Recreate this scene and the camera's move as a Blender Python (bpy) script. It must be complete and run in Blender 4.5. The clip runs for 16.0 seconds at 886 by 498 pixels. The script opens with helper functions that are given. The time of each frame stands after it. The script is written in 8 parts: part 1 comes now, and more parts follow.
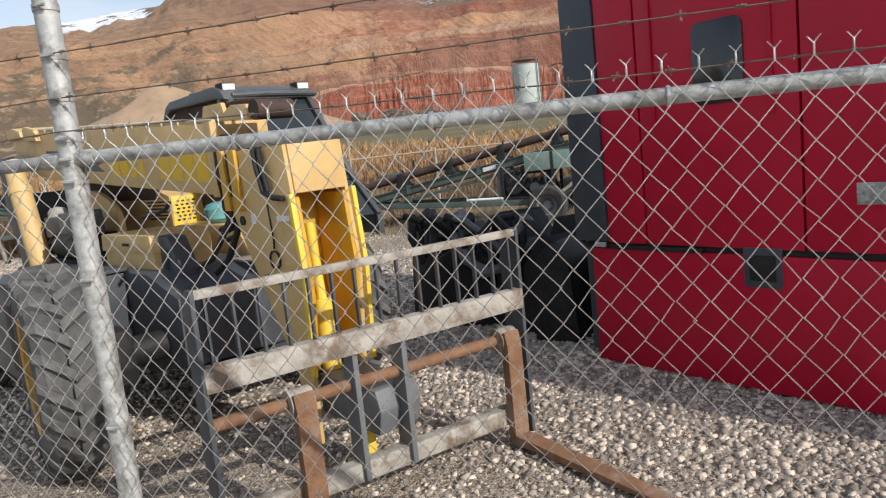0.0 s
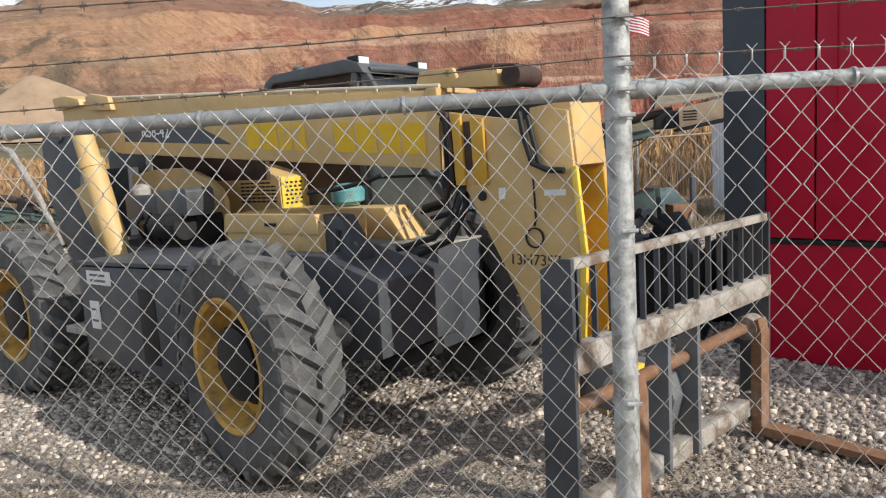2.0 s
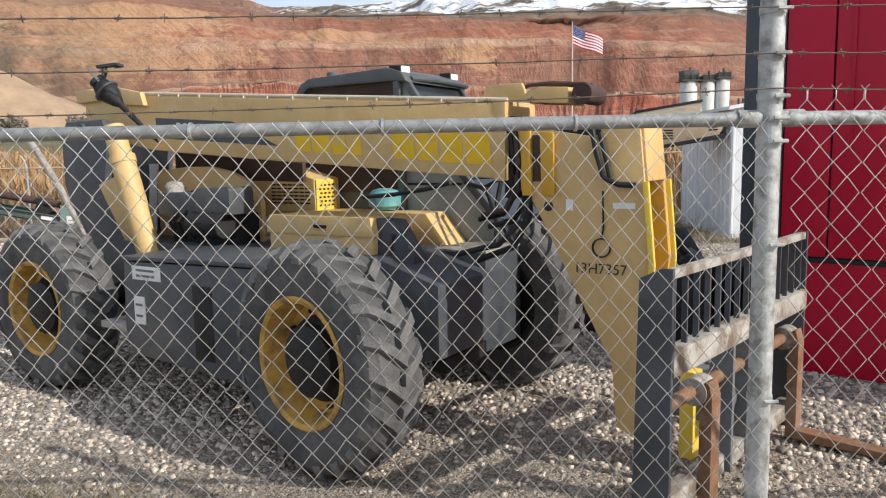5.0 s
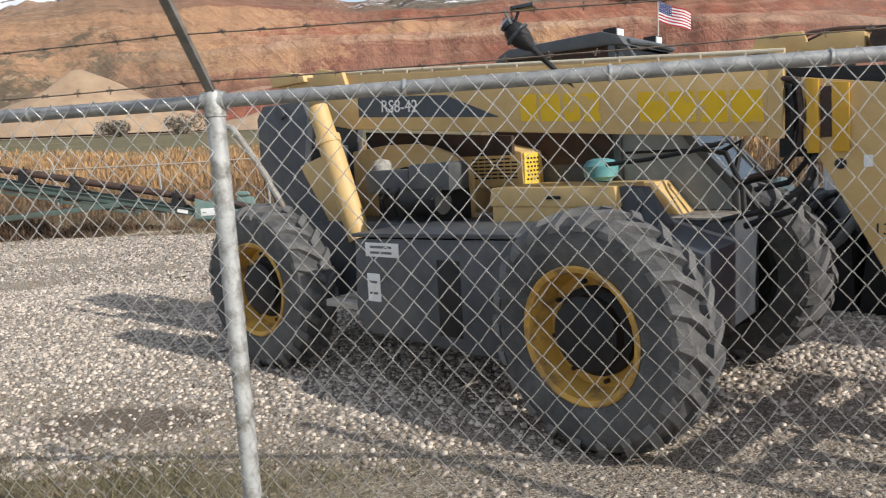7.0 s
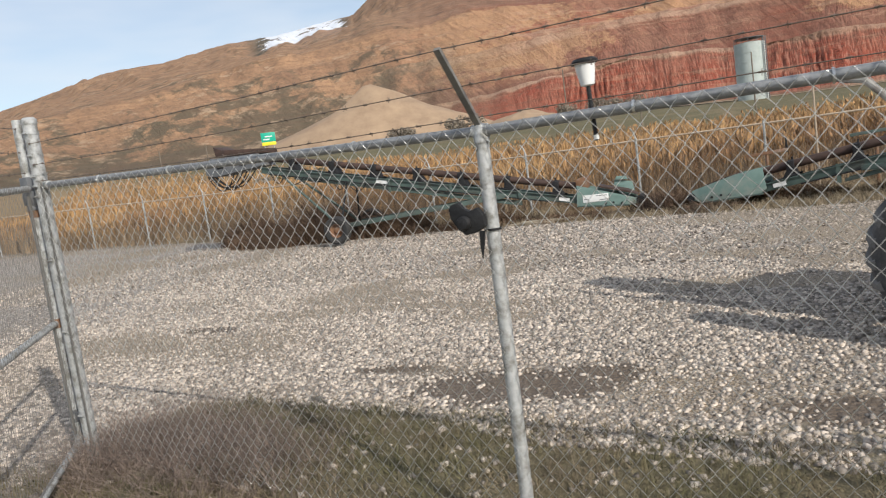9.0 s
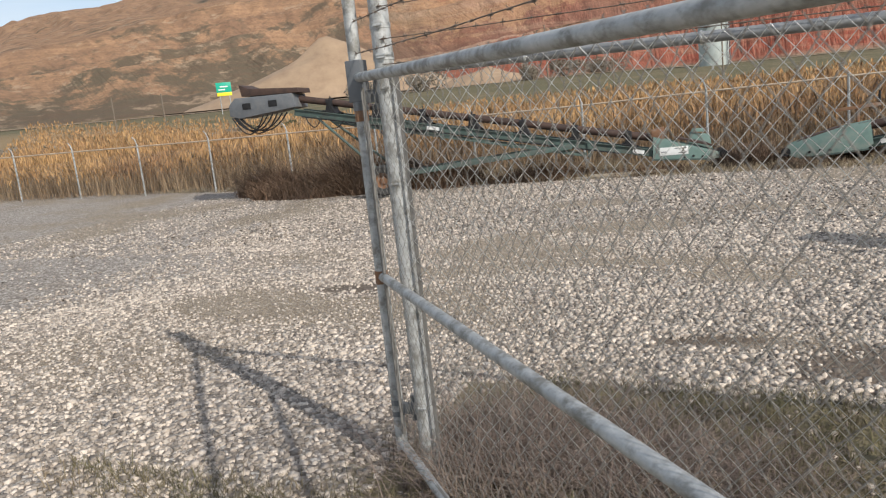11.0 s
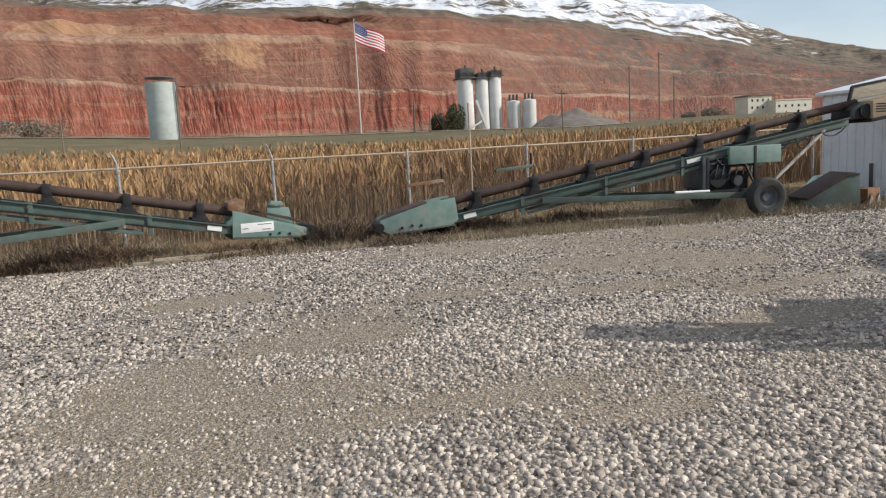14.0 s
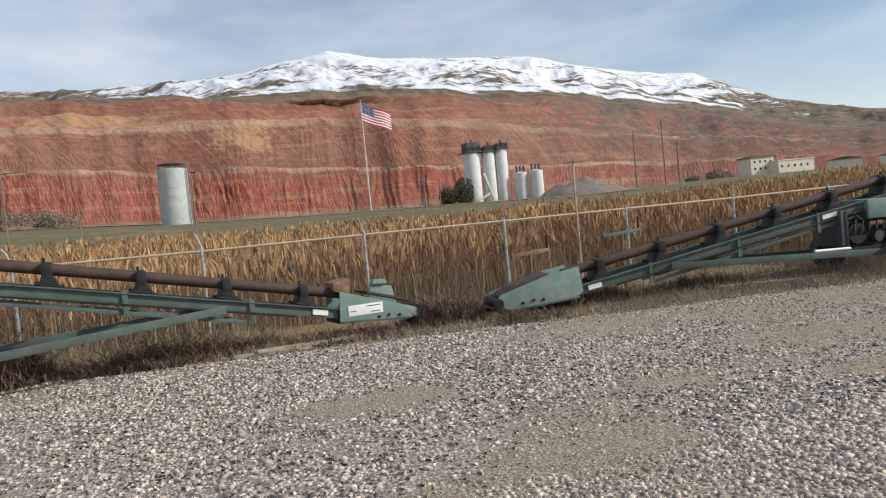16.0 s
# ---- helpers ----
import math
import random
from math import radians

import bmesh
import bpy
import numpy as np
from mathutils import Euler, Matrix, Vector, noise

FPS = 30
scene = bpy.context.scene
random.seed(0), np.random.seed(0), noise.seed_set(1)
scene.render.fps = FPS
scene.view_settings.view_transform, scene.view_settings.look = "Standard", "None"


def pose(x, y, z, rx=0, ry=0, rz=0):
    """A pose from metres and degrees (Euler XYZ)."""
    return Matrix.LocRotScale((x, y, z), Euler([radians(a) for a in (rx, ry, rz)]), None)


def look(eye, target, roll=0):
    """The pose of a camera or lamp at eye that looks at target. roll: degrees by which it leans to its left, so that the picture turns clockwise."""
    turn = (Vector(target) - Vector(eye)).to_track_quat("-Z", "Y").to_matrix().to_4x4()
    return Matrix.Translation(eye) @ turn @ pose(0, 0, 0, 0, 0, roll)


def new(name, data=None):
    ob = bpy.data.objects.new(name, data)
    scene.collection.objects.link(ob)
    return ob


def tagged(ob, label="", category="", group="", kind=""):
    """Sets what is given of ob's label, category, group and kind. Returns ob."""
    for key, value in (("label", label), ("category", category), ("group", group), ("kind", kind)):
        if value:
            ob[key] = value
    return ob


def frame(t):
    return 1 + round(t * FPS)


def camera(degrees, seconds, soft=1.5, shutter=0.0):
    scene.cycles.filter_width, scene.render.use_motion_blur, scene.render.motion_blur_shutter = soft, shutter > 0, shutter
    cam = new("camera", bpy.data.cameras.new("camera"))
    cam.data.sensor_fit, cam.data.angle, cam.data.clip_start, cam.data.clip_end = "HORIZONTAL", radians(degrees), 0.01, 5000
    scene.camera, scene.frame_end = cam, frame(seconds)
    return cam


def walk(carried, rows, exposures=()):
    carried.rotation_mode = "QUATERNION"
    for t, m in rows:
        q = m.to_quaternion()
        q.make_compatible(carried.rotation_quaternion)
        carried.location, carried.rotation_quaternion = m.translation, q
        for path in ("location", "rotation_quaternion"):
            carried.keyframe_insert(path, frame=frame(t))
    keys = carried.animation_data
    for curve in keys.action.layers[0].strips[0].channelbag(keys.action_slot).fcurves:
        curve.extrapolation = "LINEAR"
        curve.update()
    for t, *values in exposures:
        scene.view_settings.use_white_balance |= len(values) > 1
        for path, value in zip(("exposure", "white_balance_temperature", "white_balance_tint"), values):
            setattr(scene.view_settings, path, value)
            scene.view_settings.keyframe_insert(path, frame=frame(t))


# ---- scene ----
cam = camera(63.4, 16.0, soft=1.2, shutter=0.08)
PATH = [
    (0, (1.914, 0.161, 1.742), (1.465, 2.091, 1.471), -6.1),
    (0.5, (1.349, 0.144, 1.747), (0.96, 2.088, 1.486), -6.0),
    (1, (0.767, 0.099, 1.748), (0.45, 2.057, 1.492), -5.4),
    (1.5, (0.287, 0.071, 1.725), (0.054, 2.041, 1.475), -4.5),
    (2, (-0.108, 0.12, 1.691), (-0.247, 2.098, 1.431), -3.5),
    (2.5, (-0.45, 0.042, 1.716), (-0.503, 2.024, 1.454), -2.7),
    (3, (-0.629, -0.001, 1.729), (-0.633, 1.983, 1.474), -2.1),
    (3.5, (-0.697, -0.019, 1.731), (-0.679, 1.965, 1.481), -1.2),
    (6, (-0.912, -0.075, 1.725), (-0.932, 1.91, 1.48), -1.3),
    (6.5, (-1.233, 0.021, 1.687), (-1.318, 2.003, 1.429), -2.2),
    (7, (-1.805, 0.053, 1.639), (-2.024, 2.022, 1.37), -3.3),
    (7.5, (-2.442, -0.014, 1.669), (-2.876, 1.919, 1.397), -5.3),
    (8, (-3.212, -0.132, 1.675), (-3.828, 1.754, 1.425), -6.6),
    (8.5, (-4.005, -0.225, 1.705), (-4.8, 1.594, 1.467), -7.7),
    (9, (-4.787, -0.277, 1.714), (-5.693, 1.493, 1.491), -7.7),
    (9.5, (-5.516, -0.379, 1.702), (-6.468, 1.365, 1.475), -7.3),
    (9.7, (-5.832, -0.401, 1.703), (-6.787, 1.34, 1.469), -7.3),
    (10.75, (-7.47, -0.22, 1.712), (-8.30, 1.57, 1.39), -6.4),
    (11.8, (-8.923, 0.445, 1.72), (-9.487, 2.319, 1.304), -5.3),
    (12, (-9.077, 0.685, 1.723), (-9.575, 2.576, 1.301), -5.0),
    (12.5, (-9.572, 1.252, 1.715), (-9.855, 3.187, 1.294), -4.4),
    (13, (-10.009, 1.881, 1.704), (-9.996, 3.841, 1.304), -3.3),
    (13.5, (-10.295, 2.492, 1.715), (-9.913, 4.423, 1.362), -3.0),
    (14, (-10.6, 3.081, 1.746), (-9.928, 4.945, 1.474), -3.1),
    (14.5, (-10.93, 3.632, 1.756), (-10.137, 5.459, 1.572), -2.9),
    (15, (-11.288, 4.155, 1.781), (-10.468, 5.976, 1.666), -3.2),
    (15.5, (-11.652, 4.662, 1.784), (-10.875, 6.504, 1.706), -4.4),
    (16, (-12.104, 5.139, 1.794), (-11.421, 7.018, 1.726), -5.5),
]
walk(cam, [(t, look(e, g, r)) for t, e, g, r in PATH],
     [(0, 0.0), (2.0, 0.1), (3.5, 0.2), (5.0, 0.2), (7.0, 0.1), (8.5, 0.0), (9.5, -0.14), (12.0, -0.08), (14.0, -0.14), (16.0, -0.16)])

# ---------------------------------------------------------------- world, sun
SUN_TO = Vector((0.82, -0.475, 0.57)).normalized()
world = bpy.data.worlds.new("sky")
scene.world = world
world.use_nodes = True
wn = world.node_tree
wn.nodes.clear()
w_out = wn.nodes.new("ShaderNodeOutputWorld")
w_bg = wn.nodes.new("ShaderNodeBackground")
w_sky = wn.nodes.new("ShaderNodeTexSky")
w_sky.sky_type = "NISHITA"
w_sky.sun_disc = False
w_sky.sun_elevation = math.asin(SUN_TO.z)
w_sky.sun_rotation = math.atan2(SUN_TO.x, SUN_TO.y)
w_sky.dust_density = 0.8
w_sky.air_density = 1.0
w_tc = wn.nodes.new("ShaderNodeTexCoord")
w_map = wn.nodes.new("ShaderNodeMapping")
w_map.inputs["Scale"].default_value = (1.5, 0.9, 5.0)
w_map.inputs["Rotation"].default_value = (0.1, 0.16, 0.5)
w_noise = wn.nodes.new("ShaderNodeTexNoise")
w_noise.inputs["Scale"].default_value = 1.6
w_noise.inputs["Detail"].default_value = 4
w_noise.inputs["Roughness"].default_value = 0.55
w_ramp = wn.nodes.new("ShaderNodeValToRGB")
w_ramp.color_ramp.elements[0].position = 0.28
w_ramp.color_ramp.elements[1].position = 0.80
w_mix = wn.nodes.new("ShaderNodeMixRGB")
w_mix.inputs["Color2"].default_value = (6.2, 6.6, 7.15, 1)
wn.links.new(w_tc.outputs["Generated"], w_map.inputs["Vector"])
wn.links.new(w_map.outputs["Vector"], w_noise.inputs["Vector"])
wn.links.new(w_noise.outputs["Fac"], w_ramp.inputs["Fac"])
wn.links.new(w_ramp.outputs["Color"], w_mix.inputs["Fac"])
wn.links.new(w_sky.outputs["Color"], w_mix.inputs["Color1"])
wn.links.new(w_mix.outputs["Color"], w_bg.inputs["Color"])
w_bg.inputs["Strength"].default_value = 0.142
wn.links.new(w_bg.outputs["Background"], w_out.inputs["Surface"])

sun = new("sun", bpy.data.lights.new("sun", "SUN"))
sun.data.energy = 4.2
sun.data.angle = radians(0.6)
sun.data.color = (1.0, 0.95, 0.87)
sun.matrix_world = look(SUN_TO * 60, (0, 0, 0))


# ---------------------------------------------------------------- materials
def links(nt, a, b):
    nt.links.new(a, b)


def surface(name, c1, c2, scale=6.0, rough=0.6, metal=0.0, bump=0.15, bump_scale=60.0, c3=None, c3_scale=1.3,
            c3_at=(0.52, 0.68), vary=0.0, coords="Object", stretch=(1, 1, 1), detail=6, spec=0.5):
    """Two tones mixed by fine noise, a third (wear, dust, stains) by coarse noise, relief by finer noise."""
    m = bpy.data.materials.new(name)
    m.use_nodes = True
    nt = m.node_tree
    b = nt.nodes["Principled BSDF"]
    b.inputs["Metallic"].default_value = metal
    b.inputs["Specular IOR Level"].default_value = spec
    tc = nt.nodes.new("ShaderNodeTexCoord")
    mp = nt.nodes.new("ShaderNodeMapping")
    mp.inputs["Scale"].default_value = stretch
    links(nt, tc.outputs[coords], mp.inputs["Vector"])
    n1 = nt.nodes.new("ShaderNodeTexNoise")
    n1.inputs["Scale"].default_value = scale
    n1.inputs["Detail"].default_value = detail
    n1.inputs["Roughness"].default_value = 0.65
    links(nt, mp.outputs["Vector"], n1.inputs["Vector"])
    r1 = nt.nodes.new("ShaderNodeValToRGB")
    r1.color_ramp.elements[0].position = 0.32
    r1.color_ramp.elements[1].position = 0.68
    r1.color_ramp.elements[0].color = (*c1, 1)
    r1.color_ramp.elements[1].color = (*c2, 1)
    links(nt, n1.outputs["Fac"], r1.inputs["Fac"])
    col = r1.outputs["Color"]
    rough_in = None
    if c3:
        n2 = nt.nodes.new("ShaderNodeTexNoise")
        n2.inputs["Scale"].default_value = c3_scale
        n2.inputs["Detail"].default_value = 8
        n2.inputs["Roughness"].default_value = 0.7
        links(nt, mp.outputs["Vector"], n2.inputs["Vector"])
        r2 = nt.nodes.new("ShaderNodeValToRGB")
        r2.color_ramp.elements[0].position = c3_at[0]
        r2.color_ramp.elements[1].position = c3_at[1]
        links(nt, n2.outputs["Fac"], r2.inputs["Fac"])
        mx = nt.nodes.new("ShaderNodeMixRGB")
        mx.inputs["Color2"].default_value = (*c3, 1)
        links(nt, r2.outputs["Color"], mx.inputs["Fac"])
        links(nt, col, mx.inputs["Color1"])
        col = mx.outputs["Color"]
    if vary:
        oi = nt.nodes.new("ShaderNodeNewGeometry")
        hs = nt.nodes.new("ShaderNodeHueSaturation")
        mr = nt.nodes.new("ShaderNodeMapRange")
        mr.inputs["To Min"].default_value = 1 - vary
        mr.inputs["To Max"].default_value = 1 + vary
        links(nt, oi.outputs["Random Per Island"], mr.inputs["Value"])
        links(nt, mr.outputs["Result"], hs.inputs["Value"])
        links(nt, col, hs.inputs["Color"])
        col = hs.outputs["Color"]
    links(nt, col, b.inputs["Base Color"])
    rr = nt.nodes.new("ShaderNodeMapRange")
    rr.inputs["To Min"].default_value = max(0.03, rough - 0.12)
    rr.inputs["To Max"].default_value = min(1.0, rough + 0.12)
    links(nt, n1.outputs["Fac"], rr.inputs["Value"])
    links(nt, rr.outputs["Result"], b.inputs["Roughness"])
    if bump:
        n3 = nt.nodes.new("ShaderNodeTexNoise")
        n3.inputs["Scale"].default_value = bump_scale
        n3.inputs["Detail"].default_value = 4
        links(nt, mp.outputs["Vector"], n3.inputs["Vector"])
        bp = nt.nodes.new("ShaderNodeBump")
        bp.inputs["Strength"].default_value = bump
        bp.inputs["Distance"].default_value = 0.02
        links(nt, n3.outputs["Fac"], bp.inputs["Height"])
        links(nt, bp.outputs["Normal"], b.inputs["Normal"])
    return m


GALV = surface("galvanized_pipe", (0.36, 0.37, 0.37), (0.53, 0.535, 0.525), 22, 0.6, 0.25, 0.12, 90, (0.22, 0.215, 0.195), 14.0, (0.46, 0.62))
RAIL = surface("dark_grey_top_rail", (0.20, 0.205, 0.21), (0.33, 0.335, 0.335), 26, 0.55, 0.3, 0.12, 90, (0.42, 0.42, 0.41), 12.0, (0.50, 0.70))
WIRE = surface("galvanized_wire", (0.50, 0.50, 0.49), (0.74, 0.74, 0.72), 9, 0.32, 0.75, 0.0)
RUSTWIRE = surface("weathered_barbed_wire", (0.10, 0.075, 0.06), (0.20, 0.16, 0.13), 20, 0.75, 0.3, 0.0)
ARM = surface("weathered_arm_and_dark_wire", (0.16, 0.15, 0.14), (0.26, 0.25, 0.23), 20, 0.7, 0.4, 0.1, 80)
YELLOW = surface("faded_yellow_paint", (0.54, 0.355, 0.14), (0.64, 0.44, 0.195), 5, 0.55, 0, 0.08, 70, (0.45, 0.29, 0.11), 1.8, (0.50, 0.78))
YELLOW2 = surface("bright_and_sunlit_yellow_paint", (0.74, 0.50, 0.05), (0.85, 0.60, 0.08), 6, 0.5, 0, 0.08, 70, (0.45, 0.30, 0.07), 3.0, (0.6, 0.8))
GOLD = surface("gold_yellow_paint", (0.52, 0.28, 0.015), (0.62, 0.35, 0.03), 6, 0.5, 0, 0.06, 70, (0.35, 0.2, 0.03), 2.5, (0.58, 0.8))
RIMPAINT = surface("worn_yellow_rim", (0.50, 0.275, 0.045), (0.62, 0.36, 0.07), 9, 0.65, 0, 0.15, 60, (0.20, 0.12, 0.06), 5.5, (0.47, 0.66))
LETTER = surface("faded_yellow_lettering", (0.72, 0.43, 0.002), (0.80, 0.49, 0.006), 8, 0.6, 0, 0.05, 60, (0.60, 0.40, 0.16), 9.0, (0.55, 0.62))
BLACK = surface("dusty_black_paint", (0.036, 0.041, 0.050), (0.070, 0.077, 0.089), 4, 0.55, 0, 0.1, 60, (0.125, 0.125, 0.122), 1.6, (0.50, 0.78))
DARK = surface("black_greasy_metal", (0.010, 0.010, 0.011), (0.026, 0.026, 0.027), 10, 0.6, 0.0, 0.2, 50, spec=0.3)
GREYP = surface("grey_painted_steel", (0.11, 0.118, 0.127), (0.165, 0.173, 0.182), 5, 0.55, 0.1, 0.08, 60, (0.23, 0.22, 0.20), 2.2, (0.55, 0.75))
TYRE = surface("dusty_tyre_rubber", (0.046, 0.046, 0.047), (0.086, 0.085, 0.085), 9, 0.85, 0, 0.35, 60, (0.145, 0.14, 0.133), 3.0, (0.46, 0.76))
LUG = surface("dust_caked_tread", (0.055, 0.055, 0.056), (0.115, 0.114, 0.113), 9, 0.9, 0, 0.35, 60, (0.185, 0.18, 0.172), 4.0, (0.42, 0.70))
OLDTYRE = surface("perished_black_tyre", (0.018, 0.018, 0.019), (0.04, 0.039, 0.038), 9, 0.85, 0, 0.2, 60, (0.075, 0.07, 0.064), 3.0, (0.5, 0.75))
TUMBLE = surface("tumbleweed_stalks", (0.12, 0.073, 0.046), (0.235, 0.15, 0.095), 2, 0.9, 0, 0.0, 20, (0.085, 0.06, 0.045), 0.5, (0.45, 0.62), vary=0.4)
TANKPAINT = surface("grey_green_tank_shell", (0.36, 0.41, 0.385), (0.48, 0.52, 0.495), 0.5, 0.7, 0, 0.05, 6, (0.30, 0.32, 0.30), 0.2, (0.5, 0.72))
TANRAIL = surface("rust_tan_rail", (0.36, 0.27, 0.19), (0.52, 0.43, 0.33), 6, 0.75, 0.1, 0.1, 40)
TEAL = surface("teal_canister", (0.10, 0.30, 0.33), (0.16, 0.40, 0.42), 8, 0.4, 0, 0.05, 60, (0.45, 0.5, 0.5), 4, (0.6, 0.75))
CABGLASS = surface("dusty_sky_lit_cab_glass", (0.19, 0.225, 0.24), (0.27, 0.30, 0.31), 3, 0.3, 0, 0.0, 60, (0.34, 0.355, 0.35), 1.5, (0.5, 0.75))
PALETOP = surface("dusty_sunlit_cream_track", (0.56, 0.48, 0.35), (0.68, 0.60, 0.46), 8, 0.8, 0, 0.1, 50, (0.40, 0.32, 0.22), 3.0, (0.5, 0.75))
CABGREY = surface("dark_grey_cab", (0.055, 0.06, 0.066), (0.09, 0.095, 0.10), 5, 0.45, 0.1, 0.06, 60, (0.16, 0.16, 0.15), 2, (0.55, 0.8))
WHITE = surface("white_label", (0.70, 0.70, 0.68), (0.80, 0.80, 0.78), 12, 0.6, 0, 0.0, 60, (0.5, 0.48, 0.44), 6, (0.6, 0.8))
INK = surface("black_ink", (0.02, 0.02, 0.02), (0.04, 0.04, 0.04), 12, 0.6, 0, 0.0)
RUST = surface("rusty_steel", (0.17, 0.085, 0.045), (0.27, 0.15, 0.085), 9, 0.8, 0.2, 0.3, 50, (0.34, 0.30, 0.26), 2.5, (0.52, 0.72))
WORN = surface("worn_dusty_steel", (0.29, 0.27, 0.24), (0.46, 0.435, 0.39), 9, 0.7, 0.1, 0.25, 45, (0.17, 0.125, 0.09), 5.0, (0.47, 0.60))
RED = surface("red_painted_panel", (0.42, 0.002, 0.026), (0.485, 0.006, 0.036), 2.0, 0.42, 0, 0.04, 30, (0.38, 0.004, 0.023), 0.9, (0.5, 0.8), spec=0.3)
SLATE = surface("dark_slate_trim", (0.035, 0.045, 0.055), (0.055, 0.065, 0.08), 4, 0.5, 0, 0.06, 50)
GREEN = surface("grey_green_machine_paint", (0.055, 0.088, 0.077), (0.092, 0.135, 0.118), 4, 0.6, 0, 0.1, 50, (0.075, 0.08, 0.068), 2.6, (0.46, 0.62))
GREENL = surface("pale_green_machine_paint", (0.135, 0.215, 0.19), (0.19, 0.285, 0.255), 4, 0.6, 0, 0.1, 50, (0.27, 0.275, 0.235), 2.0, (0.48, 0.72))
BELT = surface("brown_black_conveyor_tube", (0.034, 0.021, 0.017), (0.08, 0.045, 0.033), 6, 0.75, 0, 0.2, 40)
MINT = surface("pale_mint_tarpaulin", (0.50, 0.62, 0.55), (0.62, 0.72, 0.65), 3, 0.7, 0, 0.25, 14)
SHEDWALL = surface("white_corrugated_steel", (0.66, 0.68, 0.70), (0.74, 0.76, 0.78), 3, 0.45, 0.1, 0.03, 40, (0.55, 0.55, 0.53), 1.2, (0.58, 0.8))
WOOD = surface("weathered_timber", (0.36, 0.30, 0.22), (0.50, 0.43, 0.33), 5, 0.85, 0, 0.25, 40, (0.25, 0.20, 0.15), 2.0, (0.5, 0.7), stretch=(1, 6, 6))
PINE = surface("weathered_plywood", (0.33, 0.24, 0.155), (0.44, 0.335, 0.225), 5, 0.8, 0, 0.15, 40, (0.24, 0.18, 0.13), 3.0, (0.5, 0.7))
CONCRETE = surface("pale_concrete", (0.52, 0.52, 0.50), (0.66, 0.66, 0.63), 0.5, 0.85, 0, 0.1, 6, (0.38, 0.37, 0.35), 0.16, (0.52, 0.75))
CREAM = surface("cream_stucco", (0.62, 0.58, 0.47), (0.72, 0.68, 0.57), 0.4, 0.85, 0, 0.1, 4)
SILOTOP = surface("dark_silo_machinery", (0.05, 0.05, 0.05), (0.10, 0.10, 0.095), 0.8, 0.8, 0, 0.1, 6)
ROOFDARK = surface("dark_roof", (0.10, 0.075, 0.06), (0.15, 0.11, 0.09), 0.6, 0.8, 0, 0.1, 5)
GLASSY = surface("dark_window_glass", (0.02, 0.025, 0.03), (0.035, 0.04, 0.045), 2, 0.12, 0, 0.0)
SIGNGREEN = surface("green_road_sign", (0.0, 0.34, 0.22), (0.0, 0.40, 0.27), 2, 0.4, 0, 0.0)
SIGNYEL = surface("yellow_road_sign", (0.80, 0.66, 0.02), (0.88, 0.74, 0.04), 2, 0.4, 0, 0.0)
GRAVELSTONE = surface("crushed_stone", (0.36, 0.298, 0.24), (0.55, 0.48, 0.41), 30, 0.9, 0, 0.3, 90, (0.27, 0.22, 0.18), 9, (0.5, 0.75), vary=0.62)
REED = surface("dry_reed", (0.31, 0.21, 0.125), (0.46, 0.345, 0.22), 1.2, 0.9, 0, 0.0, 20, (0.23, 0.15, 0.085), 0.35, (0.42, 0.62), vary=0.42)
PLUME = surface("reed_plume", (0.30, 0.165, 0.065), (0.48, 0.30, 0.135), 1.5, 0.95, 0, 0.0, 20, (0.24, 0.13, 0.065), 0.3, (0.45, 0.65), vary=0.45)
DRYGRASS = surface("dry_weeds", (0.24, 0.19, 0.125), (0.36, 0.29, 0.19), 3, 0.9, 0, 0.0, 20, (0.12, 0.10, 0.075), 0.8, (0.5, 0.7), vary=0.35)
GRASS = surface("short_green_grass", (0.095, 0.092, 0.040), (0.165, 0.145, 0.075), 4, 0.9, 0, 0.0, 20, (0.20, 0.155, 0.10), 1.4, (0.42, 0.60), vary=0.4)
TWIG = surface("dead_brush", (0.13, 0.092, 0.075), (0.30, 0.235, 0.19), 6, 0.9, 0, 0.0, 20, vary=0.3)
SHRUB = surface("bare_grey_shrub", (0.19, 0.16, 0.125), (0.27, 0.23, 0.18), 0.8, 0.95, 0, 0.0, 20, vary=0.15)
BARK = surface("pole_timber", (0.15, 0.12, 0.09), (0.22, 0.18, 0.14), 2, 0.9, 0, 0.1, 20)


# ---------------------------------------------------------------- mesh helpers
def mesh_of(name, bm, mat, smooth=None):
    me = bpy.data.meshes.new(name)
    bmesh.ops.recalc_face_normals(bm, faces=bm.faces)
    bm.to_mesh(me)
    bm.free()
    if mat:
        me.materials.append(mat)
    if smooth is not None:
        me.shade_smooth()
        me.set_sharp_from_angle(angle=radians(smooth))
    return me


def part(name, bm, mat, parent, label="", smooth=35):
    ob = new(name, mesh_of(name, bm, mat, smooth))
    ob.parent = parent
    if label:
        tagged(ob, label)
    return ob


def thing(name, m, label, category, group="", kind=""):
    ob = new(name)
    ob.empty_display_size = 0.2
    ob.matrix_world = m
    return tagged(ob, label, category, group, kind)


def box(bm, lo, hi, bev=0.0, m=None):
    lo, hi = Vector(lo), Vector(hi)
    r = bmesh.ops.create_cube(bm, size=1.0)
    vs = r["verts"]
    for v in vs:
        v.co = Vector([lo[i] + (v.co[i] + 0.5) * (hi[i] - lo[i]) for i in range(3)])
    if bev:
        es = list({e for v in vs for e in v.link_edges})
        rr = bmesh.ops.bevel(bm, geom=es, offset=bev, segments=2, affect="EDGES", profile=0.6)
        vs = list({v for f in rr["faces"] for v in f.verts} | {v for v in vs if v.is_valid})
    if m is not None:
        for v in vs:
            v.co = m @ v.co
    return bm


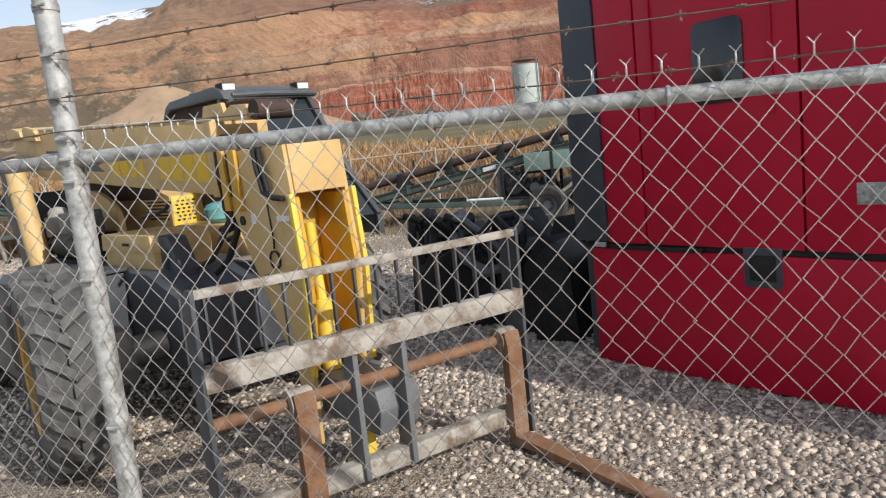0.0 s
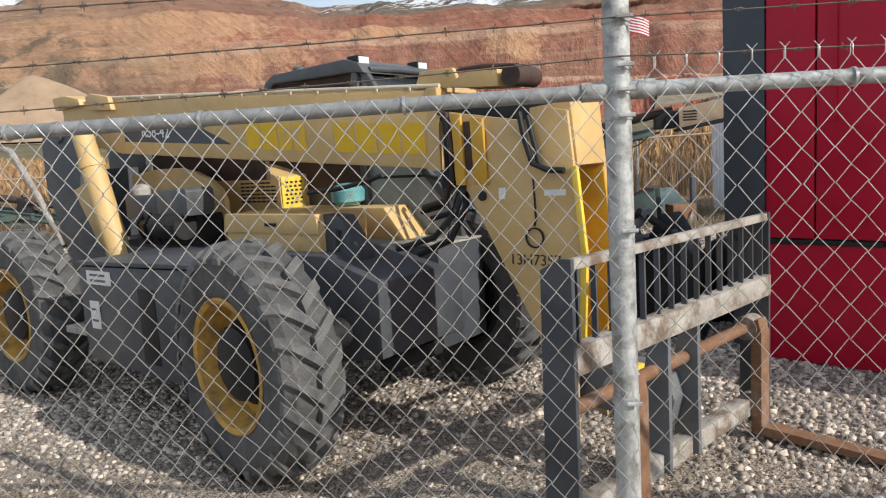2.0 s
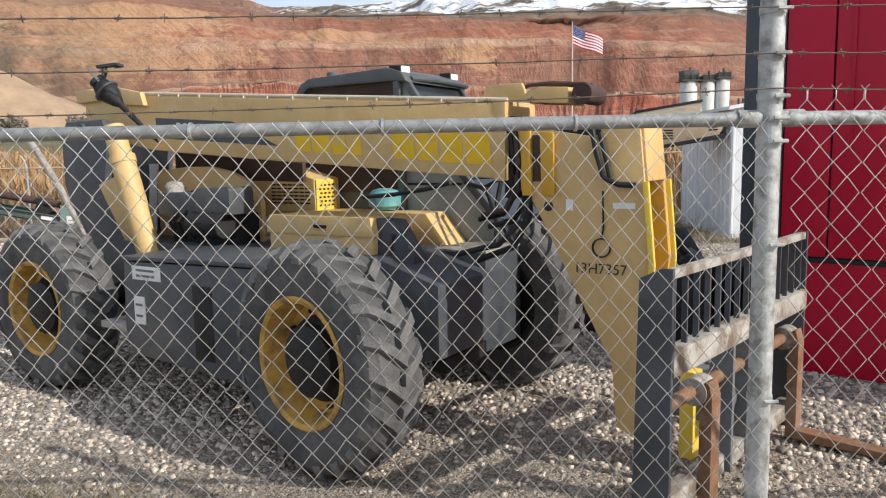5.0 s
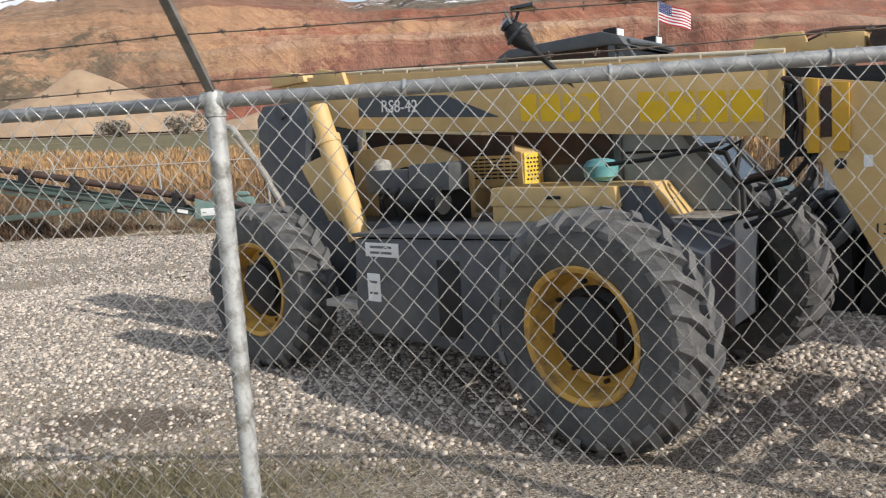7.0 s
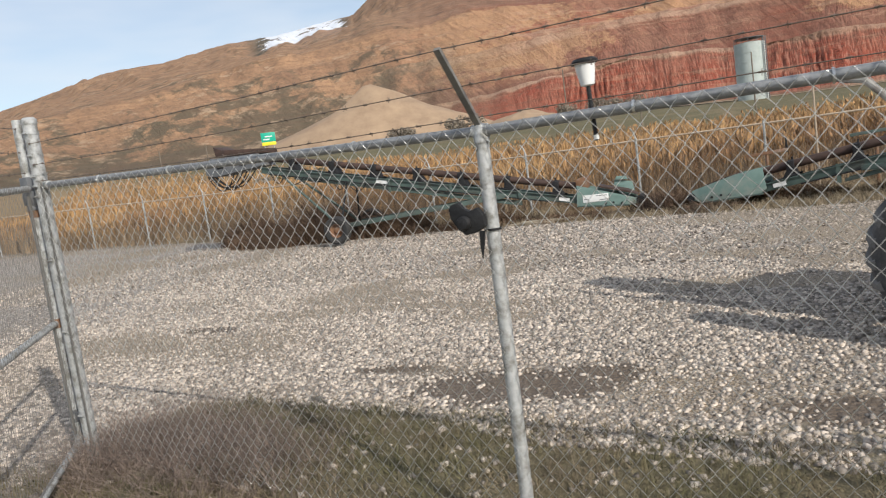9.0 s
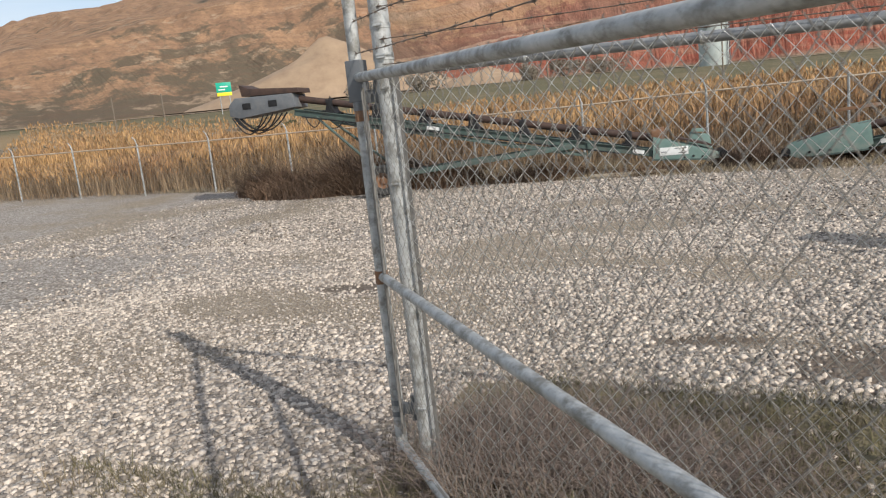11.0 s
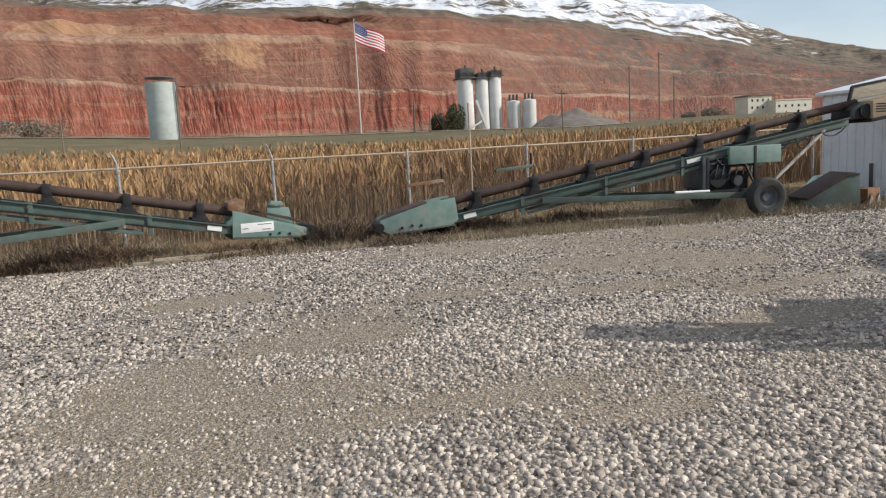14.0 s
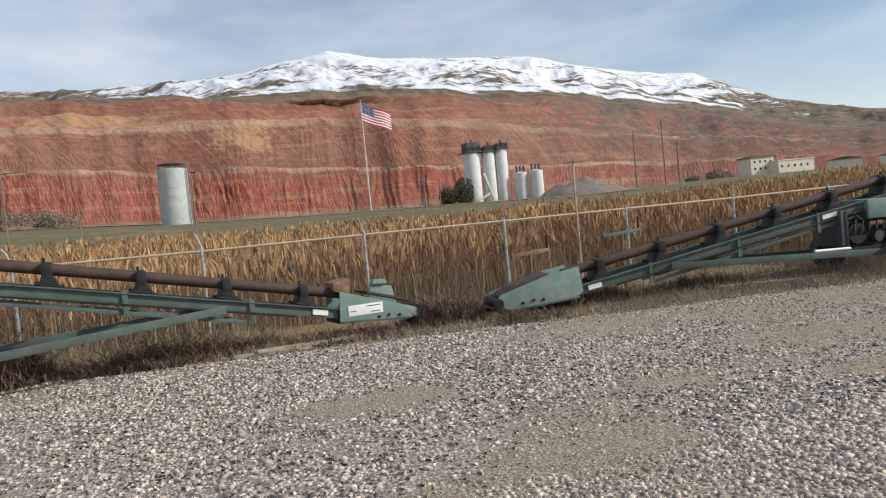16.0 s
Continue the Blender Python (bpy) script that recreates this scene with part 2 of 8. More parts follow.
def prism(bm, pts, lo, hi, axis="y", bev=0.0):
    """A side profile extruded along an axis: pts are (x, z) for y, (y, z) for x, (x, y) for z."""
    def at(p, k):
        return {"y": (p[0], k, p[1]), "x": (k, p[0], p[1]), "z": (p[0], p[1], k)}[axis]
    a = [bm.verts.new(at(p, lo)) for p in pts]
    b = [bm.verts.new(at(p, hi)) for p in pts]
    n = len(pts)
    fs = [bm.faces.new(a), bm.faces.new(b[::-1])]
    for i in range(n):
        fs.append(bm.faces.new((a[i], b[i], b[(i + 1) % n], a[(i + 1) % n])))
    if bev:
        bmesh.ops.recalc_face_normals(bm, faces=fs)
        es = list({e for f in fs for e in f.edges})
        bmesh.ops.bevel(bm, geom=es, offset=bev, segments=2, affect="EDGES", profile=0.6)
    return bm


def rod(bm, p, q, r, r2=None, n=12):
    p, q = Vector(p), Vector(q)
    m = Matrix.Translation((p + q) / 2) @ (q - p).to_track_quat("Z", "Y").to_matrix().to_4x4()
    bmesh.ops.create_cone(bm, cap_ends=True, segments=n, radius1=r, radius2=r if r2 is None else r2, depth=(q - p).length, matrix=m)
    return bm


def beam(bm, p, q, w, h, bev=0.0):
    """A square bar from p to q, w wide and h high, its height kept in the upright plane."""
    p, q = Vector(p), Vector(q)
    d = (q - p).normalized()
    side = d.cross(Vector((0, 0, 1)))
    side = side.normalized() if side.length > 1e-4 else Vector((1, 0, 0))
    up = side.cross(d)
    m = Matrix((side, d, up)).transposed().to_4x4()
    m.translation = p
    return box(bm, (-w / 2, 0, -h / 2), (w / 2, (q - p).length, h / 2), bev, m)


def tube(bm, pts, r, n=8):
    pts = [Vector(p) for p in pts]
    rings = []
    for i, p in enumerate(pts):
        d = (pts[min(i + 1, len(pts) - 1)] - pts[max(i - 1, 0)]).normalized()
        s = d.cross(Vector((0, 0, 1)))
        s = s.normalized() if s.length > 1e-3 else Vector((1, 0, 0))
        u = s.cross(d)
        rings.append([bm.verts.new(p + (s * math.cos(a) + u * math.sin(a)) * r) for a in [2 * math.pi * k / n for k in range(n)]])
    for a, b in zip(rings, rings[1:]):
        for k in range(n):
            bm.faces.new((a[k], a[(k + 1) % n], b[(k + 1) % n], b[k]))
    bm.faces.new(rings[0])
    bm.faces.new(rings[-1][::-1])
    return bm


def lathe(bm, profile, m=None, n=32, caps=True):
    """A turned body: profile of (radius, height) about the local z axis."""
    rings = []
    for r, h in profile:
        ring = []
        for k in range(n):
            a = 2 * math.pi * k / n
            co = Vector((r * math.cos(a), r * math.sin(a), h))
            ring.append(bm.verts.new(m @ co if m is not None else co))
        rings.append(ring)
    for a, b in zip(rings, rings[1:]):
        for k in range(n):
            bm.faces.new((a[k], a[(k + 1) % n], b[(k + 1) % n], b[k]))
    if caps and profile[0][0] > 1e-4:
        bm.faces.new(rings[0][::-1])
    if caps and profile[-1][0] > 1e-4:
        bm.faces.new(rings[-1])
    bmesh.ops.remove_doubles(bm, verts=[v for r in (rings[0], rings[-1]) for v in r], dist=1e-5)
    return bm


def BM():
    return bmesh.new()


def raw(name, verts, faces, mat, smooth=False):
    """A mesh from arrays of vertices (n, 3) and of faces (m, k)."""
    verts, faces = np.asarray(verts, np.float32), np.asarray(faces, np.int32)
    me = bpy.data.meshes.new(name)
    me.vertices.add(len(verts))
    me.vertices.foreach_set("co", verts.ravel())
    k = faces.shape[1]
    me.loops.add(faces.size)
    me.loops.foreach_set("vertex_index", faces.ravel())
    me.polygons.add(len(faces))
    me.polygons.foreach_set("loop_start", np.arange(0, faces.size, k, dtype=np.int32))
    me.polygons.foreach_set("loop_total", np.full(len(faces), k, np.int32))
    me.update(calc_edges=True)
    me.validate()
    if mat:
        me.materials.append(mat)
    if smooth:
        me.shade_smooth()
    return me


def smoothstep(a, b, x):
    t = np.clip((x - a) / (b - a), 0, 1)
    return t * t * (3 - 2 * t)


def waves(x, y, seed, octaves=4, size=1.0):
    """Cheap smooth noise of arrays, about -1 to 1."""
    rng = np.random.RandomState(seed)
    out, amp, tot = 0, 1.0, 0
    for o in range(octaves):
        for _ in range(3):
            a, ph = rng.uniform(0, 6.283, 2)
            f = (2.0 ** o) / size * rng.uniform(0.7, 1.3)
            out = out + amp * np.sin(f * (x * np.cos(a) + y * np.sin(a)) + ph)
        tot += amp * 1.7
        amp *= 0.55
    return out / tot


# ---------------------------------------------------------------- ground and hills
CX, CY, CZ = -8.0, 3.0, 1.7            # middle of the polar ground sheet
AZ = [-180, -100, -75, -60, -50, -40, -30, -20, -10, 0, 10, 20, 30, 40, 50, 60, 75, 100, 180]
FOOT = [0, 0, 2.4, 2.5, 2.6, 2.6, 2.6, 2.6, 2.45, 2.0, 1.75, 1.6, 1.35, 1.5, 1.3, 1.1, 1.0, 0, 0]
R_FOOT = 185.0


def foot_el(az):
    return np.interp(az, AZ, FOOT)


def ground_z(x, y):
    x, y = np.asarray(x, float), np.asarray(y, float)
    dx, dy = x - CX, y - CY
    r = np.hypot(dx, dy)
    az = np.degrees(np.arctan2(dx, dy))
    zf = CZ + R_FOOT * np.tan(np.radians(foot_el(az)))
    zf = np.where(foot_el(az) < 0.02, 0.0, zf)
    k = np.interp(r, [0, 16, 40, 62, 85, 120, 150, 185], [0, 0, 0.06, 0.12, 0.25, 0.62, 0.80, 1.0])
    near = 0.018 * waves(x, y, 3, 4, 1.1) + 0.03 * waves(x, y, 5, 2, 5.0)
    return k * zf + near * np.clip(1 - r / 60, 0, 1)


def trod(x, y):
    """Where wheels and feet have pressed the stone into the dirt; about -1 to 1."""
    out = 0.75 * waves(x, y * 1.5, 9, 3, 1.7) - 0.08 + 0.35 * waves(x, y, 14, 2, 0.7)
    for cx, cy, rx, ry in ((-11.2, 11.4, 0.7, 0.8), (-10.3, 12.4, 0.9, 0.5), (-9.8, 9.7, 0.9, 0.35), (-10.9, 9.1, 0.6, 0.45), (-11.2, 8.3, 0.9, 0.35), (-10.3, 8.2, 0.9, 0.30), (-7.3, 11.1, 1.3, 0.40), (-5.6, 10.3, 0.9, 0.35), (-9.6, 7.5, 1.5, 0.16), (-11.4, 7.3, 0.7, 0.3), (-13.2, 5.8, 0.9, 0.4), (-8.1, 4.93, 0.5, 0.16), (-9.0, 4.43, 0.6, 0.18), (-7.8, 6.8, 0.5, 0.16), (-3.2, 11.1, 1.2, 0.5), (-5.4, 8.2, 1.2, 0.3)):
        out = out + 1.15 * np.exp(-((x - cx) / rx) ** 2 - ((y - cy) / ry) ** 2) * (1 + 0.6 * waves(x, y, 19, 3, 0.35))
    return out - 0.6 * np.exp(-((x + 14.5) / 3.2) ** 2 - ((y - 9.5) / 3.0) ** 2)


def damp(x, y):
    """Dark damp spots on the yard."""
    out = 0
    for cx, cy, rx, ry in ((-7.15, 4.48, 0.50, 0.26), (-6.65, 4.62, 0.50, 0.24), (-6.2, 4.95, 0.28, 0.12), (-11.82, 6.60, 0.42, 0.15), (-8.1, 4.93, 0.35, 0.08), (-4.4, 4.3, 0.5, 0.2)):
        out = out + 1.4 * np.exp(-((x - cx) / rx) ** 2 - ((y - cy) / ry) ** 2)
    return np.clip(out, 0, 1)


def ground_mat():
    m = bpy.data.materials.new("gravel_yard")
    m.use_nodes = True
    nt = m.node_tree
    b = nt.nodes["Principled BSDF"]
    b.inputs["Roughness"].default_value = 0.92
    b.inputs["Specular IOR Level"].default_value = 0.25
    tc = nt.nodes.new("ShaderNodeTexCoord")
    sp = nt.nodes.new("ShaderNodeSeparateXYZ")
    links(nt, tc.outputs["Object"], sp.inputs["Vector"])

    def noise(scale, detail=6, rough=0.6):
        n = nt.nodes.new("ShaderNodeTexNoise")
        n.inputs["Scale"].default_value = scale
        n.inputs["Detail"].default_value = detail
        n.inputs["Roughness"].default_value = rough
        links(nt, tc.outputs["Object"], n.inputs["Vector"])
        return n.outputs["Fac"]

    def ramp(fac, a, b2, ca=(0, 0, 0), cb=(1, 1, 1)):
        r = nt.nodes.new("ShaderNodeValToRGB")
        r.color_ramp.elements[0].position, r.color_ramp.elements[1].position = a, b2
        r.color_ramp.elements[0].color, r.color_ramp.elements[1].color = (*ca, 1), (*cb, 1)
        links(nt, fac, r.inputs["Fac"])
        return r.outputs["Color"]

    def mix(fac, c1, c2):
        x = nt.nodes.new("ShaderNodeMixRGB")
        links(nt, fac, x.inputs["Fac"])
        for s, c in (("Color1", c1), ("Color2", c2)):
            if isinstance(c, tuple):
                x.inputs[s].default_value = (*c, 1)
            else:
                links(nt, c, x.inputs[s])
        return x.outputs["Color"]

    def math_(op, a, b2=None):
        x = nt.nodes.new("ShaderNodeMath")
        x.operation = op
        for i, v in enumerate((a, b2)):
            if v is None:
                continue
            if isinstance(v, (int, float)):
                x.inputs[i].default_value = v
            else:
                links(nt, v, x.inputs[i])
        return x.outputs[0]

    # stones: a cell pattern at two sizes, each cell with a tone of its own
    vo = nt.nodes.new("ShaderNodeTexVoronoi")
    vo.inputs["Scale"].default_value = 27.0
    links(nt, tc.outputs["Object"], vo.inputs["Vector"])
    vo2 = nt.nodes.new("ShaderNodeTexVoronoi")
    vo2.inputs["Scale"].default_value = 85.0
    links(nt, tc.outputs["Object"], vo2.inputs["Vector"])
    sep = nt.nodes.new("ShaderNodeSeparateColor")
    links(nt, vo.outputs["Color"], sep.inputs["Color"])
    stone = ramp(sep.outputs[0], 0.1, 0.95, (0.24, 0.203, 0.168), (0.63, 0.57, 0.505))
    # cell borders darkened: the shade between stones, put into the colour
    gap = ramp(vo.outputs["Distance"], 0.44, 0.66)
    stone = mix(math_("MULTIPLY", gap, 0.75), stone, (0.16, 0.13, 0.105))
    pebble = nt.nodes.new("ShaderNodeSeparateColor")
    links(nt, vo2.outputs["Color"], pebble.inputs["Color"])
    fines = mix(noise(14, 6, 0.7), (0.27, 0.19, 0.106), (0.395, 0.298, 0.18))
    fines = mix(ramp(pebble.outputs[0], 0.45, 0.75), fines, stone)
    fines = mix(math_("MULTIPLY", ramp(vo2.outputs["Distance"], 0.30, 0.60), 0.45), fines, (0.22, 0.18, 0.135))
    at_t = nt.nodes.new("ShaderNodeAttribute")
    at_t.attribute_name = "trod"
    at_d = nt.nodes.new("ShaderNodeAttribute")
    at_d.attribute_name = "damp"
    trod = ramp(math_("ADD", math_("MULTIPLY", at_t.outputs["Fac"], 0.50), math_("MULTIPLY", noise(4.0, 6, 0.7), 0.95)), 0.44, 0.66)
    vo3 = nt.nodes.new("ShaderNodeTexVoronoi")
    vo3.inputs["Scale"].default_value = 130.0
    links(nt, tc.outputs["Object"], vo3.inputs["Vector"])
    grit = nt.nodes.new("ShaderNodeSeparateColor")
    links(nt, vo3.outputs["Color"], grit.inputs["Color"])
    fines = mix(ramp(grit.outputs[0], 0.76, 0.82), fines, (0.54, 0.46, 0.36))
    fines = mix(ramp(grit.outputs[1], 0.70, 0.80), fines, (0.15, 0.12, 0.09))
    gravel = mix(math_("MULTIPLY", trod, 0.9), stone, fines)
    stain = ramp(math_("ADD", math_("MULTIPLY", at_d.outputs["Fac"], 0.75), math_("MULTIPLY", noise(0.9, 6, 0.6), 0.62)), 0.40, 0.62)
    gravel = mix(math_("MULTIPLY", stain, 0.85), gravel, (0.125, 0.095, 0.072))
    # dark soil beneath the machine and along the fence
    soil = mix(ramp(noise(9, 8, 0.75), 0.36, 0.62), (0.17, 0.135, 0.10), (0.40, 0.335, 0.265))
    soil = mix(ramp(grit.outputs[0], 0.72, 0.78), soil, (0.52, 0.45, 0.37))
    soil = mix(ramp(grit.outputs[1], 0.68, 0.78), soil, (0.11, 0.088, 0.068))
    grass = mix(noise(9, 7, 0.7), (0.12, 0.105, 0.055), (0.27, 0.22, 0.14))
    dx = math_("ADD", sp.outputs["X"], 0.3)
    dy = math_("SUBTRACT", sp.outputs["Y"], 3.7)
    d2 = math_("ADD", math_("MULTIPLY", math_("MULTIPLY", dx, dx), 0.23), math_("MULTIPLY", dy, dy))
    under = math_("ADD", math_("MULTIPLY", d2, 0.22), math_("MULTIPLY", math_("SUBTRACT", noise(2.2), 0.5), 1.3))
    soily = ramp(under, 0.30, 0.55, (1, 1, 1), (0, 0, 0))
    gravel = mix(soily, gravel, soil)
    # strip of weeds along the near fence
    edge = math_("MULTIPLY", sp.outputs["X"], 0.09)
    fy = math_("ADD", sp.outputs["Y"], edge)
    wob = math_("MULTIPLY", math_("SUBTRACT", noise(1.4), 0.5), 1.4)
    fyw = math_("ADD", fy, wob)
    strip = ramp(math_("MULTIPLY", fyw, 0.1), 0.315, 0.355, (1, 1, 1), (0, 0, 0))
    xw = ramp(math_("MULTIPLY", sp.outputs["X"], -0.1), 0.17, 0.36)
    strip = math_("MULTIPLY", strip, xw)
    past = math_("ADD", math_("MULTIPLY", sp.outputs["X"], -0.1), math_("MULTIPLY", wob, 0.06))
    strip = math_("MULTIPLY", strip, ramp(past, 0.955, 1.0, (1, 1, 1), (0, 0, 0)))
    gravel = mix(strip, gravel, grass)
    # rough grass beyond the yard, greener berm further out
    far = mix(noise(1.5, 7, 0.7), (0.20, 0.135, 0.07), (0.34, 0.25, 0.145))
    fwob = math_("ADD", math_("ADD", sp.outputs["Y"], math_("MULTIPLY", sp.outputs["X"], 0.19)),
                 math_("MULTIPLY", math_("SUBTRACT", noise(0.6), 0.5), 2.5))
    fm = ramp(math_("MULTIPLY", fwob, 0.02), 0.295, 0.315)
    out = mix(fm, gravel, far)
    berm = mix(noise(0.5, 7, 0.7), (0.105, 0.095, 0.052), (0.21, 0.17, 0.10))
    bm_ = ramp(math_("MULTIPLY", sp.outputs["Y"], 0.005), 0.34, 0.40)
    tuft = ramp(noise(3.0, 8, 0.8), 0.44, 0.58)
    berm = mix(math_("MULTIPLY", tuft, 0.55), berm, (0.075, 0.085, 0.035))
    berm = mix(math_("MULTIPLY", ramp(noise(0.16, 6, 0.7), 0.50, 0.60), 0.6), berm, (0.24, 0.18, 0.105))
    out = mix(bm_, out, berm)
    links(nt, out, b.inputs["Base Color"])
    bp = nt.nodes.new("ShaderNodeBump")
    bp.inputs["Strength"].default_value = 0.6
    bp.inputs["Distance"].default_value = 0.03
    h = math_("ADD", math_("MULTIPLY", vo.outputs["Distance"], -1.0), math_("MULTIPLY", vo2.outputs["Distance"], -0.4))
    h = math_("ADD", h, math_("MULTIPLY", sep.outputs[1], 0.5))
    links(nt, h, bp.inputs["Height"])
    links(nt, bp.outputs["Normal"], b.inputs["Normal"])
    return m


def build_ground():
    rs = np.concatenate([np.linspace(0, 24, 97)[1:], np.geomspace(24.5, R_FOOT, 46), np.geomspace(200, 3500, 14)])
    na = 320
    az = np.linspace(-180, 180, na, endpoint=False)
    R, A = np.meshgrid(rs, np.radians(az), indexing="ij")
    X, Y = CX + R * np.sin(A), CY + R * np.cos(A)
    Z = ground_z(X, Y)
    v = np.vstack([[(CX, CY, float(ground_z(CX, CY)))], np.stack([X, Y, Z], -1).reshape(-1, 3)])
    i, j = np.meshgrid(np.arange(len(rs) - 1), np.arange(na), indexing="ij")
    jn = (j + 1) % na
    q = np.stack([1 + i * na + j, 1 + i * na + jn, 1 + (i + 1) * na + jn, 1 + (i + 1) * na + j], -1).reshape(-1, 4)[:, ::-1]
    k = np.arange(na)
    cap = np.stack([np.zeros(na, int), 1 + k, 1 + (k + 1) % na, np.zeros(na, int)], -1)
    me = raw("ground", v, q, GROUND, True)
    ob = new("ground", me)
    bm = BM()
    bm.from_mesh(me)
    bm.verts.ensure_lookup_table()
    for a in range(na):
        bm.faces.new((bm.verts[0], bm.verts[1 + (a + 1) % na], bm.verts[1 + a]))
    bmesh.ops.recalc_face_normals(bm, faces=bm.faces)
    bm.to_mesh(me)
    bm.free()
    me.shade_smooth()
    co = np.zeros(len(me.vertices) * 3, np.float32)
    me.vertices.foreach_get("co", co)
    co = co.reshape(-1, 3)
    me.attributes.new("trod", "FLOAT", "POINT").data.foreach_set("value", trod(co[:, 0], co[:, 1]).astype(np.float32))
    me.attributes.new("damp", "FLOAT", "POINT").data.foreach_set("value", damp(co[:, 0], co[:, 1]).astype(np.float32))
    return tagged(ob, "pale crushed gravel yard with dirt and dry grass", "ground", "", "structure")


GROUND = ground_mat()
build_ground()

# heights of the quarry benches and of the skyline, as angles of elevation by bearing
BEAR = [-80, -60, -50, -40, -30, -20, -10, 0, 10, 20, 30, 40, 50, 60, 80]
CLIFF1 = [2.7, 3.0, 3.5, 4.0, 4.6, 5.6, 6.2, 5.95, 5.5, 4.5, 3.8, 3.0, 2.1, 1.5, 1.3]
CLIFF2 = [3.6, 4.4, 5.6, 6.8, 8.0, 9.0, 9.2, 9.15, 9.4, 8.2, 6.3, 4.7, 2.9, 2.2, 1.8]
REDTOP = [4.6, 6.0, 8.0, 9.6, 11.2, 11.6, 10.9, 10.95, 10.5, 9.8, 8.7, 6.4, 3.6, 2.7, 2.2]
SKY_B = [-80, -60, -57, -50, -46, -42, -37, -31.5, -29, -25, -20, -16, -12, -4, 5, 8.7, 12, 17.5, 28, 35, 38, 40, 45.5, 52, 55, 80]
SKY_E = [4.8, 7.0, 7.7, 9.8, 10.2, 11.1, 11.6, 12.3, 14.4, 16.0, 15.0, 12.4, 11.5, 11.9, 12.6, 13.5, 14.0, 13.2, 12.2, 10.3, 9.5, 9.3, 6.6, 4.9, 4.0, 2.8]


def hill_mat():
    """Quarry strata: fluted red faces, orange and tan benches, grey brush slopes, snow on the top."""
    m = bpy.data.materials.new("red_quarry_rock")
    m.use_nodes = True
    nt = m.node_tree
    b = nt.nodes["Principled BSDF"]
    b.inputs["Roughness"].default_value = 0.95
    b.inputs["Specular IOR Level"].default_value = 0.1
    tc = nt.nodes.new("ShaderNodeTexCoord")

    def attr(n):
        a = nt.nodes.new("ShaderNodeAttribute")
        a.attribute_name = n
        return a.outputs["Fac"]

    def noise(scale, detail=6, rough=0.6, stretch=None):
        n = nt.nodes.new("ShaderNodeTexNoise")
        n.inputs["Scale"].default_value = scale
        n.inputs["Detail"].default_value = detail
        n.inputs["Roughness"].default_value = rough
        if stretch:
            mp = nt.nodes.new("ShaderNodeMapping")
            mp.inputs["Scale"].default_value = stretch
            links(nt, tc.outputs["Object"], mp.inputs["Vector"])
            links(nt, mp.outputs["Vector"], n.inputs["Vector"])
        else:
            links(nt, tc.outputs["Object"], n.inputs["Vector"])
        return n.outputs["Fac"]

    def math_(op, a, b2):
        x = nt.nodes.new("ShaderNodeMath")
        x.operation = op
        for i, v in enumerate((a, b2)):
            if isinstance(v, (int, float)):
                x.inputs[i].default_value = v
            else:
                links(nt, v, x.inputs[i])
        return x.outputs[0]

    def ramp(fac, stops):
        r = nt.nodes.new("ShaderNodeValToRGB")
        e = r.color_ramp.elements
        e[0].position, e[0].color = stops[0][0], (*stops[0][1], 1)
        e[1].position, e[1].color = stops[-1][0], (*stops[-1][1], 1)
        for p, c in stops[1:-1]:
            k = e.new(p)
            k.color = (*c, 1)
        links(nt, fac, r.inputs["Fac"])
        return r.outputs["Color"]

    def mix(fac, c1, c2):
        x = nt.nodes.new("ShaderNodeMixRGB")
        links(nt, fac, x.inputs["Fac"])
        for s, c in (("Color1", c1), ("Color2", c2)):
            if isinstance(c, tuple):
                x.inputs[s].default_value = (*c, 1)
            else:
                links(nt, c, x.inputs[s])
        return x.outputs["Color"]

    band = attr("band")
    bw = math_("ADD", band, math_("MULTIPLY", math_("SUBTRACT", noise(0.02, 5), 0.5), 0.13))
    strata = ramp(bw, [(0.0, (0.30, 0.22, 0.16)), (0.03, (0.35, 0.092, 0.060)), (0.2, (0.36, 0.085, 0.053)), (0.32, (0.31, 0.088, 0.058)),
                       (0.345, (0.42, 0.27, 0.19)), (0.37, (0.39, 0.23, 0.155)), (0.40, (0.245, 0.112, 0.08)), (0.62, (0.275, 0.13, 0.092)),
                       (0.665, (0.26, 0.115, 0.08)), (0.69, (0.43, 0.28, 0.19)), (0.72, (0.37, 0.145, 0.088)), (0.90, (0.345, 0.12, 0.074)), (1.0, (0.26, 0.13, 0.09))])
    # mottling at three sizes: slumps, seams along the beds, loose blocks
    blot = ramp(noise(0.045, 7, 0.72), [(0.42, (0, 0, 0)), (0.64, (1, 1, 1))])
    strata = mix(math_("MULTIPLY", blot, 0.34), strata, (0.36, 0.22, 0.145))
    red = ramp(noise(0.03, 7, 0.7, (1, 1, 2.5)), [(0.50, (0, 0, 0)), (0.64, (1, 1, 1))])
    strata = mix(math_("MULTIPLY", red, 0.55), strata, (0.285, 0.082, 0.05))
    seam = ramp(noise(0.10, 6, 0.7, (0.35, 0.35, 7.0)), [(0.40, (1, 1, 1)), (0.52, (0, 0, 0))])
    strata = mix(math_("MULTIPLY", seam, 0.36), strata, (0.15, 0.08, 0.058))
    block = ramp(noise(0.55, 6, 0.75), [(0.36, (1, 1, 1)), (0.52, (0, 0, 0))])
    strata = mix(math_("MULTIPLY", block, 0.6), strata, (0.17, 0.085, 0.06))
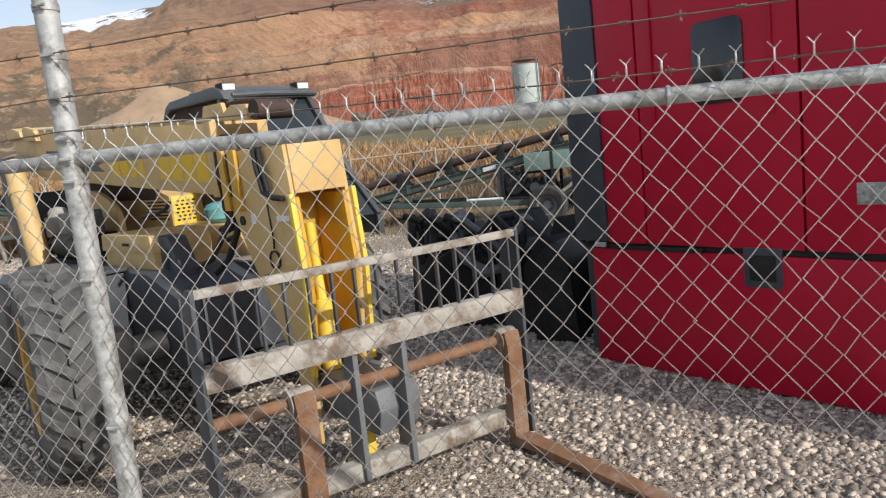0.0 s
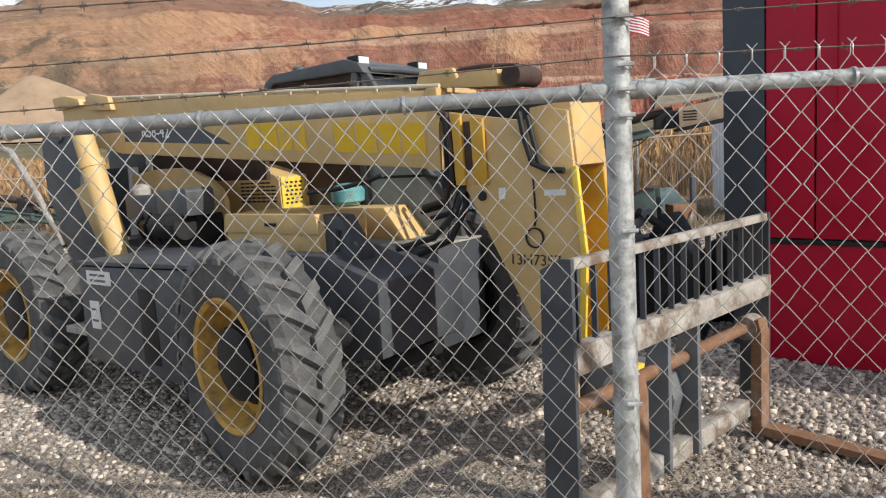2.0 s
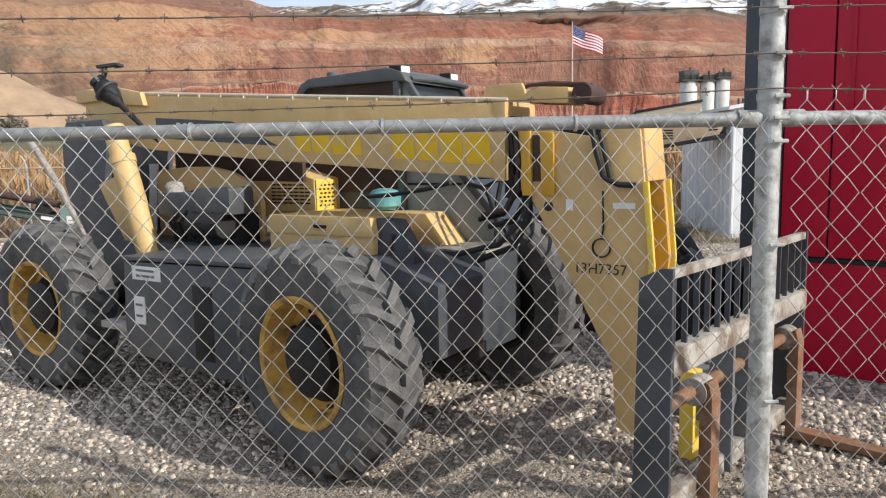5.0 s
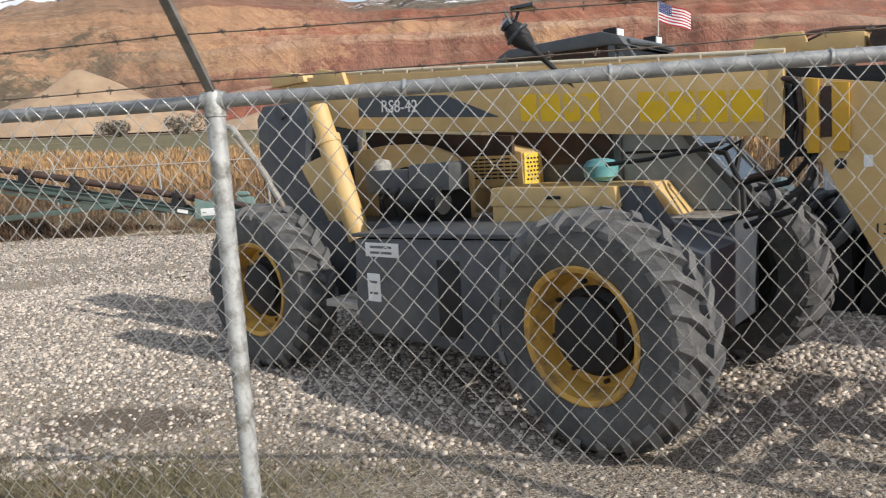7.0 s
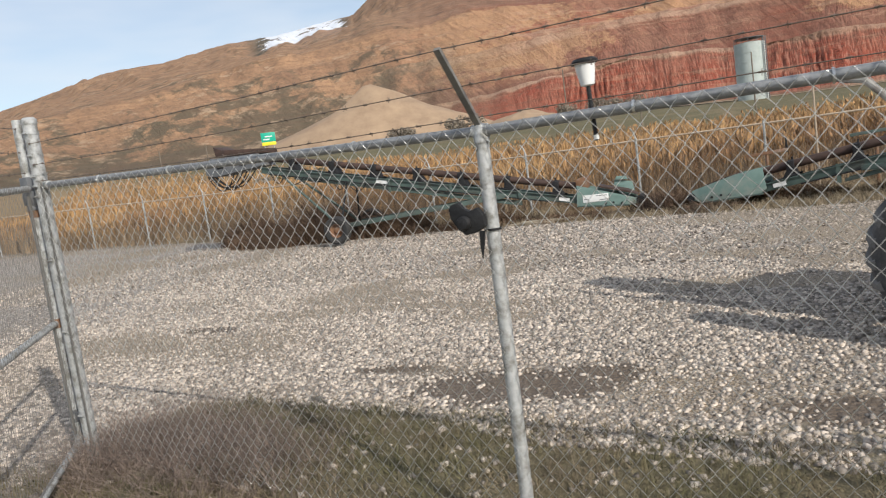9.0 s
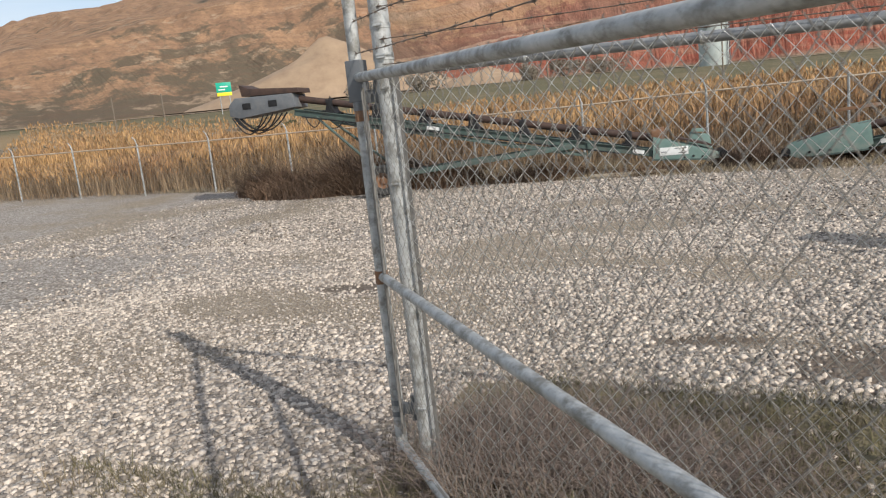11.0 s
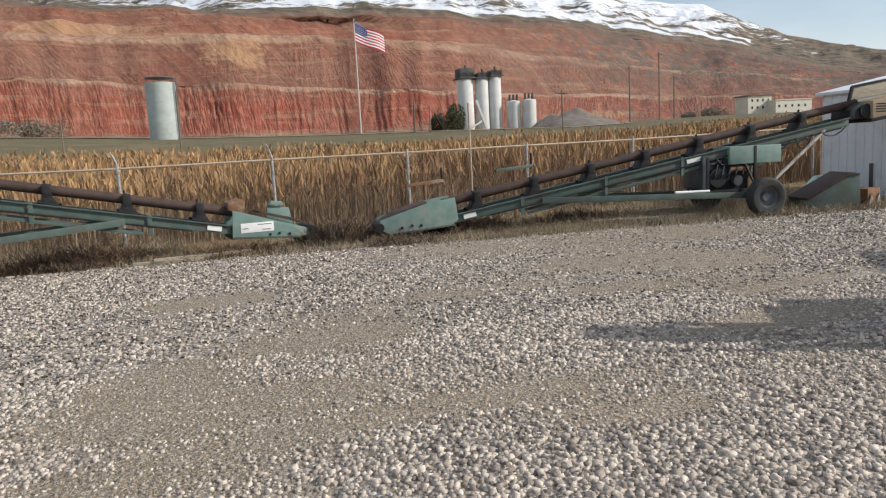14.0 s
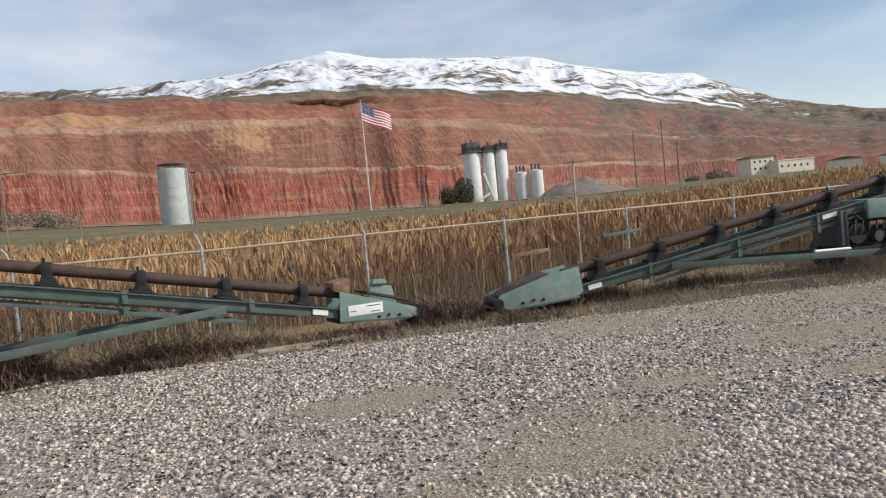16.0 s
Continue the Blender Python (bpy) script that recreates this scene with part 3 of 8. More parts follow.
    pale = ramp(math_("ADD", attr("pale"), math_("MULTIPLY", math_("SUBTRACT", noise(0.10, 8, 0.8), 0.5), 2.4)), [(0.42, (0, 0, 0)), (0.62, (1, 1, 1))])
    strata = mix(math_("MULTIPLY", pale, 0.85), strata, (0.50, 0.30, 0.165))
    # rills down the faces: lit edges and shaded grooves put into the colour
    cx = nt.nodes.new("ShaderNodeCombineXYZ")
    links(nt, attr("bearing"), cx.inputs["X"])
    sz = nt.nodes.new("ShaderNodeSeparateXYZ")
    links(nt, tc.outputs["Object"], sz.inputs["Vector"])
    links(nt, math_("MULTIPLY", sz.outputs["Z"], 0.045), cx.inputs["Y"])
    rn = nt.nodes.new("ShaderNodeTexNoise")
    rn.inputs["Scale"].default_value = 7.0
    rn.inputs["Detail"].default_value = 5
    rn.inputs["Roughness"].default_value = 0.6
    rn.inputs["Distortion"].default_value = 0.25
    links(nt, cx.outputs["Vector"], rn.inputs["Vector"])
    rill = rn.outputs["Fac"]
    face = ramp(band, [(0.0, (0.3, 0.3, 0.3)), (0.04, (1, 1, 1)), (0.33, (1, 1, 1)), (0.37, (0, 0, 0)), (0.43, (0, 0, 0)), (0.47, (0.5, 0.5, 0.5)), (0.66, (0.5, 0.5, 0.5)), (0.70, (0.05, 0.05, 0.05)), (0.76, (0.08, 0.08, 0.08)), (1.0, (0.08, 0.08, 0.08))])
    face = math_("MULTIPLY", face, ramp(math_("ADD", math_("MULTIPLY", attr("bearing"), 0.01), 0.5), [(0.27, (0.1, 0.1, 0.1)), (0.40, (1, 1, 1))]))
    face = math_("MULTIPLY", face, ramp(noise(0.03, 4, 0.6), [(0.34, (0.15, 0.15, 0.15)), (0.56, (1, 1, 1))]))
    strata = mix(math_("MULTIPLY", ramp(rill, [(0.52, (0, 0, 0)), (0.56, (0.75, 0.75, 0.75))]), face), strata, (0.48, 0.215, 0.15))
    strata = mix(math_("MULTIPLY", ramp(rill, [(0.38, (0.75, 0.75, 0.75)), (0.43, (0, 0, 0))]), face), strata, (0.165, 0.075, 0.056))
    # pale crumbling lips where each face meets the bench above it; their shadow just below is painted in, broken up by
    # the block noise
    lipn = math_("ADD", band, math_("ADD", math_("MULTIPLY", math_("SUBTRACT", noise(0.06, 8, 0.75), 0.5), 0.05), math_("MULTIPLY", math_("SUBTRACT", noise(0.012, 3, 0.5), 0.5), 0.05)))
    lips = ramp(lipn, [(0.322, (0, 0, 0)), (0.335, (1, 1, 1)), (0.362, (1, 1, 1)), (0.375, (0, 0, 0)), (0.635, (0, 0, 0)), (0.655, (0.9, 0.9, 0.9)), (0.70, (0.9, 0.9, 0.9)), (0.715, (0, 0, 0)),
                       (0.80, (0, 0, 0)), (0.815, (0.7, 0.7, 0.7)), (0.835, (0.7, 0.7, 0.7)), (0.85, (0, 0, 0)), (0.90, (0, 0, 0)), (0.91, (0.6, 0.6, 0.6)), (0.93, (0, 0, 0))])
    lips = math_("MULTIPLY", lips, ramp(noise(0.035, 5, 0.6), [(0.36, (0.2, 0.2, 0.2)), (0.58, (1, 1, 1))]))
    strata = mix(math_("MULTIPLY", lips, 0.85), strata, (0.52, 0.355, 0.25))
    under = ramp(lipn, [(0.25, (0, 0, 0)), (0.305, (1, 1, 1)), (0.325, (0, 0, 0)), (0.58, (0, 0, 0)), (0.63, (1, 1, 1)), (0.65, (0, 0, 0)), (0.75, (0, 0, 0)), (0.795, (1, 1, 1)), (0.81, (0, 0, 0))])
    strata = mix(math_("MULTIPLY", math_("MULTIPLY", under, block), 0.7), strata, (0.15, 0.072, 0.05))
    # long slanting gullies on the eastern slopes and across the middle face, drawn as dark and pale streaks
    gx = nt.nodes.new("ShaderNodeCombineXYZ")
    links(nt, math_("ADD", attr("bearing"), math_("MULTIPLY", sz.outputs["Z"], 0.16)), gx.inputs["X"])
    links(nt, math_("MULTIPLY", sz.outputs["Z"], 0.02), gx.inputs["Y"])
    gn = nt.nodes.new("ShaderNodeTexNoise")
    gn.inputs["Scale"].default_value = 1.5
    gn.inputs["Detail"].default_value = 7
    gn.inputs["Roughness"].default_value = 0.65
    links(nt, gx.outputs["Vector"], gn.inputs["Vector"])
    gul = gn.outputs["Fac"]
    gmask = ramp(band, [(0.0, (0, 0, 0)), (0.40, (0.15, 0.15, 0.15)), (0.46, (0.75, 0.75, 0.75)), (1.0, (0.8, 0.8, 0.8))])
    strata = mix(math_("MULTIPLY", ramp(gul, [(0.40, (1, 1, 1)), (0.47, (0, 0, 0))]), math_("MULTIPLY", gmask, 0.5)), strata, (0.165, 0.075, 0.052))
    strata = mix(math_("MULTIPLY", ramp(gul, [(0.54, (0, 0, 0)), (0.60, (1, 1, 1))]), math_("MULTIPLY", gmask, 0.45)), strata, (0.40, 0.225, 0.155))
    # bare pinkish slips and crumbling ledges between the faces
    slip = ramp(noise(0.022, 6, 0.65, (1, 1, 1.6)), [(0.47, (0, 0, 0)), (0.55, (1, 1, 1))])
    strata = mix(math_("MULTIPLY", slip, 0.22), strata, (0.33, 0.185, 0.13))
    ledge = ramp(noise(0.05, 9, 0.8, (0.5, 0.5, 5.0)), [(0.545, (0, 0, 0)), (0.575, (1, 1, 1))])
    strata = mix(math_("MULTIPLY", ledge, 0.32), strata, (0.50, 0.34, 0.23))
    grit = ramp(noise(1.5, 8, 0.85), [(0.36, (1, 1, 1)), (0.50, (0, 0, 0))])
    strata = mix(math_("MULTIPLY", grit, 0.5), strata, (0.15, 0.072, 0.05))
    # grey scrub creeping over the broken ground at the far end
    east = ramp(math_("MULTIPLY", math_("ADD", attr("bearing"), math_("MULTIPLY", noise(0.02, 5), 14.0)), 0.01), [(0.27, (0, 0, 0)), (0.41, (1, 1, 1))])
    tufts = ramp(noise(0.16, 9, 0.8), [(0.44, (0, 0, 0)), (0.52, (1, 1, 1))])
    scrubby = math_("MULTIPLY", east, ramp(band, [(0.0, (0.5, 0.5, 0.5)), (0.45, (0.35, 0.35, 0.35)), (0.75, (1, 1, 1))]))
    strata = mix(math_("MULTIPLY", math_("MULTIPLY", scrubby, tufts), 0.95), strata, (0.145, 0.122, 0.105))
    # sandy left flank
    tan = mix(ramp(noise(0.05, 9, 0.75), [(0.38, (0, 0, 0)), (0.60, (1, 1, 1))]), (0.47, 0.285, 0.165), (0.29, 0.18, 0.115))
    scrub = math_("ADD", math_("ADD", noise(0.06, 8, 0.75), 0.035), math_("MULTIPLY", math_("SUBTRACT", 0.5, band), 0.22))
    tan = mix(ramp(scrub, [(0.46, (0, 0, 0)), (0.54, (1, 1, 1))]), tan, (0.135, 0.115, 0.08))
    tan = mix(math_("MULTIPLY", seam, 0.35), tan, (0.19, 0.12, 0.08))
    tan = mix(math_("MULTIPLY", block, 0.5), tan, (0.17, 0.12, 0.085))
    tan = mix(math_("MULTIPLY", ramp(noise(0.09, 7, 0.75, (1, 1, 1.8)), [(0.56, (0, 0, 0)), (0.64, (1, 1, 1))]), 0.6), tan, (0.50, 0.37, 0.25))
    strata = mix(attr("sandy"), strata, tan)
    # brush and snow on the upper mountain
    brush = mix(ramp(noise(0.05, 10, 0.8), [(0.42, (0, 0, 0)), (0.56, (1, 1, 1))]), (0.075, 0.07, 0.055), (0.235, 0.18, 0.13))
    snow_f = math_("ADD", attr("snow"), math_("MULTIPLY", math_("SUBTRACT", noise(0.014, 14, 0.74, (1.0, 1.0, 1.5)), 0.5), 2.1))
    snow_f = math_("ADD", snow_f, math_("MULTIPLY", math_("SUBTRACT", noise(0.08, 10, 0.8), 0.5), 0.95))
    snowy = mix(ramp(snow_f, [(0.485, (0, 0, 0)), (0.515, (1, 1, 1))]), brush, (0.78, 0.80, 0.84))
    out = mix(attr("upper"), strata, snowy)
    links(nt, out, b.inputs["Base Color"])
    bp = nt.nodes.new("ShaderNodeBump")
    bp.inputs["Strength"].default_value = 0.8
    bp.inputs["Distance"].default_value = 1.6
    links(nt, math_("ADD", math_("MULTIPLY", noise(0.6, 7, 0.75), 0.7), math_("ADD", math_("MULTIPLY", math_("MULTIPLY", rill, face), 1.3), math_("MULTIPLY", math_("MULTIPLY", gul, gmask), 1.6))), bp.inputs["Height"])
    links(nt, bp.outputs["Normal"], b.inputs["Normal"])
    return m


def build_hills():
    az = np.linspace(-75, 75, 1401)
    jag = [0.22 * waves(az, az * 0, 101 + i, 4, 2.2) * np.interp(az, [30, 42], [1, 0.3]) for i in range(3)]
    el = [foot_el(az), np.interp(az, BEAR, CLIFF1) + jag[0], np.interp(az, BEAR, CLIFF2) + jag[1], np.interp(az, BEAR, REDTOP) + jag[2], np.interp(az, SKY_B, SKY_E)]
    zero = az * 0
    wob = waves(az, zero, 11, 4, 3.0)
    cliffy = np.interp(az, [-85, -32, -20, 26, 40, 85], [0.0, 0.05, 1, 1, 0.25, 0.0])
    # rows: foot - face - bench - face - bench - slope - top
    keys = [(R_FOOT, 0), (205, 1), (228, 1), (252, 2), (280, 2), (345, 3), (430, 3), (900, 4)]
    H = [CZ + k[0] * np.tan(np.radians(el[k[1]])) for k in keys]
    H[2] = H[1] + 0.8
    H[4] = H[3] + 0.8
    H[6] = CZ + keys[6][0] * np.tan(np.radians(el[3] + 0.22 * (el[4] - el[3])))
    steps = [24, 4, 24, 4, 24, 8, 28]
    span = [(0.0, 0.36), (0.36, 0.42), (0.42, 0.68), (0.68, 0.74), (0.74, 1.0), (1.0, 1.0), (1.0, 1.0)]
    verts, band, upper, snow, sandy, bearing, pale = [], [], [], [], [], [], []
    for s, n in enumerate(steps):
        for k in range(n + (s == len(steps) - 1)):
            t = k / n
            r = keys[s][0] + (keys[s + 1][0] - keys[s][0]) * t
            z = H[s] + (H[s + 1] - H[s]) * t
            rr = np.full_like(az, r)
            if s in (0, 2):      # gullied faces: sharp ribs that wander and fork as they climb
                env = np.sin(math.pi * min(1, t * 1.15)) ** 0.7 if t < 0.87 else 0.5
                pitch = 0.78 if s == 0 else 1.3
                ph = az / pitch + 2.4 * waves(az, zero + 0.5 * t, 81 + s, 4, 1.7) + 0.45 * waves(az, zero + 2.5 * t, 84 + s, 3, 0.6)
                ribs = np.abs(np.sin(math.pi * ph)) * np.clip(0.30 + 1.1 * waves(az, zero + 0.6 * t, 86 + s, 3, 2.6), 0.0, 1.4)
                fine = np.abs(waves(az, zero + 0.8 * t, 92 + s, 3, 0.5))
                deep = (1.0 if s == 0 else 0.45)
                rr = rr + cliffy * ((ribs * deep + fine * 0.35 * deep) * (0.25 + env) + waves(az, zero, 31 + s, 3, 1.6) * 0.9 * (0.35 + env)) + 6 * wob
                zz = z + 0.7 * waves(az, zero, 35 + s, 4, 0.7) * t + (1 - cliffy) * 1.3 * waves(az + r * 0.02, zero + r * 0.05, 37, 4, 1.4) * t
            elif s == 4:         # three lesser benches below the brush
                f = t * 3.2 + 0.25 * waves(az, zero, 44, 3, 3.0)
                fl = np.floor(f)
                stp = np.clip((f - fl - 0.42) / 0.5, 0, 1)
                tt = np.clip((fl + stp) / 3.2, 0, 1)
                zz = H[s] + (H[s + 1] - H[s]) * (0.25 * t + 0.75 * tt) + (1 - cliffy) * 1.8 * waves(az + r * 0.02, zero + r * 0.03, 38, 4, 1.3) * (1 - t) + 1.0 * waves(az * 1.2, zero + r * 0.05, 51, 4, 0.8) * t
                rr = rr + 6 * wob + (1.2 + 2.5 * t) * waves(az, zero + r * 0.05, 41, 4, 3.2) + np.abs(waves(az, zero + r * 0.08, 47, 3, 0.9)) * 1.0
            else:
                rr = rr + 6 * wob * (1 if s < 5 else 0) + (3 + 5 * t) * waves(az, zero + r * 0.03, 41, 4, 1.3) * (s >= 4)
                zz = z + (2.0 if s < 4 else 1.2 + 4 * (s == 6) * t * (1 - t) * 4) * waves(az * 1.2, zero + r * 0.02, 51, 5, 1.1) * (0.25 if s < 4 else 1) * (0 if (s == 6 and k == n) else 1)
                zz = zz + (s == 6) * t * (1 - t) * 12 * waves(az * 1.0 + r * 0.010, zero + r * 0.006, 61, 4, 2.2)
                zz = zz + (s == 6) * t * (1 - t) * 4 * waves(az * 1.0 - r * 0.014, zero + r * 0.012, 64, 3, 0.9)
                if s == 6 and k == n:
                    zz = zz + 1.4 * waves(az, zero, 71, 5, 0.5)
            rr = rr * (1.0 + 0.5 * smoothstep(16, 44, az))
            zz = CZ + (zz - CZ) * (1.0 + 0.5 * smoothstep(16, 44, az))
            a = np.radians(az)
            if s == 0 and k == 0:    # the foot goes down below the flat
                verts.append(np.stack([CX + rr * np.sin(a), CY + rr * np.cos(a), zz - 9.0], -1))
                for l in (band, upper, snow, bearing, sandy, pale):
                    l.append(zero)
            verts.append(np.stack([CX + rr * np.sin(a), CY + rr * np.cos(a), zz], -1))
            band.append(np.full_like(az, span[s][0] + (span[s][1] - span[s][0]) * t))
            up = 0.0 if s < 5 else (t * 1.6 if s == 5 else 1.0)
            upper.append(np.clip(np.full_like(az, up) + 0.25 * wob * (s == 5), 0, 1) * np.interp(az, [-85, -38, -14, -8, 60, 85], [0, 0.0, 0.25, 1, 1, 1]) + (s == 6) * (t > 0.25) * np.interp(az, [-40, -39, -32.5, -31.5], [0, 1, 1, 0]))
            sn = (0.0 if s < 5 else (0.36 * t if s == 5 else 0.46 + 0.17 * t))
            snow.append(sn * np.interp(az, [-40, -38, -33, -31, -10, 0, 30, 40, 44, 50, 85], [0, 1.15, 1.15, 0, 0.75, 1.12, 1.15, 1.05, 0.7, 0.15, 0]))
            bearing.append(az * 1.0 + (0.9 * waves(az, zero, 88, 2, 4.0) + 0.35) * t)
            sandy.append(np.interp(az, [-85, -30, -18, 85], [1, 0.9, 0, 0]))
            b = span[s][0] + (span[s][1] - span[s][0]) * t
            pl = zero
            for ca, wa, cb, wb in ((-6.0, 5.5, 0.88, 0.07), (4.5, 3.6, 0.60, 0.12), (1.0, 5.0, 0.80, 0.05), (31.0, 5.0, 0.10, 0.06), (-20.0, 7.0, 0.95, 0.10), (-16.0, 6.0, 0.62, 0.16), (-24.0, 6.0, 0.72, 0.22), (9.0, 5.0, 0.72, 0.05), (-2.0, 9.0, 0.40, 0.03)):
                pl = pl + 0.75 * np.exp(-((az - ca) / wa) ** 2 - ((b - cb) / wb) ** 2)
            if s == 4:       # loose pale rubble on the lesser benches
                pl = pl + 0.42 * (stp <= 0) * cliffy
            pale.append(pl * (s < 5))
    nr, nc = len(verts), len(az)
    # behind the skyline the land falls away
    last = verts[-1].copy()
    last[:, 0] = CX + (last[:, 0] - CX) * 1.25
    last[:, 1] = CY + (last[:, 1] - CY) * 1.25
    last[:, 2] *= 0.4
    verts.append(last)
    for l in (band, upper, snow, sandy, bearing, pale):
        l.append(l[-1])
    nr += 1
    i, j = np.meshgrid(np.arange(nr - 1), np.arange(nc - 1), indexing="ij")
    q = np.stack([i * nc + j, i * nc + j + 1, (i + 1) * nc + j + 1, (i + 1) * nc + j], -1).reshape(-1, 4)[:, ::-1]
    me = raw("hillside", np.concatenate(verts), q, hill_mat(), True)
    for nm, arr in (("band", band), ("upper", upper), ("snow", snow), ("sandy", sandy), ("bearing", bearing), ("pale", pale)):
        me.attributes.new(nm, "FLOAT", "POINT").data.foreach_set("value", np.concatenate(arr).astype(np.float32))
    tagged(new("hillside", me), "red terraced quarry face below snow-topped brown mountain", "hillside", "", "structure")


build_hills()


# ---------------------------------------------------------------- loose crushed stone
def stones(name, n, xr, yr, size, seed, keep, label, coarse=False):
    rng = np.random.RandomState(seed)
    x, y = rng.uniform(*xr, n), rng.uniform(*yr, n)
    ok = keep(x, y, rng)
    x, y = x[ok], y[ok]
    n = len(x)
    s = size[0] + (size[1] - size[0]) * rng.beta(1.6, 3.2, n) * np.clip(1.05 - 0.8 * trod(x, y), 0.36, 1.15)
    base = np.array([[-1, -1, -1], [1, -1, -1], [1, 1, -1], [-1, 1, -1], [-1, -1, 1], [1, -1, 1], [1, 1, 1], [-1, 1, 1]], float) * 0.5
    v = base[None] * rng.uniform(0.55, 1.15, (n, 8, 3)) * np.stack([rng.uniform(0.8, 1.4, n), rng.uniform(0.7, 1.1, n), rng.uniform(0.5, 0.95, n)], -1)[:, None]
    a, t = rng.uniform(0, 6.283, n), rng.uniform(-0.6, 0.6, n)
    ca, sa, ct, st = np.cos(a), np.sin(a), np.cos(t), np.sin(t)
    y1, z1 = v[..., 1] * ct[:, None] - v[..., 2] * st[:, None], v[..., 1] * st[:, None] + v[..., 2] * ct[:, None]
    x2, y2 = v[..., 0] * ca[:, None] - y1 * sa[:, None], v[..., 0] * sa[:, None] + y1 * ca[:, None]
    v = np.stack([x2, y2, z1], -1) * s[:, None, None]
    v += np.stack([x, y, ground_z(x, y) + 0.14 * s], -1)[:, None]
    f = np.array([[4, 5, 6, 7], [0, 1, 5, 4], [1, 2, 6, 5], [2, 3, 7, 6], [3, 0, 4, 7]])
    if coarse:      # where they are small to the eye, a cap on three sides
        f = np.array([[4, 5, 6, 7], [0, 1, 5, 4], [1, 2, 6, 5], [3, 0, 4, 7]])
    faces = (np.arange(n)[:, None, None] * 8 + f[None]).reshape(-1, 4)
    tagged(new(name, raw(name, v.reshape(-1, 3), faces, GRAVELSTONE)), label, "gravel", "", "stuff")


def fence_y(x):
    return 1.975 - 0.0899 * (x - 0.119)


def yard(x, y, rng):
    """Thinner where the gravel is trodden in and towards the weeds."""
    keep = rng.uniform(0, 1, len(x)) < np.clip(0.66 - 0.80 * trod(x, y), 0.10, 1) * (1 - 0.92 * damp(x, y)) * np.where(0.23 * (x + 0.2) ** 2 + (y - 3.9) ** 2 < 1.9 + 0.8 * waves(x, y, 28, 3, 0.6), 0.5, 1.0)
    strip = (y < fence_y(x) + 1.15 + 0.35 * waves(x, y, 8, 3, 0.9)) & (x < -2.2) & (x > -9.6)
    grass_side = (y < 15.6 - 0.19 * x + 0.5 * waves(x, y, 18, 3, 1.0))
    ok = keep & grass_side & (~strip | (rng.uniform(0, 1, len(x)) < 0.05)) & (y > fence_y(x) - 0.7 - 2.2 * np.clip((-8.6 - x) / 1.6, 0, 1) + 0.7 * waves(x, y, 25, 4, 0.9))
    rim = (x + 16.2) * 0.45 + 0.9 * waves(x, y, 26, 3, 1.5)
    return ok & ((y > 9.0) | (rng.uniform(0, 1, len(x)) < np.clip(rim, 0.12, 1)))


stones("gravel", 160000, (-16.5, -5.0), (0.0, 9.5), (0.013, 0.048), 12, yard, "loose pale crushed stone over the yard")
stones("gravel", 84000, (-5.0, 4.6), (2.0, 9.2), (0.010, 0.050), 13, yard, "loose pale crushed stone beside the lift machine")
stones("gravel", 84000, (-17.0, 4.5), (9.5, 17.4), (0.016, 0.048), 14, yard, "loose pale crushed stone towards the conveyors", True)


stones("gravel", 14000, (-23.0, -15.0), (6.0, 17.4), (0.018, 0.050), 15, yard, "loose pale crushed stone at the yard's far side", True)


# ---------------------------------------------------------------- near chain-link fence
def fence_at(s, off=0.0, z=0.0):
    """A place along the near fence: s metres from its terminal post, off metres into the yard."""
    return Vector((0.119 - 0.9959 * s + 0.0895 * off, 1.975 + 0.0895 * s + 0.9959 * off, z))


def link_mesh(a, b, za, zb, r=0.0015, pitch=0.076, step=0.044, jitter=0.0016, seed=0, twist=0.026, sides=4, z0=0.03):
    """Zigzag wires of chain-link fabric between two uprights; za, zb: the top's height at either end."""
    rng = np.random.RandomState(seed)
    a, b = np.array(a, float)[:2], np.array(b, float)[:2]
    length = np.hypot(*(b - a))
    d = (b - a) / length
    nrm = np.array([-d[1], d[0]])
    half = pitch / 2
    nw = int(length / half) - 1
    V, F, base = [], [], 0
    ang = np.arange(sides) * 2 * math.pi / sides + 0.4
    for k in range(nw):
        ztop = za + (zb - za) * (k * half / length)
        n = int((ztop - z0) / step)
        j = np.arange(n + 1)
        s = k * half + half * ((n - j + k) % 2) + rng.normal(0, jitter, n + 1)
        z = ztop - (n - j) * step + rng.normal(0, jitter, n + 1)
        dep = 0.003 * np.where((n - j + k) % 2, 1, -1) + 0.012 * np.sin(s * 2.1 + z * 1.7 + seed)
        if twist:
            up = k % 2 == 1
            s = np.append(s, [s[-1], s[-1] + (0.014 if up else -0.014)])
            z = np.append(z, [z[-1] + twist, z[-1] + twist + 0.016])
            dep = np.append(dep, [dep[-1], dep[-1]])
        m = len(s)
        P = a[None] + d[None] * s[:, None] + nrm[None] * dep[:, None]
        ring = np.zeros((m, sides, 3))
        for i, an in enumerate(ang):
            ring[:, i, :2] = P + d * math.cos(an) * r * 1.25 + nrm * math.sin(an) * r
            ring[:, i, 2] = z + math.cos(an) * 0.0
        V.append(ring.reshape(-1, 3))
        jj, ii = np.meshgrid(np.arange(m - 1), np.arange(sides), indexing="ij")
        i2 = (ii + 1) % sides
        F.append(base + np.stack([jj * sides + ii, jj * sides + i2, (jj + 1) * sides + i2, (jj + 1) * sides + ii], -1).reshape(-1, 4))
        base += m * sides
    return np.concatenate(V), np.concatenate(F)


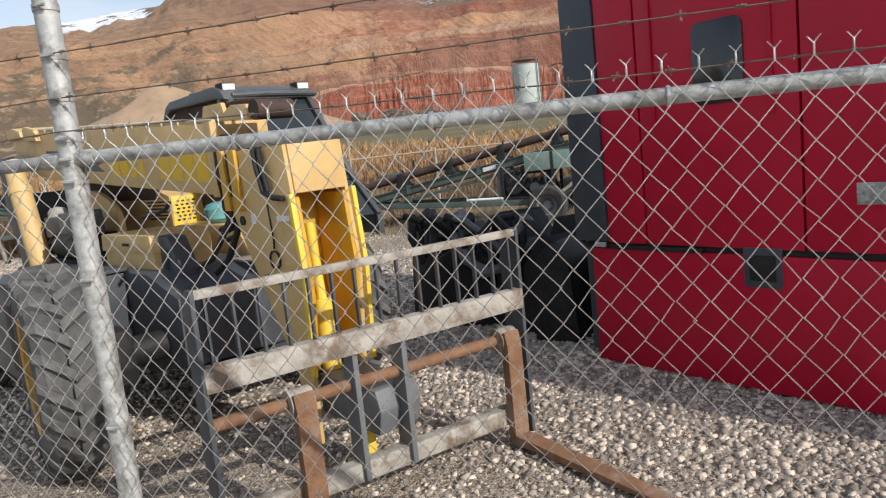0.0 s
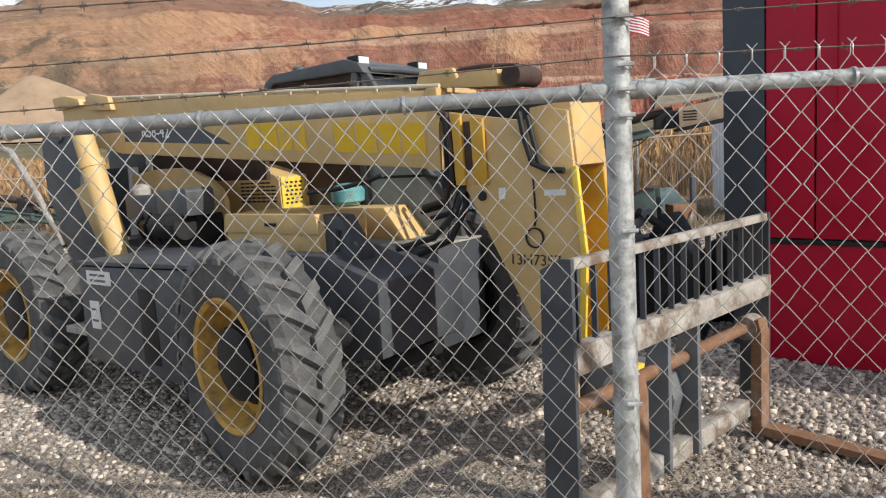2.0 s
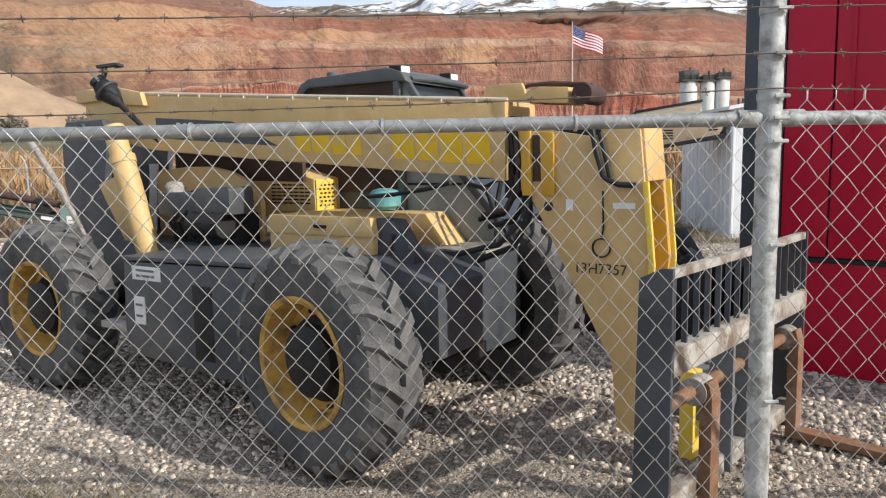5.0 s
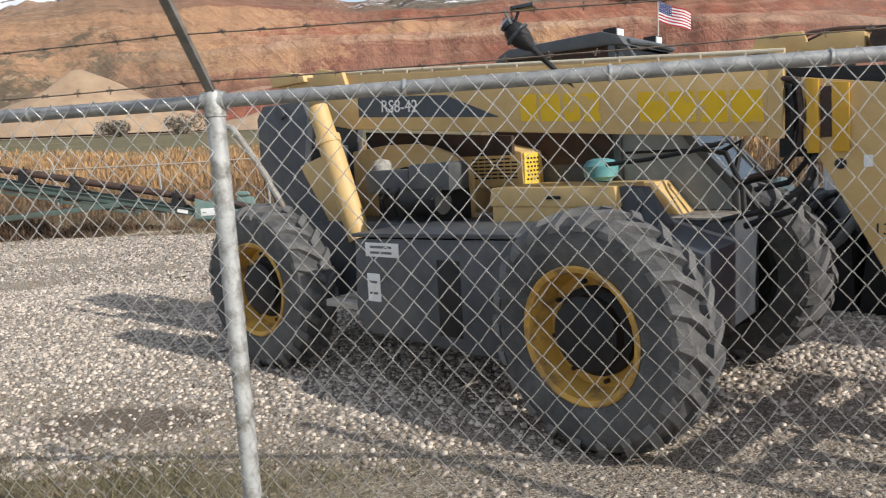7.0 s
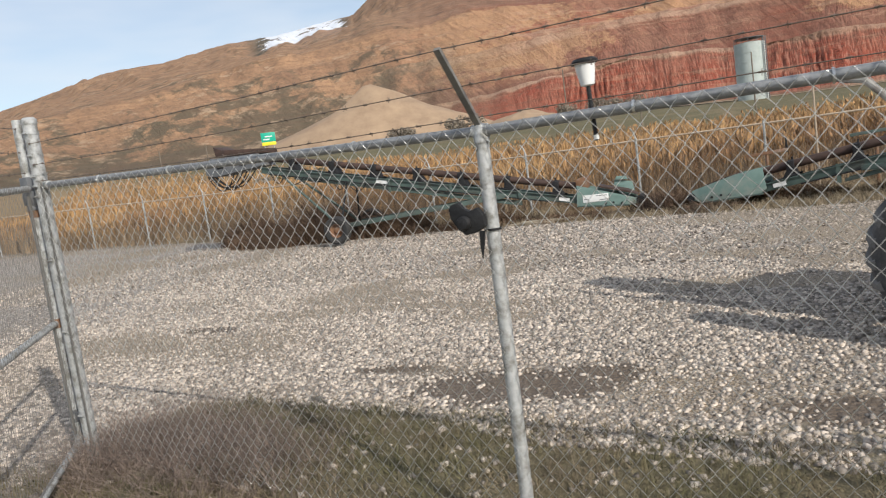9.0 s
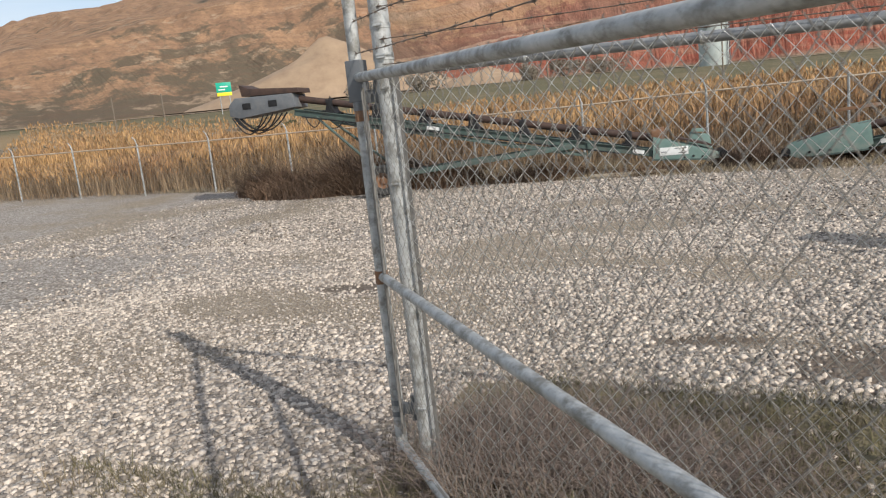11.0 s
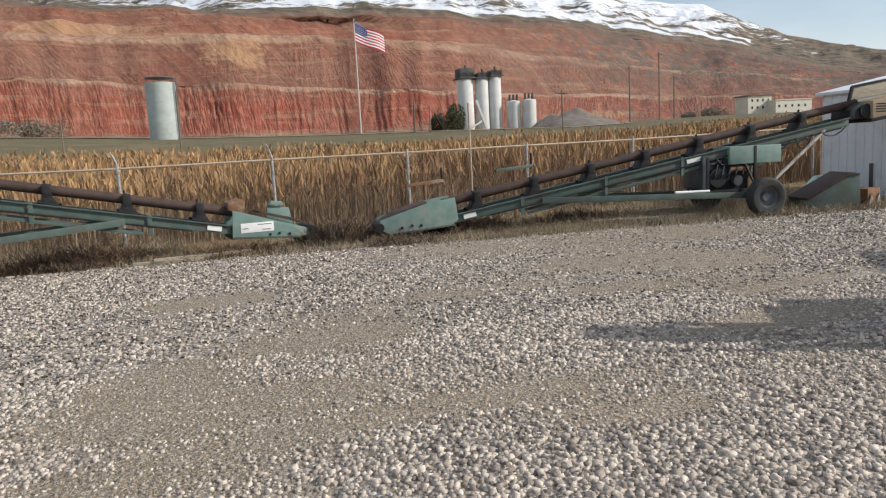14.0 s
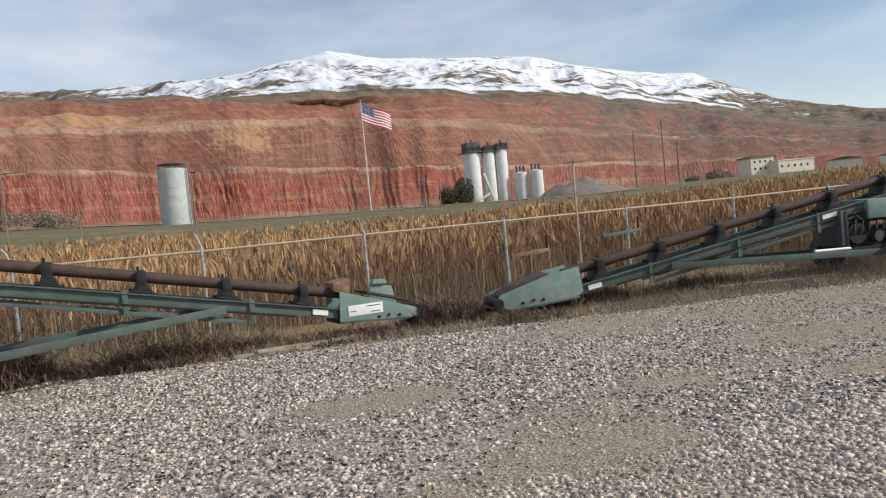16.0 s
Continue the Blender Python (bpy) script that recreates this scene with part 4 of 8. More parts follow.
def barbed(bm, p, q, sag=0.012, seed=0):
    rng = random.Random(seed)
    p, q = Vector(p), Vector(q)
    n = max(4, int((q - p).length / 0.25))
    pts = []
    for i in range(n + 1):
        t = i / n
        pts.append(p.lerp(q, t) - Vector((0, 0, sag * 4 * t * (1 - t))) + Vector((0, 0, rng.uniform(-0.002, 0.002))))
    tube(bm, pts, 0.0021, 4)
    d = (q - p).normalized()
    L = (q - p).length
    k = rng.uniform(0.03, 0.1)
    while k < L - 0.02:
        t = k / L
        c = p.lerp(q, t) - Vector((0, 0, sag * 4 * t * (1 - t)))
        for _ in range(2):
            a = rng.uniform(0, 6.28)
            s = Vector((0, 0, 1)).cross(d).normalized()
            v = s * math.cos(a) + Vector((0, 0, 1)) * math.sin(a) + d * rng.uniform(-0.5, 0.5)
            rod(bm, c - v * 0.013, c + v * 0.013, 0.0014, n=3)
        for off in (-0.008, 0, 0.008):
            rod(bm, c + d * (off - 0.003), c + d * (off + 0.003), 0.0042, n=5)
        k += 0.125 + rng.uniform(-0.012, 0.012)


RAIL_Z = {-6.1: 1.78, -3.05: 1.80, 0.0: 1.838, 2.95: 1.832, 6.09: 1.845, 9.4: 1.955}
P3 = Vector((-9.38, 2.90, 0))
FOOT_AT = {-6.1: (6.34, 1.70), -3.05: (3.30, 1.94), 0.0: (0.259, 2.178), 2.95: (-2.728, 2.22), 6.09: (-5.974, 2.53)}
OUTWARD = -fence_at(0, 1) + fence_at(0, 0)


def build_near_fence():
    fence = thing("chain_link_fence", Matrix(), "galvanized chain-link fence topped with three barbed strands", "fence")
    foot = {s: Vector((*p, 0)) for s, p in FOOT_AT.items()}
    foot[9.4] = P3
    # posts
    for s, r, top in ((-6.1, 0.030, 1.80), (-3.05, 0.030, 1.82), (0.0, 0.0365, 2.42), (2.95, 0.030, 1.845), (6.09, 0.030, 1.855), (9.4, 0.045, 2.40)):
        bm, p = BM(), foot[s]
        rod(bm, p - Vector((0, 0, 0.15)), p + Vector((0, 0, top)), r, n=20)
        if top > 2:
            lathe(bm, [(r + 0.004, top - 0.03), (r + 0.004, top), (r * 0.8, top + 0.014), (0.0, top + 0.02)], Matrix.Translation(p), 20)
        post = part("post", bm, GALV, fence)
        if top > 2:      # brace bands with bolts
            zs = (0.35, 0.95, 1.45, RAIL_Z[s] - 0.07, RAIL_Z[s], RAIL_Z[s] + 0.065, 2.03, 2.16, 2.31)
            for z in zs:
                bm = BM()
                rod(bm, p + Vector((0, 0, z - 0.011)), p + Vector((0, 0, z + 0.011)), r + 0.003, n=20)
                c = p + OUTWARD * (r + 0.012) + Vector((0.02, 0, z))
                rod(bm, c - Vector((0.022, 0, 0)), c + Vector((0.022, 0, 0)), 0.006, n=6)
                part("brace_band", bm, GALV, post)
        else:            # loop cap carrying the rail, and the barbed-wire arm
            bm = BM()
            lathe(bm, [(r + 0.004, top - 0.06), (r + 0.004, top), (r * 0.7, top + 0.02), (0.0, top + 0.025)], Matrix.Translation(p), 18)
            rod(bm, p + Vector((-0.035, 0, RAIL_Z[s])), p + Vector((0.035, 0, RAIL_Z[s])), 0.029, n=16)
            part("loop_cap", bm, GALV, post)
            bm = BM()
            tip = p + OUTWARD * 0.27 + Vector((0, 0, top + 0.31))
            beam(bm, p + Vector((0, 0, top)), tip, 0.028, 0.016)
            part("barbed_wire_arm", bm, ARM, post, "weathered steel arm")
    # rails, fabric and strands bay by bay
    order = sorted(RAIL_Z)
    for i, (s0, s1) in enumerate(zip(order, order[1:])):
        a, b = foot[s0], foot[s1]
        z0, z1 = RAIL_Z[s0], RAIL_Z[s1]
        d = (b - a).normalized()
        bm = BM()
        g0 = 0.05 if s0 == 0 or s0 == 9.4 else 0.0
        g1 = 0.05 if s1 == 0 or s1 == 9.4 else 0.0
        rod(bm, a + d * g0 + Vector((0, 0, z0)), b - d * g1 + Vector((0, 0, z1)), 0.0215, n=16)
        # rails from the terminal post to the gate are a darker grey
        part("top_rail", bm, RAIL if s0 >= 0 else GALV, fence)
        if s0 == 0 or s1 == 0 or s1 == 9.4:
            bm = BM()
            if s0 == 0:
                rod(bm, a + d * 0.03 + Vector((0, 0, z0)), a + d * 0.10 + Vector((0, 0, z0)), 0.027, n=16)
            else:
                rod(bm, b - d * 0.10 + Vector((0, 0, z1)), b - d * 0.03 + Vector((0, 0, z1)), 0.027, n=16)
            part("rail_end_cup", bm, GALV, fence)
        off = OUTWARD * 0.045
        v, f = link_mesh(a + off, b + off, z0 + (0.055 if s0 < 0 else 0.02), z1 + (0.055 if s0 < 0 else 0.02), seed=i, twist=0.026 if s0 < 0 else 0, pitch=0.082 if s0 < 0 else 0.076, step=0.047 if s0 < 0 else 0.044)
        fab = new("wire_fabric", raw("wire_fabric", v, f, WIRE))
        fab.parent = fence
        tagged(fab, kind="stuff")
        for end, zt, sg in ((a, z0, 1), (b, z1, -1)):
            if (end - P3).length < 0.01:
                bm = BM()
                q = end + d * sg * 0.085 + off
                beam(bm, q + Vector((0, 0, 0.06)), q + Vector((0, 0, zt + 0.02)), 0.018, 0.007)
                part("tension_bar", bm, ARM, fence)
        n = 5
        for k in range(1, n):
            bm = BM()
            c = a.lerp(b, k / n) + Vector((0, 0, z0 + (z1 - z0) * k / n))
            lathe(bm, [(0.0235, -0.004), (0.0265, -0.004), (0.0265, 0.004), (0.0235, 0.004)], Matrix.Translation(c) @ Matrix.Rotation(math.pi / 2, 4, "Y"), 14)
            part("tie_wire", bm, WIRE, fence)

        def anchor(s, k):
            p = foot[s]
            if s in (0.0, 9.4):
                return p + OUTWARD * 0.04 + Vector((0, 0, (1.99, 2.10, 2.24)[k] if s == 9.4 else (1.925, 2.03, 2.165)[k]))
            t = (0.12, 0.52, 0.96)[k]
            top = RAIL_Z[s] + 0.02
            return p + OUTWARD * 0.27 * t + Vector((0, 0, top + 0.31 * t))
        for k in range(3):
            bm = BM()
            barbed(bm, anchor(s0, k), anchor(s1, k), seed=i * 3 + k)
            part("barbed_strand", bm, RUSTWIRE, fence, "weathered barbed wire", smooth=None)
    return fence


build_near_fence()


# ---------------------------------------------------------------- gate leaf, swung open
def build_gate():
    """The leaf hangs on the end post and stands open towards the street."""
    hinge = Vector((-9.535, 2.915, 0))
    d = Vector((0.67, -0.743, 0)).normalized()
    L, top, low = 3.3, 1.95, 0.10
    gate = thing("chain_link_gate", Matrix.Translation(hinge), "open chain-link gate leaf of grey pipe with barbed top", "gate")

    def g(s, z):
        return d * s + Vector((0, 0, z))
    bm = BM()
    rod(bm, g(0, low), g(0, 2.42), 0.030, n=16)
    part("hinge_stile", bm, GALV, gate)
    bm = BM()
    rod(bm, g(L, low - 0.05), g(L, 2.27), 0.0235, n=16)
    part("latch_stile", bm, GALV, gate)
    for nm, za, zb in (("top_rail", top, top - 0.15), ("bottom_rail", low + 0.03, low - 0.02), ("middle_rail", 1.0, 0.95)):
        bm = BM()
        rod(bm, g(0.02, za), g(L - 0.02, zb), 0.0225, n=16)
        part(nm, bm, GALV, gate)
    bm = BM()
    beam(bm, g(0.05, 0.14), g(L - 0.05, 0.14), 0.012, 0.008)
    tube(bm, [g(0.065, 1.9), g(0.065, 1.6), g(0.06, 1.05), g(0.06, 0.2)], 0.010, 6)
    part("tension_bar", bm, ARM, gate)
    a, b = hinge + g(0.0, 0), hinge + g(L, 0)
    v, f = link_mesh(a, b, top + 0.03, top - 0.12, seed=40, twist=0.0, z0=0.12, r=0.0013)
    v[:, :2] -= np.array(hinge[:2])
    v[:, :2] += np.array((0.026 * 0.743, 0.026 * 0.67))
    # darker than the fence's wire: the shaded side of the mesh, as colour
    fab = new("wire_fabric", raw("wire_fabric", v, f, ARM))
    fab.parent = gate
    tagged(fab, kind="stuff")
    for k, z in enumerate((2.06, 2.2, 2.36)):
        bm = BM()
        barbed(bm, g(0, z), g(L, z - 0.14), 0.02, seed=60 + k)
        part("barbed_strand", bm, RUSTWIRE, gate, "weathered barbed wire", smooth=None)
    for z in (0.32, 1.86):
        bm = BM()
        for zz in (z - 0.03, z + 0.03):
            rod(bm, Vector((0, 0, zz - 0.014)), Vector((0, 0, zz + 0.014)), 0.031, n=16)
        rel = P3 - hinge
        beam(bm, Vector((0, 0, z)), Vector((rel.x * 0.72, rel.y * 0.72, z)), 0.02, 0.06, 0.004)
        rod(bm, Vector((rel.x * 0.6, rel.y * 0.6, z - 0.06)), Vector((rel.x * 0.6, rel.y * 0.6, z + 0.07)), 0.011, n=8)
        part("hinge", bm, GREYP, gate)
    bm = BM()
    box(bm, (-0.04, -0.035, 1.84), (0.04, 0.035, 2.03), 0.006)
    rod(bm, (0, 0, 1.80), (0, 0, 1.84), 0.036, n=14)
    part("latch_box", bm, GREYP, gate, "grey steel box on a rusty sleeve")
    bm = BM()
    rod(bm, (0, 0, 1.75), (0, 0, 1.80), 0.033, n=14)
    part("rust_sleeve", bm, RUST, gate)
    bm = BM()
    rod(bm, (0, 0, 0.965), (0, 0, 1.03), 0.033, n=14)
    part("rust_sleeve", bm, RUST, gate)


build_gate()


# ---------------------------------------------------------------- telescopic handler
def text_mesh(bm, words, size, m, depth=0.002):
    cu = bpy.data.curves.new("writing", "FONT")
    cu.body, cu.size, cu.align_x, cu.align_y, cu.extrude = words, size, "CENTER", "CENTER", depth
    ob = bpy.data.objects.new("writing", cu)
    me = ob.to_mesh()
    me.transform(m)
    bm.from_mesh(me)
    ob.to_mesh_clear()
    bpy.data.objects.remove(ob)
    bpy.data.curves.remove(cu)
    return bm


def facing_right(x, y, z):
    """A sheet on the machine's right side: its x runs forward, its face looks to -y."""
    return Matrix.Translation((x, y, z)) @ Matrix.Rotation(math.pi / 2, 4, "X")


def build_wheel(parent, x, y, z, side, r=0.66, w=0.36, steer=0.0):
    """side -1: the outer face looks to -y."""
    wheel = new("wheel")
    wheel.parent = parent
    wheel.matrix_local = Matrix.Translation((x, y, z)) @ Matrix.Rotation(steer, 4, "Z") @ Matrix.Rotation(math.pi / 2 * (1 if side < 0 else -1), 4, "X")
    h = w / 2
    bm = BM()
    lathe(bm, [(0.345, -h * 0.80), (0.40, -h * 0.98), (0.50, -h * 1.0), (0.575, -h * 0.93), (0.615, -h * 0.72), (0.625, 0),
               (0.615, h * 0.72), (0.575, h * 0.93), (0.50, h * 1.0), (0.40, h * 0.98), (0.345, h * 0.80), (0.345, -h * 0.80)], n=56, caps=False)
    part("tyre", bm, TYRE, wheel, "dusty black lugged tyre", 30)
    # slanted lugs over the tread and shoulders, one mesh for each side
    nl = 22
    for sgn in (1, -1):
        bm = BM()
        ring, n_seg = [], 4
        for i in range(n_seg + 1):
            t = i / n_seg
            zz = sgn * h * (-0.06 + 1.06 * t)
            aa = 0.24 * t
            wd = 0.072 - 0.004 * t
            ro = 0.662 - 0.028 * t * t - (0.05 if i == n_seg else 0)
            ri = 0.60 - 0.05 * t * t
            ring.append([bm.verts.new((rr * math.cos(aa + da), rr * math.sin(aa + da), zz)) for rr, da in ((ri, -wd), (ro, -wd * 0.66), (ro, wd * 0.66), (ri, wd))])
        for r0, r1 in zip(ring, ring[1:]):
            for i in range(3):
                bm.faces.new((r0[i], r0[i + 1], r1[i + 1], r1[i]))
        bm.faces.new(ring[0])
        bm.faces.new(ring[-1][::-1])
        me = mesh_of("tread_lug", bm, LUG, 30)
        for k in range(nl):
            lug = new("tread_lug", me)
            lug.parent = wheel
            lug.matrix_local = Matrix.Rotation(2 * math.pi * (k + (0.5 if sgn > 0 else 0)) / nl, 4, "Z")
    bm = BM()
    lathe(bm, [(0.352, h * 0.70), (0.372, h * 0.92), (0.360, h * 0.97), (0.335, h * 0.90), (0.325, h * 0.40), (0.305, h * 0.02),
               (0.245, 0.0), (0.230, -h * 0.08), (0.0, -h * 0.10)], n=40, caps=False)
    rim = part("rim", bm, RIMPAINT, wheel, "worn yellow rim")
    bm = BM()
    lathe(bm, [(0.352, -h * 0.70), (0.372, -h * 0.92), (0.335, -h * 0.90), (0.325, -h * 0.45), (0.0, -h * 0.40)], n=40, caps=False)
    part("rim_back", bm, DARK, rim, "greasy black back of the rim")
    bm = BM()
    lathe(bm, [(0.245, -h * 0.06), (0.240, h * 0.18), (0.205, h * 0.30), (0.20, h * 0.62), (0.16, h * 0.74), (0.0, h * 0.76)], n=24)
    part("hub", bm, DARK, wheel, "black greasy hub")
    bm = BM()
    for k in range(8):
        a = 2 * math.pi * (k + 0.3) / 8
        c = Vector((0.278 * math.cos(a), 0.268 * math.sin(a), -h * 0.02))
        rod(bm, c, c + Vector((0, 0, 0.035)), 0.014, n=6)
    bolts = part("wheel_bolt", bm, DARK, rim)
    tagged(bolts, kind="stuff")
    return wheel


def build_lift():
    """x runs to the machine's front, its right side looks to -y."""
    T = thing("telescopic_handler", pose(-1.39, 5.072, 0, 0, 0, -33.2), "faded yellow telescopic handler with black chassis and pallet forks", "telehandler")
    for x, y, s, st in ((0.655, -1.07, -1, -0.16), (-2.26, -0.96, -1, 0.0), (0.76, 0.92, 1, -0.16), (-2.26, 0.94, 1, 0.0)):
        build_wheel(T, x, y, 0.655, s, steer=st)
    # chassis
    bm = BM()
    prism(bm, [(-2.75, 0.55), (-2.75, 1.02), (-2.2, 1.12), (0.55, 1.12), (1.0, 0.98), (1.0, 0.52), (0.4, 0.42), (-2.2, 0.42)], -0.42, 0.42, "y", 0.012)
    part("chassis", bm, BLACK, T)
    for x in (0.68, -2.26):
        bm = BM()
        rod(bm, (x, -0.95, 0.655), (x, 0.85, 0.655), 0.10, n=16)
        lathe(bm, [(0.0, -0.2), (0.16, -0.17), (0.21, 0), (0.16, 0.17), (0.0, 0.2)], Matrix.Translation((x, 0.05, 0.655)), 20)
        for s in (-1, 1):
            box(bm, (x - 0.13, s * 0.72 - 0.06, 0.48), (x + 0.13, s * 0.72 + 0.06, 0.83), 0.02)
        part("axle", bm, DARK, T)
    # tank along the right side between the wheels
    bm = BM()
    prism(bm, [(-1.10, 0.45), (-1.16, 0.62), (-1.13, 1.09), (0.16, 1.12), (0.16, 0.58), (0.05, 0.40)], -1.08, -0.42, "y", 0.015)
    tank = part("side_tank", bm, BLACK, T, "dusty black side tank")
    bm = BM()
    prism(bm, [(-1.15, 1.10), (-1.15, 1.125), (0.18, 1.155), (0.18, 1.128)], -1.09, -0.40, "y", 0.003)
    part("tank_lip", bm, BLACK, tank)
    bm = BM()
    box(bm, (-0.42, -1.084, 0.50), (-0.24, -1.078, 0.98), 0.002)
    part("tank_recess", bm, DARK, tank)
    for lo, hi in (((-1.03, -1.088, 0.975), (-0.73, -1.081, 1.068)), ((-1.03, -1.088, 0.67), (-0.915, -1.081, 0.86))):
        bm = BM()
        box(bm, lo, hi, 0.001)
        lb = part("sticker", bm, WHITE, tank, "white label with grey print")
        w = hi[0] - lo[0]
        for k in range(2):
            bm = BM()
            zz = lo[2] + (0.3 + 0.4 * k) * (hi[2] - lo[2])
            box(bm, (lo[0] + 0.15 * w, lo[1] - 0.001, zz - 0.008), (hi[0] - 0.2 * w, lo[1] + 0.001, zz + 0.008))
            part("print_bar", bm, GREYP, lb)
    # step behind the tank
    bm = BM()
    box(bm, (-1.52, -1.04, 0.58), (-1.14, -0.60, 0.63), 0.006)
    for x in (-1.48, -1.18):
        box(bm, (x - 0.02, -0.64, 0.58), (x + 0.02, -0.60, 1.0), 0.004)
    part("step", bm, WORN, T, "pale worn steel step")
    # rear tower that carries the boom pivot
    for y0, y1 in ((-0.34, -0.27), (0.27, 0.34)):
        bm = BM()
        prism(bm, [(-2.75, 0.75), (-2.95, 1.30), (-3.08, 1.56), (-3.08, 2.02), (-2.98, 2.13), (-2.44, 2.13), (-2.38, 2.0), (-2.46, 1.62), (-2.16, 1.05), (-1.95, 0.72)], y0, y1, "y", 0.012)
        part("tower_plate", bm, BLACK, T, "dusty black tower plate")
    bm = BM()
    box(bm, (-2.86, -0.27, 1.12), (-2.55, 0.27, 1.75), 0.012)
    rod(bm, (-2.72, -0.37, 2.05), (-2.72, 0.37, 2.05), 0.055, n=16)
    part("tower_brace", bm, BLACK, T)
    bm = BM()
    prism(bm, [(-2.12, 1.10), (-2.45, 1.58), (-2.16, 1.66), (-2.02, 1.50), (-1.84, 1.10)], -0.41, -0.35, "y", 0.01)
    part("gusset", bm, YELLOW, T)
    # rear mirror arm
    bm = BM()
    tube(bm, [(-2.42, -0.56, 1.12), (-2.72, -0.58, 1.54), (-2.98, -0.6, 1.84), (-3.10, -0.6, 1.95), (-3.26, -0.6, 1.98)], 0.028, 10)
    part("guard_bar", bm, WORN, T, "pale worn bent bar")
    bm = BM()
    tube(bm, [(-3.26, -0.60, 1.975), (-3.33, -0.60, 2.0), (-3.44, -0.61, 2.02)], 0.022, 8)
    part("bar_grip", bm, DARK, T)
    # boom: outer box, inner box, head
    s = -0.0758

    def bz(x, off):
        return 1.712 + s * x + off
    bm = BM()
    x0, x1 = -2.9, 1.34
    prism(bm, [(x0, bz(x0, 0.10)), (x0, bz(x0, 0.44)), (x1, bz(x1, 0.44)), (x1, bz(x1, 0.0)), (-2.0, bz(-2.0, 0.0))], -0.38, 0.0, "y", 0.014)
    boom = part("boom", bm, YELLOW, T, "faded yellow box boom with worn lettering")
    boom.location.y = 0.18
    # track and clips are paler than the boom: sunlight on its top, as colour
    bm = BM()
    beam(bm, (-2.40, -0.19, bz(-2.40, 0.455)), (1.35, -0.19, bz(1.35, 0.455)), 0.26, 0.03, 0.004)
    tube(bm, [(-2.2, -0.36, bz(-2.2, 0.462)), (0, -0.36, bz(0, 0.462)), (1.35, -0.36, bz(1.35, 0.462))], 0.013, 8)
    part("hose_track", bm, PALETOP, boom, "pale dusty hose track, sunlight put into its colour")
    bm = BM()
    for k in range(14):
        x = -2.1 + 0.25 * k
        box(bm, (x - 0.006, -0.382, bz(x, 0.436)), (x + 0.006, -0.35, bz(x, 0.458)), 0.002)
    tagged(part("hose_clip", bm, PALETOP, boom), kind="stuff")
    bm = BM()
    prism(bm, [(-2.95, bz(-2.95, 0.36)), (-2.98, bz(-2.95, 0.47)), (-2.75, bz(-2.75, 0.49)), (-2.52, bz(-2.5, 0.46)), (-2.50, bz(-2.5, 0.40))], -0.42, 0.04, "y", 0.01)
    part("boom_pivot_cap", bm, YELLOW, boom)
    bm = BM()
    prism(bm, [(-2.36, bz(-2.36, 0.36)), (-2.38, bz(-2.38, 0.47)), (-2.30, bz(-2.3, 0.50)), (-2.02, bz(-2.0, 0.47)), (-1.98, bz(-2.0, 0.36))], -0.43, -0.384, "y", 0.008)
    part("boom_lug", bm, YELLOW, boom)
    # model panel and worn maker's lettering (plain shapes)
    bm = BM()
    prism(bm, [(-1.90, bz(-1.9, 0.10)), (-1.90, bz(-1.9, 0.265)), (-0.98, bz(-0.98, 0.265)), (-0.50, bz(-0.5, 0.105))], -0.3835, -0.381, "y")
    panel = part("model_panel", bm, SLATE, boom, "dark slate model panel")
    bm = BM()
    text_mesh(bm, "RS8-42", 0.135, Matrix.Translation((-1.45, -0.3855, bz(-1.45, 0.182))) @ Matrix.Rotation(math.atan(-s), 4, "Y") @ Matrix.Rotation(math.pi / 2, 4, "X"), 0.0015)
    part("model_number", bm, WHITE, panel, "white model number")
    for k, (xa, xb) in enumerate(((-0.34, -0.19), (-0.18, -0.01), (0.0, 0.13), (0.14, 0.27), (0.52, 0.70), (0.71, 0.88), (0.89, 1.06), (1.07, 1.25))):
        bm = BM()
        prism(bm, [(xa + 0.015, bz(xa, 0.075)), (xa, bz(xa, 0.255)), (xb - 0.015, bz(xb, 0.26)), (xb, bz(xb, 0.08))], -0.3835, -0.381, "y")
        part("lettering", bm, LETTER, boom, "faded yellow lettering block")
    bm = BM()
    box(bm, (1.27, -0.39, bz(1.3, -0.01)), (1.35, 0.01, bz(1.3, 0.45)), 0.008)
    part("boom_collar", bm, YELLOW, boom)
    bm = BM()
    prism(bm, [(1.33, bz(1.33, 0.07)), (1.33, bz(1.33, 0.37)), (2.05, bz(2.05, 0.37)), (2.05, bz(2.05, 0.07))], -0.335, -0.045, "y", 0.008)
    part("inner_boom", bm, DARK, boom, "dark greasy inner boom")
    # hose reel bracket on top of the boom's front
    bm = BM()
    prism(bm, [(1.16, bz(1.16, 0.45)), (1.20, bz(1.2, 0.545)), (1.43, bz(1.43, 0.56)), (1.45, bz(1.45, 0.52)), (1.46, bz(1.46, 0.45))], -0.34, -0.31, "y", 0.006)
    part("reel_bracket", bm, YELLOW, boom)
    bm = BM()
    prism(bm, [(1.45, bz(1.45, 0.45)), (1.45, bz(1.45, 0.50)), (1.54, bz(1.54, 0.54)), (1.72, bz(1.72, 0.54)), (1.72, bz(1.72, 0.45))], -0.34, -0.06, "y", 0.006)
    part("reel_box", bm, YELLOW, boom, "faded yellow hose guide box")
    bm = BM()
    lathe(bm, [(0.03, -0.12), (0.056, -0.12), (0.058, 0.12), (0.03, 0.12)], Matrix.Translation((1.80, -0.22, bz(1.8, 0.505))) @ Matrix.Rotation(math.pi / 2, 4, "X"), 20)
